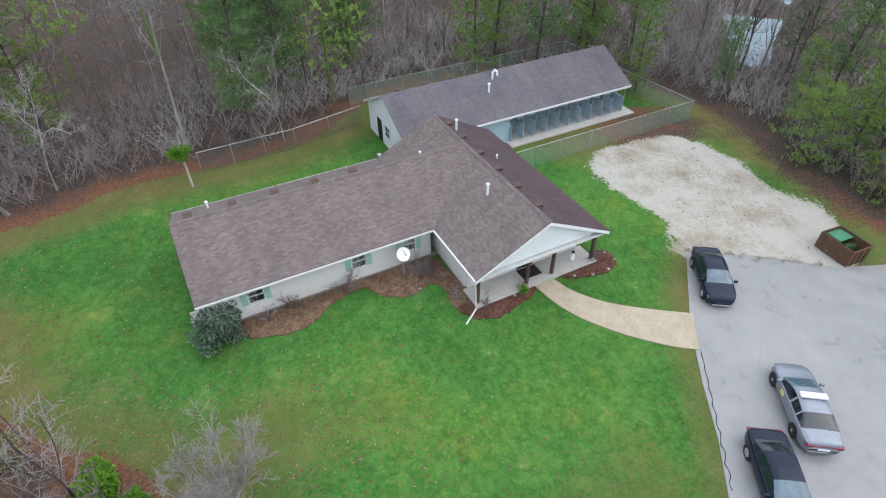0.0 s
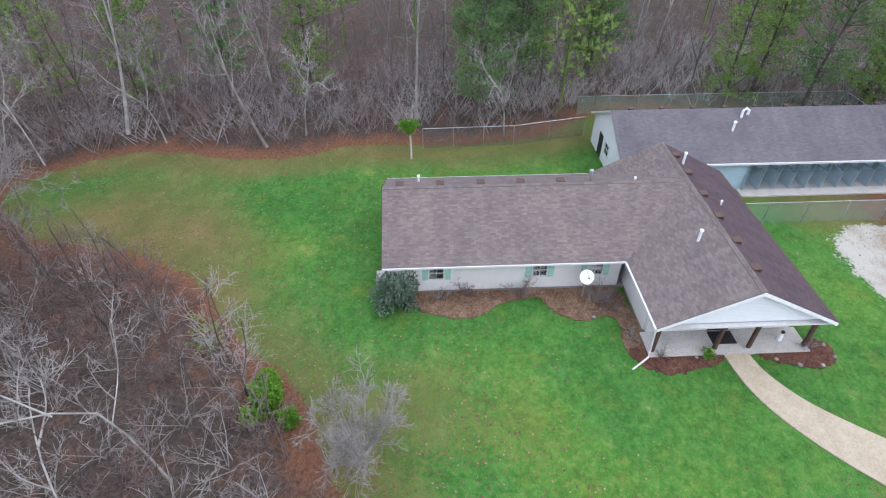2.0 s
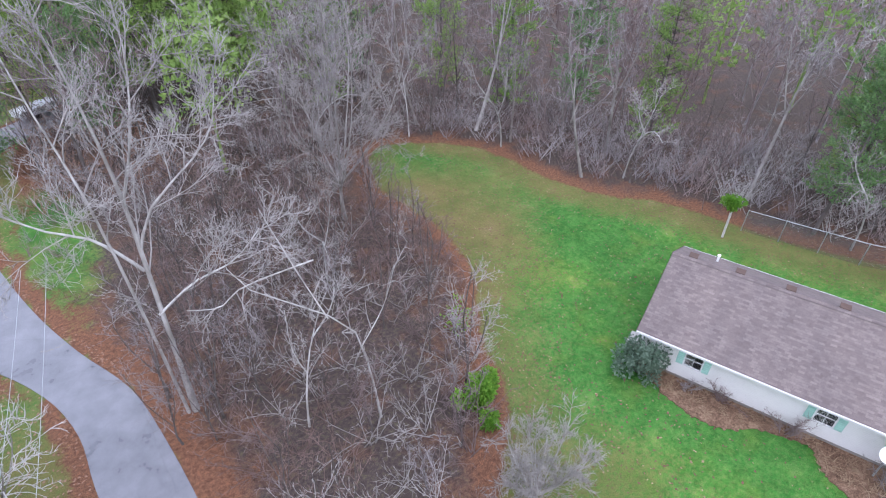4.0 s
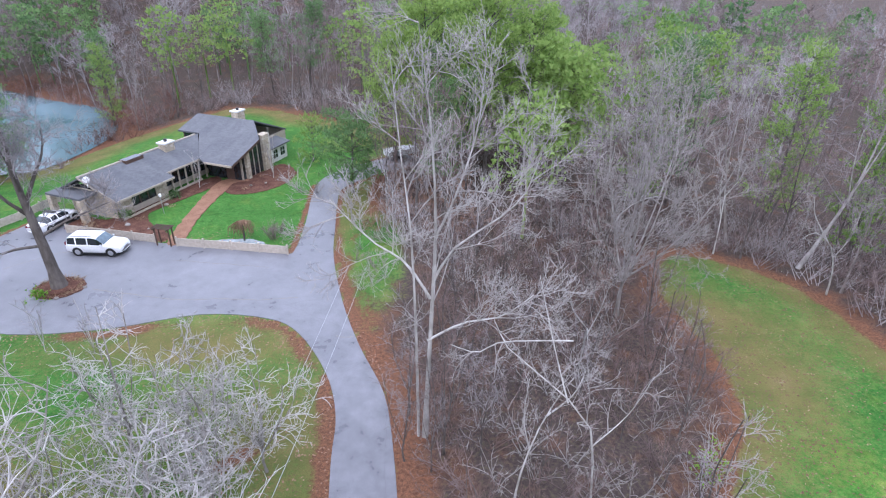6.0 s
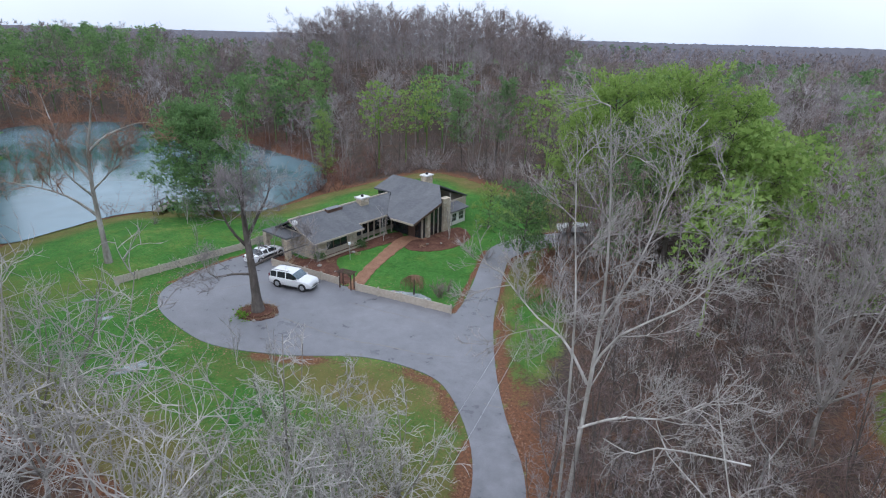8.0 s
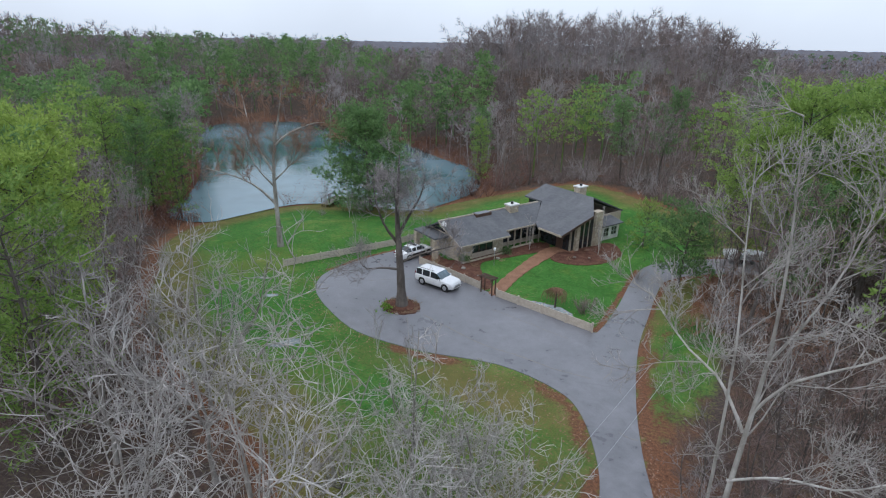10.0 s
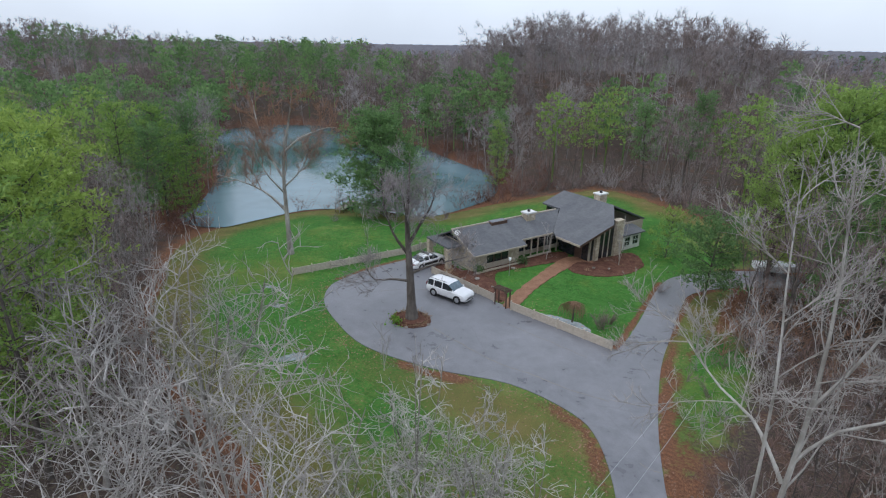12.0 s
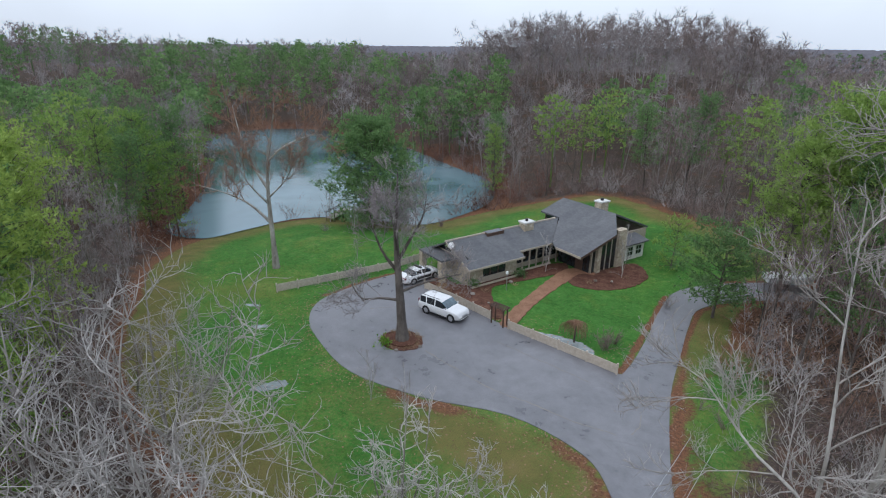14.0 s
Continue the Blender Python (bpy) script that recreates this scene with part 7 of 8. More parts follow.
SEDAN = dict(top=curve(((-0.5, 0.62), (-0.496, 0.84), (-0.48, 0.98), (-0.45, 1.03), (-0.37, 1.06), (-0.33, 1.09), (-0.27, 1.23), (-0.20, 1.36), (-0.13, 1.43), (-0.03, 1.46), (0.04, 1.45), (0.09, 1.40), (0.17, 1.22), (0.25, 1.02), (0.28, 0.985), (0.38, 0.92), (0.44, 0.84), (0.475, 0.74), (0.493, 0.62), (0.5, 0.5))),
             belt=curve(((-0.5, 0.55), (-0.49, 0.80), (-0.46, 0.93), (-0.3, 0.98), (0.0, 0.95), (0.25, 0.92), (0.38, 0.84), (0.45, 0.74), (0.485, 0.62), (0.5, 0.46))),
             wide=curve(((-0.5, 0.70), (-0.49, 0.82), (-0.46, 0.91), (-0.40, 0.96), (-0.28, 1.0), (0.2, 1.0), (0.33, 0.985), (0.42, 0.93), (0.465, 0.84), (0.49, 0.70), (0.5, 0.58))),
             glass=(0.25, 0.085, -0.20, -0.345), side=((-0.335, -0.20), (-0.185, -0.055), (-0.03, 0.215)), rest=1.0, narrow=0.69)
SUV = dict(top=curve(((-0.5, 0.75), (-0.497, 1.0), (-0.485, 1.18), (-0.455, 1.62), (-0.43, 1.74), (-0.38, 1.79), (-0.15, 1.82), (0.0, 1.81), (0.06, 1.76), (0.09, 1.69), (0.21, 1.19), (0.235, 1.15), (0.40, 1.09), (0.455, 1.03), (0.485, 0.90), (0.5, 0.62))),
           belt=curve(((-0.5, 0.70), (-0.49, 1.0), (-0.46, 1.10), (0.0, 1.09), (0.25, 1.06), (0.42, 1.0), (0.47, 0.88), (0.5, 0.56))),
           wide=curve(((-0.5, 0.82), (-0.485, 0.92), (-0.44, 0.97), (-0.3, 1.0), (0.3, 1.0), (0.42, 0.97), (0.47, 0.9), (0.495, 0.78), (0.5, 0.7))),
           glass=(0.21, 0.085, -0.44, -0.487), side=((-0.45, -0.30), (-0.28, -0.09), (-0.07, 0.18)), rest=1.0, narrow=0.80)


def car(m, label, paint, L=4.75, W=1.85, suv=False, lightbar="", wheel="alloy", category="car", badge=False, patches=False):
    """A parked car; local x points forward."""
    c = thing("parked_car", m, label, category)
    k = SUV if suv else SEDAN
    w, r = W / 2, 0.40 if suv else 0.34
    H = k["top"](-0.03)
    lo = 0.30 if suv else 0.21
    g0, g1, g2, g3 = k["glass"]
    xs = sorted(set(np.round(np.concatenate([np.linspace(-0.5, 0.5, 41), [-0.497, -0.49, 0.49, 0.497], [g0, g1, g2, g3], np.ravel(k["side"])]), 4).tolist()))

    def ring(x):
        zt, zb, hw = k["top"](x), k["belt"](x), w * k["wide"](x)
        up = min(max((zt - zb - 0.04) / (H - 0.97), 0.0), 1.0)
        tw = hw * (0.86 + (k["narrow"] - 0.86) * up)
        z0 = lo + 0.10 * max(0.0, (abs(x) - 0.4) / 0.1)
        zm = z0 + 0.55 * (zb - z0)
        half = [(hw * 0.86, z0), (hw * 0.965, z0 + 0.07), (hw * 0.99, z0 + 0.18), (hw, zm), (hw * 0.985, zb - 0.05), (hw * 0.955, zb), (hw * 0.93, zb + 0.02 * up), (tw + 0.02 * up, zt - 0.075 * up - 0.015), (tw * 0.94, zt - 0.018), (tw * 0.55, zt + 0.012), (0.0, zt + 0.022)]
        return [Vector((x * L, y, z)) for y, z in half]
    rings = {x: ring(x) for x in xs}
    n = 11
    groups = {"body": [], "windscreen": [], "rear_window": []}
    for sx in range(len(k["side"])):
        for sy in (1, -1):
            groups["side", sx, sy] = []
    for a, b in zip(xs[:-1], xs[1:]):
        mid = (a + b) / 2
        for i in range(n - 1):
            for sy in (1, -1):
                q = [rings[a][i], rings[b][i], rings[b][i + 1], rings[a][i + 1]]
                q = [Vector((p.x, p.y * sy, p.z)) for p in q]
                q = q if sy > 0 else q[::-1]
                to = "body"
                if i >= 7 and g1 < mid < g0:
                    to = "windscreen"
                elif i >= 7 and g3 < mid < g2:
                    to = "rear_window"
                elif i == 6:
                    for j, (s0, s1) in enumerate(k["side"]):
                        if s0 < mid < s1:
                            to = ("side", j, sy)
                groups[to].append(q)
    for e, flip in ((xs[0], 1), (xs[-1], 0)):
        half = rings[e]
        loop = half + [Vector((p.x, -p.y, p.z)) for p in half[-2::-1]]
        groups["body"].append(loop if flip == 0 else loop[::-1])
    for key, quads in groups.items():
        g = M()
        for q in quads:
            g.face(q)
        name = key if isinstance(key, str) else "side_window"
        me = g.mesh(name)
        bm = bmesh.new()
        bm.from_mesh(me)
        bmesh.ops.remove_doubles(bm, verts=bm.verts[:], dist=0.0005)
        bm.to_mesh(me)
        bm.free()
        me.shade_smooth()
        part(name, me, paint if key == "body" else "car_glass" if key == "windscreen" else "car_glass_dark", c)
    part("underside", M().box(-0.44 * L, 0.44 * L, -w * 0.8, w * 0.8, lo - 0.06, lo + 0.06), "black", c)
    for sy in (-1, 1):
        mx = (0.2 if not suv else 0.17) * L
        zb = k["belt"](0.2)
        part("mirror", M().box(mx - 0.07, mx + 0.07, sy * (w + 0.09) - 0.11, sy * (w + 0.09) + 0.11, zb + 0.02, zb + 0.17, 0.03), paint, c)
        zl = k["belt"](0.455)
        lamp = M().slab([(0.488 * L, sy * w * 0.42, zl - 0.10), (0.455 * L, sy * w * 0.86, zl - 0.06), (0.43 * L, sy * w * 0.90, zl + 0.015), (0.472 * L, sy * w * 0.45, zl + 0.0)][::sy], 0.05, (0, 1, 0))
        part("headlamp", lamp, "lamp_clear", c)
        zl = k["belt"](-0.49)
        part("tail_lamp", M().box(-0.503 * L, -0.465 * L, sy * w * 0.72 - 0.13, sy * w * 0.72 + 0.13, zl - 0.06 if not suv else 0.92, zl + 0.09 if not suv else 1.3, 0.02), "lamp_red", c)
        for j in (-0.19, -0.04) if not suv else (-0.285, -0.075):
            part("door_handle", M().box(j * L - 0.22, j * L - 0.06, sy * w * 0.985 - 0.02, sy * w * 0.985 + 0.02, k["belt"](0) - 0.13, k["belt"](0) - 0.09), paint, c)
        for fx in (-0.285, 0.31):
            x, y = fx * L, sy * (w - 0.10)
            arch = M().tube([(x, sy * (w - 0.25), r + 0.01), (x, sy * (w + 0.006), r + 0.01)], [r + 0.06, r + 0.06], 24)
            part("wheel_arch", arch, "black", c)
            t = M().tube([(x, y - 0.11, r), (x, y - 0.085, r), (x, y + 0.085, r), (x, y + 0.12 * sy, r)], [r * 0.93, r, r, r * 0.93], 24)
            wheel_ob = part("wheel", t, "rubber", c)
            part("rim", M().tube([(x, y + sy * 0.11, r), (x, y + sy * 0.128, r)], [r * 0.68, r * 0.6], 18), wheel, wheel_ob)
            part("hub", M().tube([(x, y + sy * 0.128, r), (x, y + sy * 0.14, r)], [r * 0.22, r * 0.16], 10), "alloy", wheel_ob)
    zg = 0.46 if not suv else 0.72
    part("grille", M().box(0.47 * L, 0.502 * L, -w * 0.38, w * 0.38, zg - 0.1, zg + 0.08, 0.02), "black" if not suv else "alloy", c)
    part("bumper_trim", M().box(0.46 * L, 0.501 * L, -w * 0.55, w * 0.55, lo + 0.03, lo + 0.10, 0.02), "alloy" if not suv else "black", c)
    part("number_plate", M().box(-0.506 * L, -0.495 * L, -0.26, 0.26, 0.55, 0.67), "white_metal", c)
    if not suv:
        part("tail_band", M().box(-0.502 * L, -0.48 * L, -w * 0.6, w * 0.6, 0.80, 0.86), "lamp_red", c)
    else:
        for sy in (-1, 1):
            part("roof_rail", M().tube([(-0.40 * L, sy * w * 0.70, H + 0.02), (0.0, sy * w * 0.70, H + 0.03)], [0.025, 0.025], 5), "black", c)
            part("running_board", M().box(-0.18 * L, 0.2 * L, sy * (w - 0.02) - 0.09, sy * (w - 0.02) + 0.09, 0.26, 0.33), "black", c)
    if lightbar:
        b = part("light_bar", M().box(-0.32, 0.0, -0.62, 0.62, H + 0.05, H + 0.17, 0.03), lightbar, c, "roof light bar")
        part("bracket", M().box(-0.24, -0.08, -0.5, 0.5, H + 0.0, H + 0.05), "black", b)
    if badge:
        for sy in (-1, 1):
            part("door_badge", M().box(0.06 * L, 0.06 * L + 0.36, sy * w - 0.004, sy * w + 0.006, 0.58, 0.84), plain("badge_yellow", (0.55, 0.5, 0.2), 0.5), c)
    if patches:
        for sy in (-1, 1):
            part("door_panel", M().box(-0.20 * L, 0.2 * L, sy * w - 0.004, sy * w + 0.006, 0.42, 0.72), "black", c, "dark door stripe")
    return c


car(pose(21.95, -23.55, 0.035, 0, 0, 163), "shiny black sedan parked on the asphalt lot", "paint_black", 4.75, 1.85)
car(pose(12.45, -22.95, 0.035, 0, 0, -18), "silver police sedan with white roof light bar", "paint_silver", 5.05, 1.9, lightbar="white_metal", wheel="black", badge=True)
car(pose(9.1, -19.25, 0.035, 0, 0, 163), "black sedan parked beside the lawn edge", "paint_black", 4.9, 1.88)
car(pose(-26.75, 43.5, 0.045, 0, 0, -6), "large white sport utility vehicle by the board fence", "paint_white", 5.0, 1.98, suv=True, category="truck")
car(pose(-33.6, 49.3, 0.045, 0, 0, 72), "white police sedan beside the stone house", "paint_white", 4.9, 1.88, lightbar="black", patches=True)

# ---- dumpster, poles, dishes and small things ----
d = thing("dumpster", pose(22.9, -33.6, 0, 0, 0, 12), "open rusty brown steel dumpster with green bags", "dumpster")
for n, b in (("side", (-1.2, -1.12, -0.9, 0.9)), ("side", (1.12, 1.2, -0.9, 0.9)), ("side", (-1.12, 1.12, -0.9, -0.82)), ("side", (-1.12, 1.12, 0.82, 0.9))):
    part(n, M().box(*b, 0.15, 1.3), "rust_metal", d)
part("floor", M().box(-1.2, 1.2, -0.9, 0.9, 0.05, 0.15), "rust_metal", d)
for y in (-0.5, 0, 0.5):
    part("rib", M().box(-1.26, -1.2, y - 0.05, y + 0.05, 0.15, 1.25), "rust_metal", d)
for x in (-0.6, 0.6):
    part("skid", M().box(x - 0.06, x + 0.06, -0.9, 0.9, -0.02, 0.05), "black", d)
tarp = plain("green_sheet", (0.06, 0.20, 0.11), 0.6)
part("bag", leafy_bush(5, 0.5, 0.9, 60, 0.4)[1].mesh("bag", "needles_dark"), None, d)
part("lid", M().box(0.1, 1.15, -0.85, 0.4, 1.02, 1.1), tarp, d, "green plastic sheet")

dish = thing("satellite_dish", pose(26.25, -4.35, 0), "white ground-mounted satellite dish on a pole", "satellite dish")
part("pole", M().tube([(0, 0, -0.1), (0, 0, 1.75)], [0.045, 0.045], 8), "metal", dish)
m = M()
axis = Vector((-0.75, -0.25, 0.62)).normalized()
a = axis.cross(Vector((0, 0, 1))).normalized()
b = axis.cross(a)
cen = Vector((-0.1, -0.03, 1.85))
rings = [[cen + (a * math.cos(w) + b * math.sin(w)) * rr + axis * rr * rr * 0.35 for w in [2 * math.pi * k / 18 for k in range(18)]] for rr in (0.02, 0.15, 0.28, 0.38, 0.45)]
for r0, r1 in zip(rings[:-1], rings[1:]):
    for k in range(18):
        m.face([r0[k], r0[(k + 1) % 18], r1[(k + 1) % 18], r1[k]])
part("reflector", m, "white_metal", dish, smooth=True)
part("feed_arm", M().tube([cen - b * 0.42, cen + axis * 0.55], [0.02, 0.02], 5), "metal", dish)
part("receiver", M().box(cen.x - 0.5, cen.x - 0.36, cen.y - 0.18, cen.y - 0.06, cen.z + 0.28, cen.z + 0.38), "metal", dish)

pole = thing("vine_pole", pose(39.4, 10.9, 0), "leaning pale pole topped by a green vine", "pole")
part("pole", M().tube([(0, 0, -0.2), (0.1, 0.05, 1.6), (0.15, 0.1, 3.1)], [0.09, 0.085, 0.08], 8), "slab", pole)
part("vine", leafy_bush(61, 0.62, 1.0, 1100, 0.16)[1].mesh("vine", "leaf_green"), None, pole).location = (0.15, 0.1, 2.5)

for k, (x, y, r, h, n, mat, lab) in enumerate(((22.7, 6.6, 1.35, 2.3, 3200, "leaf_blue", "large grey-green evergreen shrub at the house corner"), (14.2, 10.9, 1.0, 1.7, 4200, "leaf_green", "bright green shrub at the thicket's edge"),
                                               (13.6, 9.4, 0.6, 0.7, 700, "leaf_green", "small green shrub at the thicket's edge"), (23.4, -11.6, 0.35, 0.4, 120, "leaf_green", "small green plant by the porch"),
                                               (16.8, 15.6, 0.8, 2.2, 160, "leaf_green", "sparse green-leaved shrub in the thicket"), (-27.4, 50.6, 0.6, 1.1, 320, "needles_dark", "dark clipped shrub by the stone house"),
                                               (-24.3, 56.0, 0.7, 1.0, 320, "needles_dark", "dark clipped shrub by the stone house"), (-28.0, 36.0, 0.7, 0.6, 200, "leaf_green", "low yellowish plant on the tree island"))):
    st, cr = leafy_bush(300 + k, r, h, n, 0.15)
    t = thing("shrub", pose(x, y, 0), lab, "shrub")
    part("stem", st.mesh("stem", "bark_dark"), None, t)
    part("leaves", cr.mesh("leaves", mat), None, t)

TWIGGY = [brush_bush(90 + k, 1.7, 16, 9, 0.011, 0.9).mesh("twiggy", ("twig_brown", "twig")[k]) for k in range(2)]
for k, (x, y, s, lab) in enumerate(((24.6, 2.6, 0.95, "brown leafless shrub against the house wall"), (23.9, 4.2, 0.6, "brown leafless shrub against the house wall"), (25.3, -0.6, 1.0, "grey leafless shrub against the house wall"),
                                    (26.0, -5.2, 1.0, "tangled grey shrub in the corner of the house"), (25.7, -6.0, 0.8, "tangled grey shrub in the corner of the house"), (23.6, -7.4, 0.5, "red-brown shrub at the porch"),
                                    (22.6, -9.0, 0.5, "red-brown shrub at the porch"), (25.4, -16.9, 0.55, "red-brown shrub beside the porch post"), (-11.6, 45.4, 1.25, "thin grey shrub in the yard"),
                                    (-8.8, 57, 0.9, "thin bare shrub by the driveway"), (-11.2, 46.8, 0.8, "thin bare shrub in the yard"), (-58, 60, 0.8, "thin bare shrub on the lakeside lawn"), (-46.5, 74.5, 0.9, "thin bare shrub behind the stone house"))):
    solo("leafless_shrub", TWIGGY[k % 2], None, lab, "shrub", at=Matrix.LocRotScale((x, y, float(land(x, y))), Euler((0, 0, k)), (s, s, s)))
TUFT = [brush_bush(98 + k, 0.6, 16, 3, 0.009, 1.2).mesh("tuft", "tawny") for k in range(2)]
g = random.Random(12)
solo("ornamental_grass", TUFT[0], None, "dry tawny ornamental grass by the stone house", "grass tuft", at=pose(-30.0, 48.0, 0.05) @ Matrix.Scale(2.6, 4))
for k in range(22):
    f = k / 21
    q = g.uniform(0.35, 0.75)
    solo("dry_grass", TUFT[k % 2], None, "dry weeds between gravel and asphalt", "grass tuft", "lot edge weeds", at=Matrix.LocRotScale((22.0 + 3.0 * f + g.uniform(-0.25, 0.25), -31.6 + 7.8 * f, 0.02), Euler((0, 0, k)), (q, q, q * 0.6)))
for k in range(14):
    a = k * 0.449
    q = g.uniform(0.7, 1.2)
    solo("dry_grass", TUFT[k % 2], None, "yellowed plant on the tree island", "grass tuft", "island plants", at=Matrix.LocRotScale((-27.2 + 1.6 * math.cos(a), 37.2 + 1.4 * math.sin(a), 0.1), Euler((0, 0, a)), (q, q, q * 0.6)))
weeping = thing("weeping_tree", pose(-14.3, 45.2, 0), "small weeping tree with a dome of red-brown twigs", "tree")
rw = np.random.default_rng(77)
part("trunk", M().tube([(0, 0, -0.1), (0.04, 0, 0.9), (0, 0.03, 1.7)], [0.1, 0.08, 0.07], 7), "bark_dark", weeping)
droop = Cloud()
for k in range(90):
    a, r = rw.uniform(0, 6.283), rw.uniform(0.4, 1.45)
    p = np.array([[0, 0, 1.65], [0.45 * r * math.cos(a), 0.45 * r * math.sin(a), 2.15 - 0.15 * r], [0.9 * r * math.cos(a), 0.9 * r * math.sin(a), 2.0 - 0.3 * r], [r * math.cos(a), r * math.sin(a), 1.35 - 0.35 * r + rw.uniform(-0.2, 0.2)]])
    droop.limb(p, np.array([0.025, 0.018, 0.014, 0.008]), 3)
    d = rw.normal(size=(7, 3)) * 0.2
    f = rw.uniform(0.2, 1, (7, 1))
    base = p[1] * (1 - f) + p[3] * f + np.array([0, 0, 0.18]) * (1 - np.abs(2 * f - 1))
    droop.cones(base, base + d - np.array([0, 0, 0.25]), np.full(7, 0.012))
part("crown", droop.mesh("crown", "twig_rust"), None, weeping)
for x, y in ((23.0, 4.9), (23.3, 3.6), (23.1, 2.7), (23.9, 2.2), (24.3, 1.4), (24.9, 0.6), (23.6, 5.8), (25.6, -0.4), (25.9, -1.6), (25.2, -2.6), (25.9, -3.4), (24.9, -3.7), (25.2, -4.9), (26.6, -5.9), (24.4, 3.6), (24.9, 2.4), (25.4, 1.0), (24.0, 5.2), (-30.3, 49.2), (-27.2, 47.6), (-24.6, 46.6), (-25.8, 50.4), (-23.9, 53.6), (-16.2, 62.6), (-14.2, 62.0), (-17.2, 58.4)):
    k = g.uniform(0.7, 1.5)
    solo("dry_grass", TUFT[g.randrange(2)], None, "tuft of dry tawny grass in a bed", "grass tuft", "dry grass tufts", at=Matrix.LocRotScale((x, y, 0.05), Euler((0, 0, g.uniform(0, 6))), (k, k, k * 0.8)))
round_tree = tree_proto("round_tree", *leafless(171, forked(1171, 4.8, 0.09, 0.9, 11, 0.40), [dict(per=8, length=1.6, m=4, angle=0.8, lift=0.04, bend=0.25, lo=0.2, rmin=0.021), dict(per=7, length=0.95, m=3, angle=0.75, lift=0.06, bend=0.25, lo=0.15, rmin=0.016), dict(per=5, length=0.55, m=2, angle=0.7, lift=0.1, bend=0.25, lo=0.2, rmin=0.013)]), "bark_grey", "twig_pale")
plant("ornamental_tree", round_tree, 12.3, 4.8, 0.0, 1.0, "small round-crowned leafless tree standing on the lawn")
solo("leafless_shrub", brush_bush(96, 2.2, 24, 9, 0.007, 1.2).mesh("round_bush", "twig"), None, "pale leafless shrub on the lawn", "shrub", at=pose(8.6, -1.6, 0))

dock = thing("boat_dock", pose(-63.4, 67.2, -2.75, 0, 0, 106), "small dark timber dock with rails at the shore", "dock")
for k in range(12):
    part("plank", M().box(-0.5 + k * 0.5, -0.03 + k * 0.5, -0.8, 0.8, 0.25, 0.31), "found", dock)
for x in (-0.3, 2.5, 5.3):
    for y in (-0.75, 0.75):
        part("post", M().tube([(x, y, -1.8), (x, y, 1.25)], [0.07, 0.06], 6), "brown_trim", dock)
for y in (-0.75, 0.75):
    part("rail", M().box(-0.4, 5.5, y - 0.04, y + 0.04, 1.1, 1.2), "brown_trim", dock)

lamp = thing("yard_lamp", pose(-24.1, 51.9, 0), "slim pale lamp post on the small lawn", "lamp post")
part("post", M().tube([(0, 0, -0.1), (0, 0, 1.9)], [0.04, 0.035], 8), "metal", lamp)
part("lantern", M().box(-0.12, 0.12, -0.12, 0.12, 1.9, 2.2, 0.03), "white_metal", lamp)
barrel = solo("barrel", M().tube([(0, 0, 0), (0, 0, 0.05), (0, 0, 0.45), (0, 0, 0.85), (0, 0, 0.9)], [0.27, 0.3, 0.31, 0.3, 0.27], 14), "black", "dark plastic barrel by the kennel slab", "barrel", at=pose(41.6, -14.6, 0.0))
boat = thing("covered_boat", pose(1.3, 69.6, 0.05, 0, 0, 25), "white covered boat on a trailer in the trees", "boat")
hull = loft([[(x, -w, 0.55), (x, w, 0.55), (x, w * 1.15, z), (x, 0, z + 0.25), (x, -w * 1.15, z)] for x, w, z in ((-2.4, 0.85, 1.2), (0, 0.95, 1.3), (1.6, 0.7, 1.35), (2.6, 0.12, 1.4))])
part("hull", hull, "paint_white", boat)
for y in (-0.8, 0.8):
    part("wheel", M().tube([(-0.6, y - 0.1, 0.32), (-0.6, y + 0.1, 0.32)], [0.32, 0.32], 14), "rubber", boat)
part("trailer_frame", M().box(-2.3, 3.4, -0.06, 0.06, 0.4, 0.5), "metal", boat)
part("trailer_frame", M().box(-0.7, -0.5, -0.8, 0.8, 0.3, 0.55), "metal", boat)

for dx in (0.0, 1.2):
    c = bpy.data.curves.new("cable", "CURVE")
    c.dimensions, c.bevel_depth, c.bevel_resolution = "3D", 0.012, 1
    sp = c.splines.new("POLY")
    pts = [(-8.4 + dx + 5.4 * k / 16, -6 + 35 * k / 16, 8.6 - 0.8 * (1 - (k / 8 - 1) ** 2) - 2.6 * k / 16) for k in range(17)]
    sp.points.add(len(pts) - 1)
    for q, p in zip(sp.points, pts):
        q.co = (*p, 1)
    c.materials.append(MAT["metal"])
    tagged(new("overhead_cable", c), "thin pale overhead cable above the grass", "cable", "overhead cables")

orn = thing("porch_ornament", pose(25.55, -15.6, 0.14), "small black and white ornament on the porch", "ornament")
part("base", M().tube([(0, 0, 0), (0, 0, 0.35), (0, 0, 0.5)], [0.16, 0.12, 0.05], 10), "white_metal", orn)
part("top", M().tube([(0, 0, 0.5), (0, 0, 0.62), (0, 0, 0.72)], [0.06, 0.12, 0.04], 10), "black", orn)

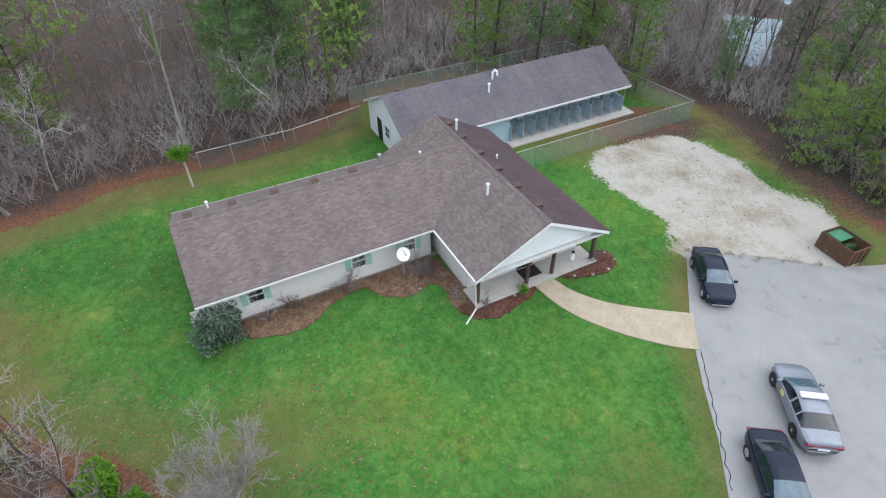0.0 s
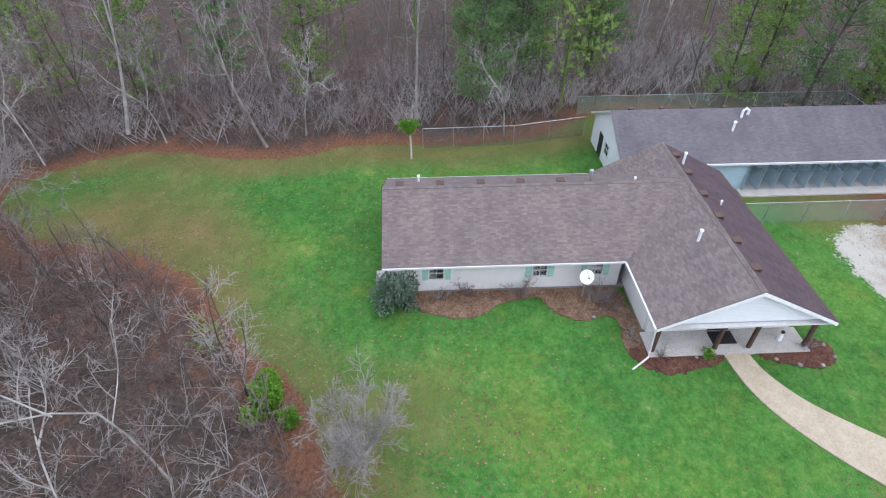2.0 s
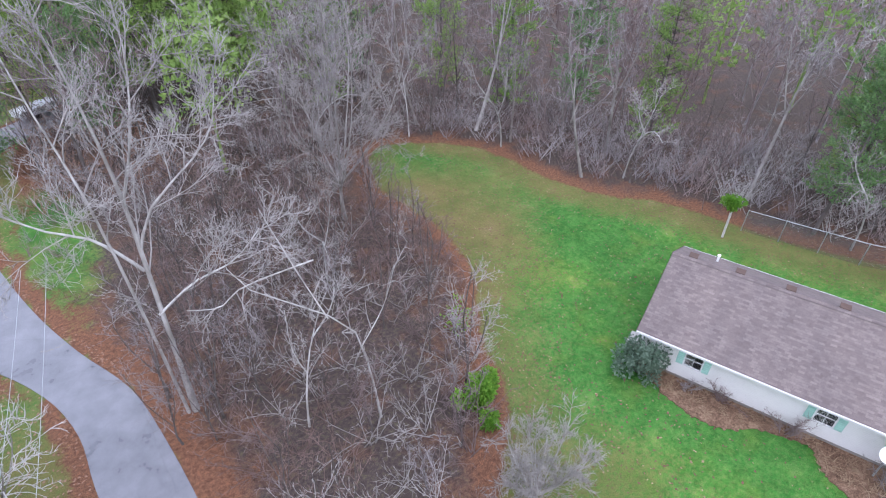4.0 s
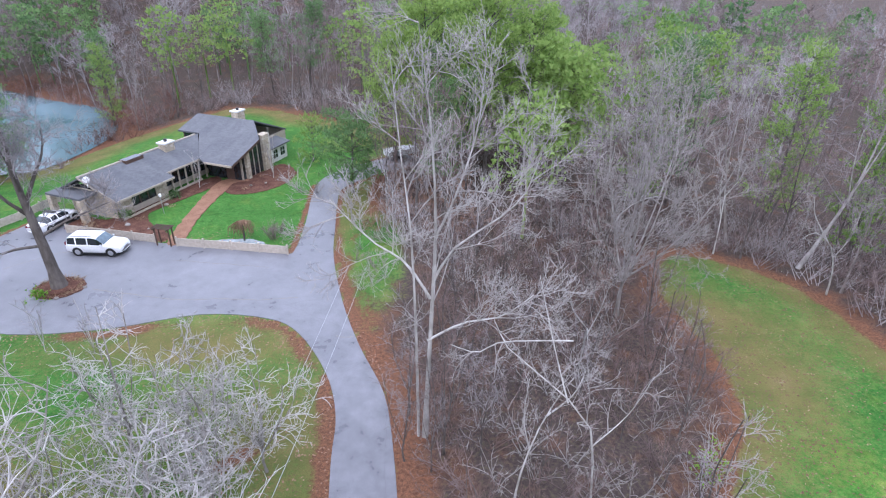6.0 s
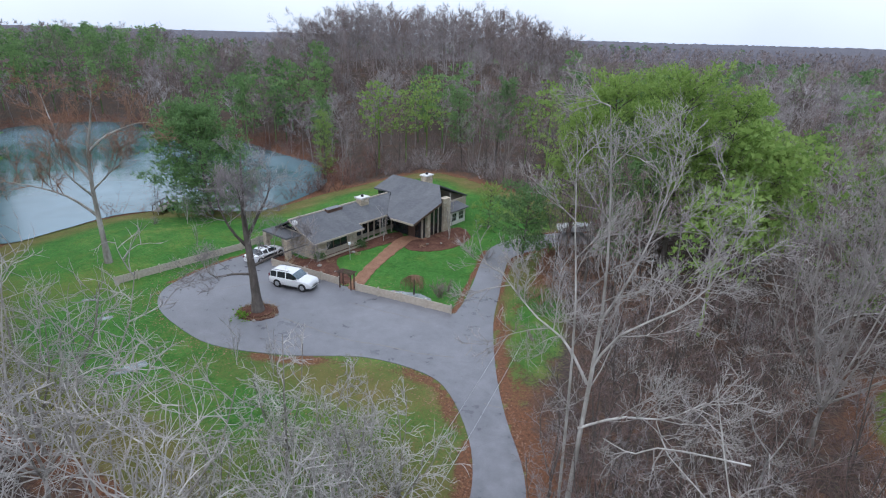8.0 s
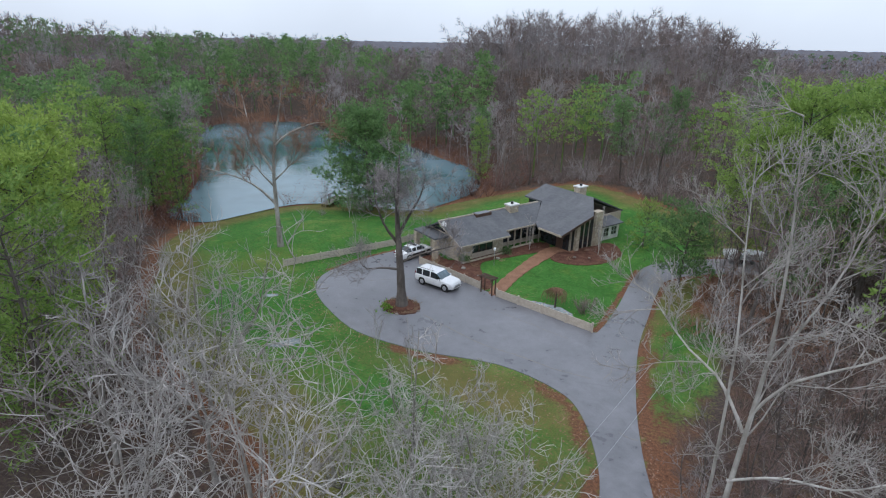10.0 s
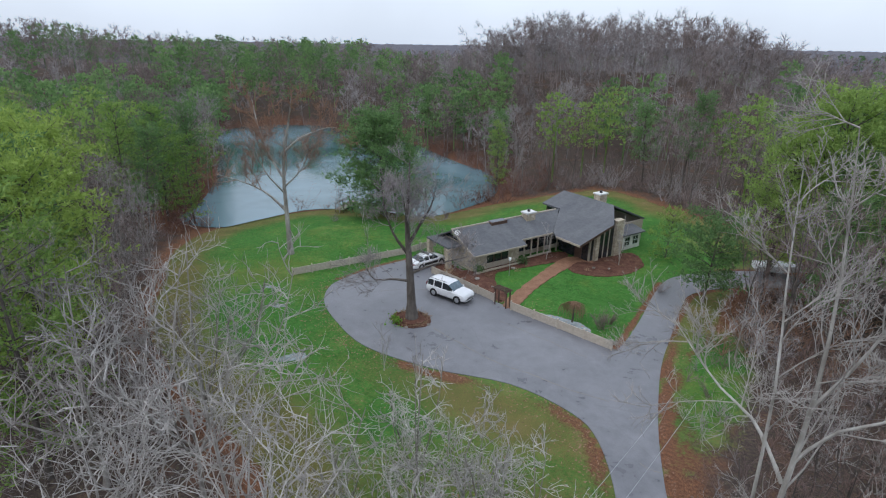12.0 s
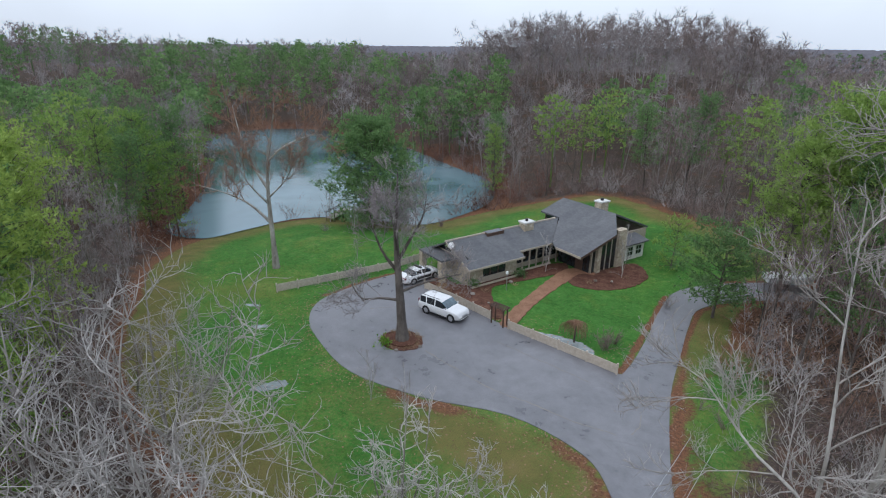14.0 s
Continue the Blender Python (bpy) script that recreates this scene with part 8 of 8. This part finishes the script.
for k, (dx, y0, y1, w) in enumerate(((0.3, -21.0, -17.0, 0.022),)):
    pts = []
    for i in range(26):
        t = i / 25
        x = 16.9 - 7.6 * t
        y = -19.75 + 2.8 * t - dx + 0.07 * math.sin(i * 1.9 + k) + 0.05 * math.sin(i * 4.3)
        pts.append((x, y))
    ww = [w * (0.5 + abs(math.sin(i * 1.3 + k))) for i in range(26)]
    out = [(x, y - q) for (x, y), q in zip(pts, ww)] + [(x, y + q) for (x, y), q in list(zip(pts, ww))[::-1]]
    flat_sheet("pavement_crack", out, 0.041, "rubber", "long dark crack along the lot's edge", "", "crack")


# ---- cracks of the driveway ----
def crack(line, width, label, seed):
    g = random.Random(seed)
    c = [(x + g.uniform(-0.06, 0.06), y + g.uniform(-0.06, 0.06)) for x, y in smooth_line(line, 7, False)]
    lo, hi = [], []
    for i, (x, y) in enumerate(c):
        (ax, ay), (bx, by) = c[max(i - 1, 0)], c[min(i + 1, len(c) - 1)]
        n = math.hypot(bx - ax, by - ay) + 1e-6
        q = width * g.uniform(0.3, 1.0)
        lo.append((x + (by - ay) / n * q, y - (bx - ax) / n * q))
        hi.append((x - (by - ay) / n * q, y + (bx - ax) / n * q))
    flat_sheet("pavement_crack", lo + hi[::-1], 0.051, "found", label, "", "crack")


crack([(-24.5, 36.9), (-21.3, 36.0), (-17.2, 35.0), (-13.9, 34.9), (-10.8, 34.6), (-7.7, 34.8)], 0.05, "dark crack across the driveway loop", 1)
crack([(-6.9, 38.2), (-6.6, 36.6), (-6.8, 35.4)], 0.035, "short dark crack in the driveway", 2)
crack([(-4.2, 29.5), (-3.6, 29.3), (-3.0, 29.4)], 0.04, "short dark crack in the driveway", 3)
crack([(-20.0, 41.6), (-15.0, 40.6), (-11.0, 39.8)], 0.03, "dark crack across the driveway loop", 4)
crack([(-33.5, 40.5), (-31.0, 42.8), (-28.5, 44.0)], 0.03, "dark crack across the driveway loop", 5)


# ---- fallen leaves ----
def fallen_leaves(n, xr, yr, seed, size, mat, label, keep):
    """Curled dead leaves lying singly and in drifts."""
    g = np.random.default_rng(seed)
    x, y = g.uniform(*xr, n), g.uniform(*yr, n)
    ok = keep(x, y) > g.uniform(0, 1, n)
    x, y = x[ok], y[ok]
    c = np.stack([x, y, land(x, y) + 0.03], 1)
    w = g.uniform(0, 6.28, len(x))
    a = np.stack([np.cos(w), np.sin(w), g.uniform(-0.2, 0.5, len(x))], 1) * (size * g.uniform(0.5, 1.3, len(x)))[:, None]
    b = np.stack([-np.sin(w), np.cos(w), g.uniform(-0.2, 0.5, len(x))], 1) * (size * g.uniform(0.3, 0.8, len(x)))[:, None]
    v = np.stack([c - a, c + b, c + a, c - b], 1)
    v[:, :, 2] = np.maximum(v[:, :, 2], c[:, None, 2] - 0.01)
    k = np.arange(len(x))[:, None, None] * 4
    me = triangles("fallen_leaves", v.reshape(-1, 3), (k + np.array([[0, 1, 2], [0, 2, 3]])).reshape(-1, 3), mat)
    return tagged(new("fallen_leaves", me), label, "leaves", kind="stuff")


def leafy_lawn(x, y):
    d = signed_distance(x, y, LAWN_A)
    lot = signed_distance(x, y, LOT)
    return (d > 0.2) * (lot < -0.3) * (0.10 + 0.75 * np.exp(-d / 3.5) + 0.5 * bell(x, y, 22, 18, 9, 11) + 0.35 * bell(x, y, 14, 4, 6, 6)) * (0.55 + 0.45 * wave(x, y, 2.3, 0.6))


def leafy_loop(x, y):
    d = signed_distance(x, y, LAWN_B)
    r = signed_distance(x, y, DRIVE)
    return (d > 0) * (r < -0.1) * (0.06 + 0.85 * np.exp(r / 1.1) + 0.4 * bell(x, y, -9, 18.6, 4, 3))


fallen_leaves(42000, (4, 46), (-32, 41), 71, 0.085, "shrub_red", "brown dead leaves strewn over the lawn", leafy_lawn)
fallen_leaves(9000, (12, 42), (-10, 40), 72, 0.075, "tawny", "pale dead leaves strewn over the lawn", leafy_lawn)
fallen_leaves(30000, (-42, 0), (6, 48), 73, 0.095, "twig_rust", "rusty dead leaves beside the loop", leafy_loop)
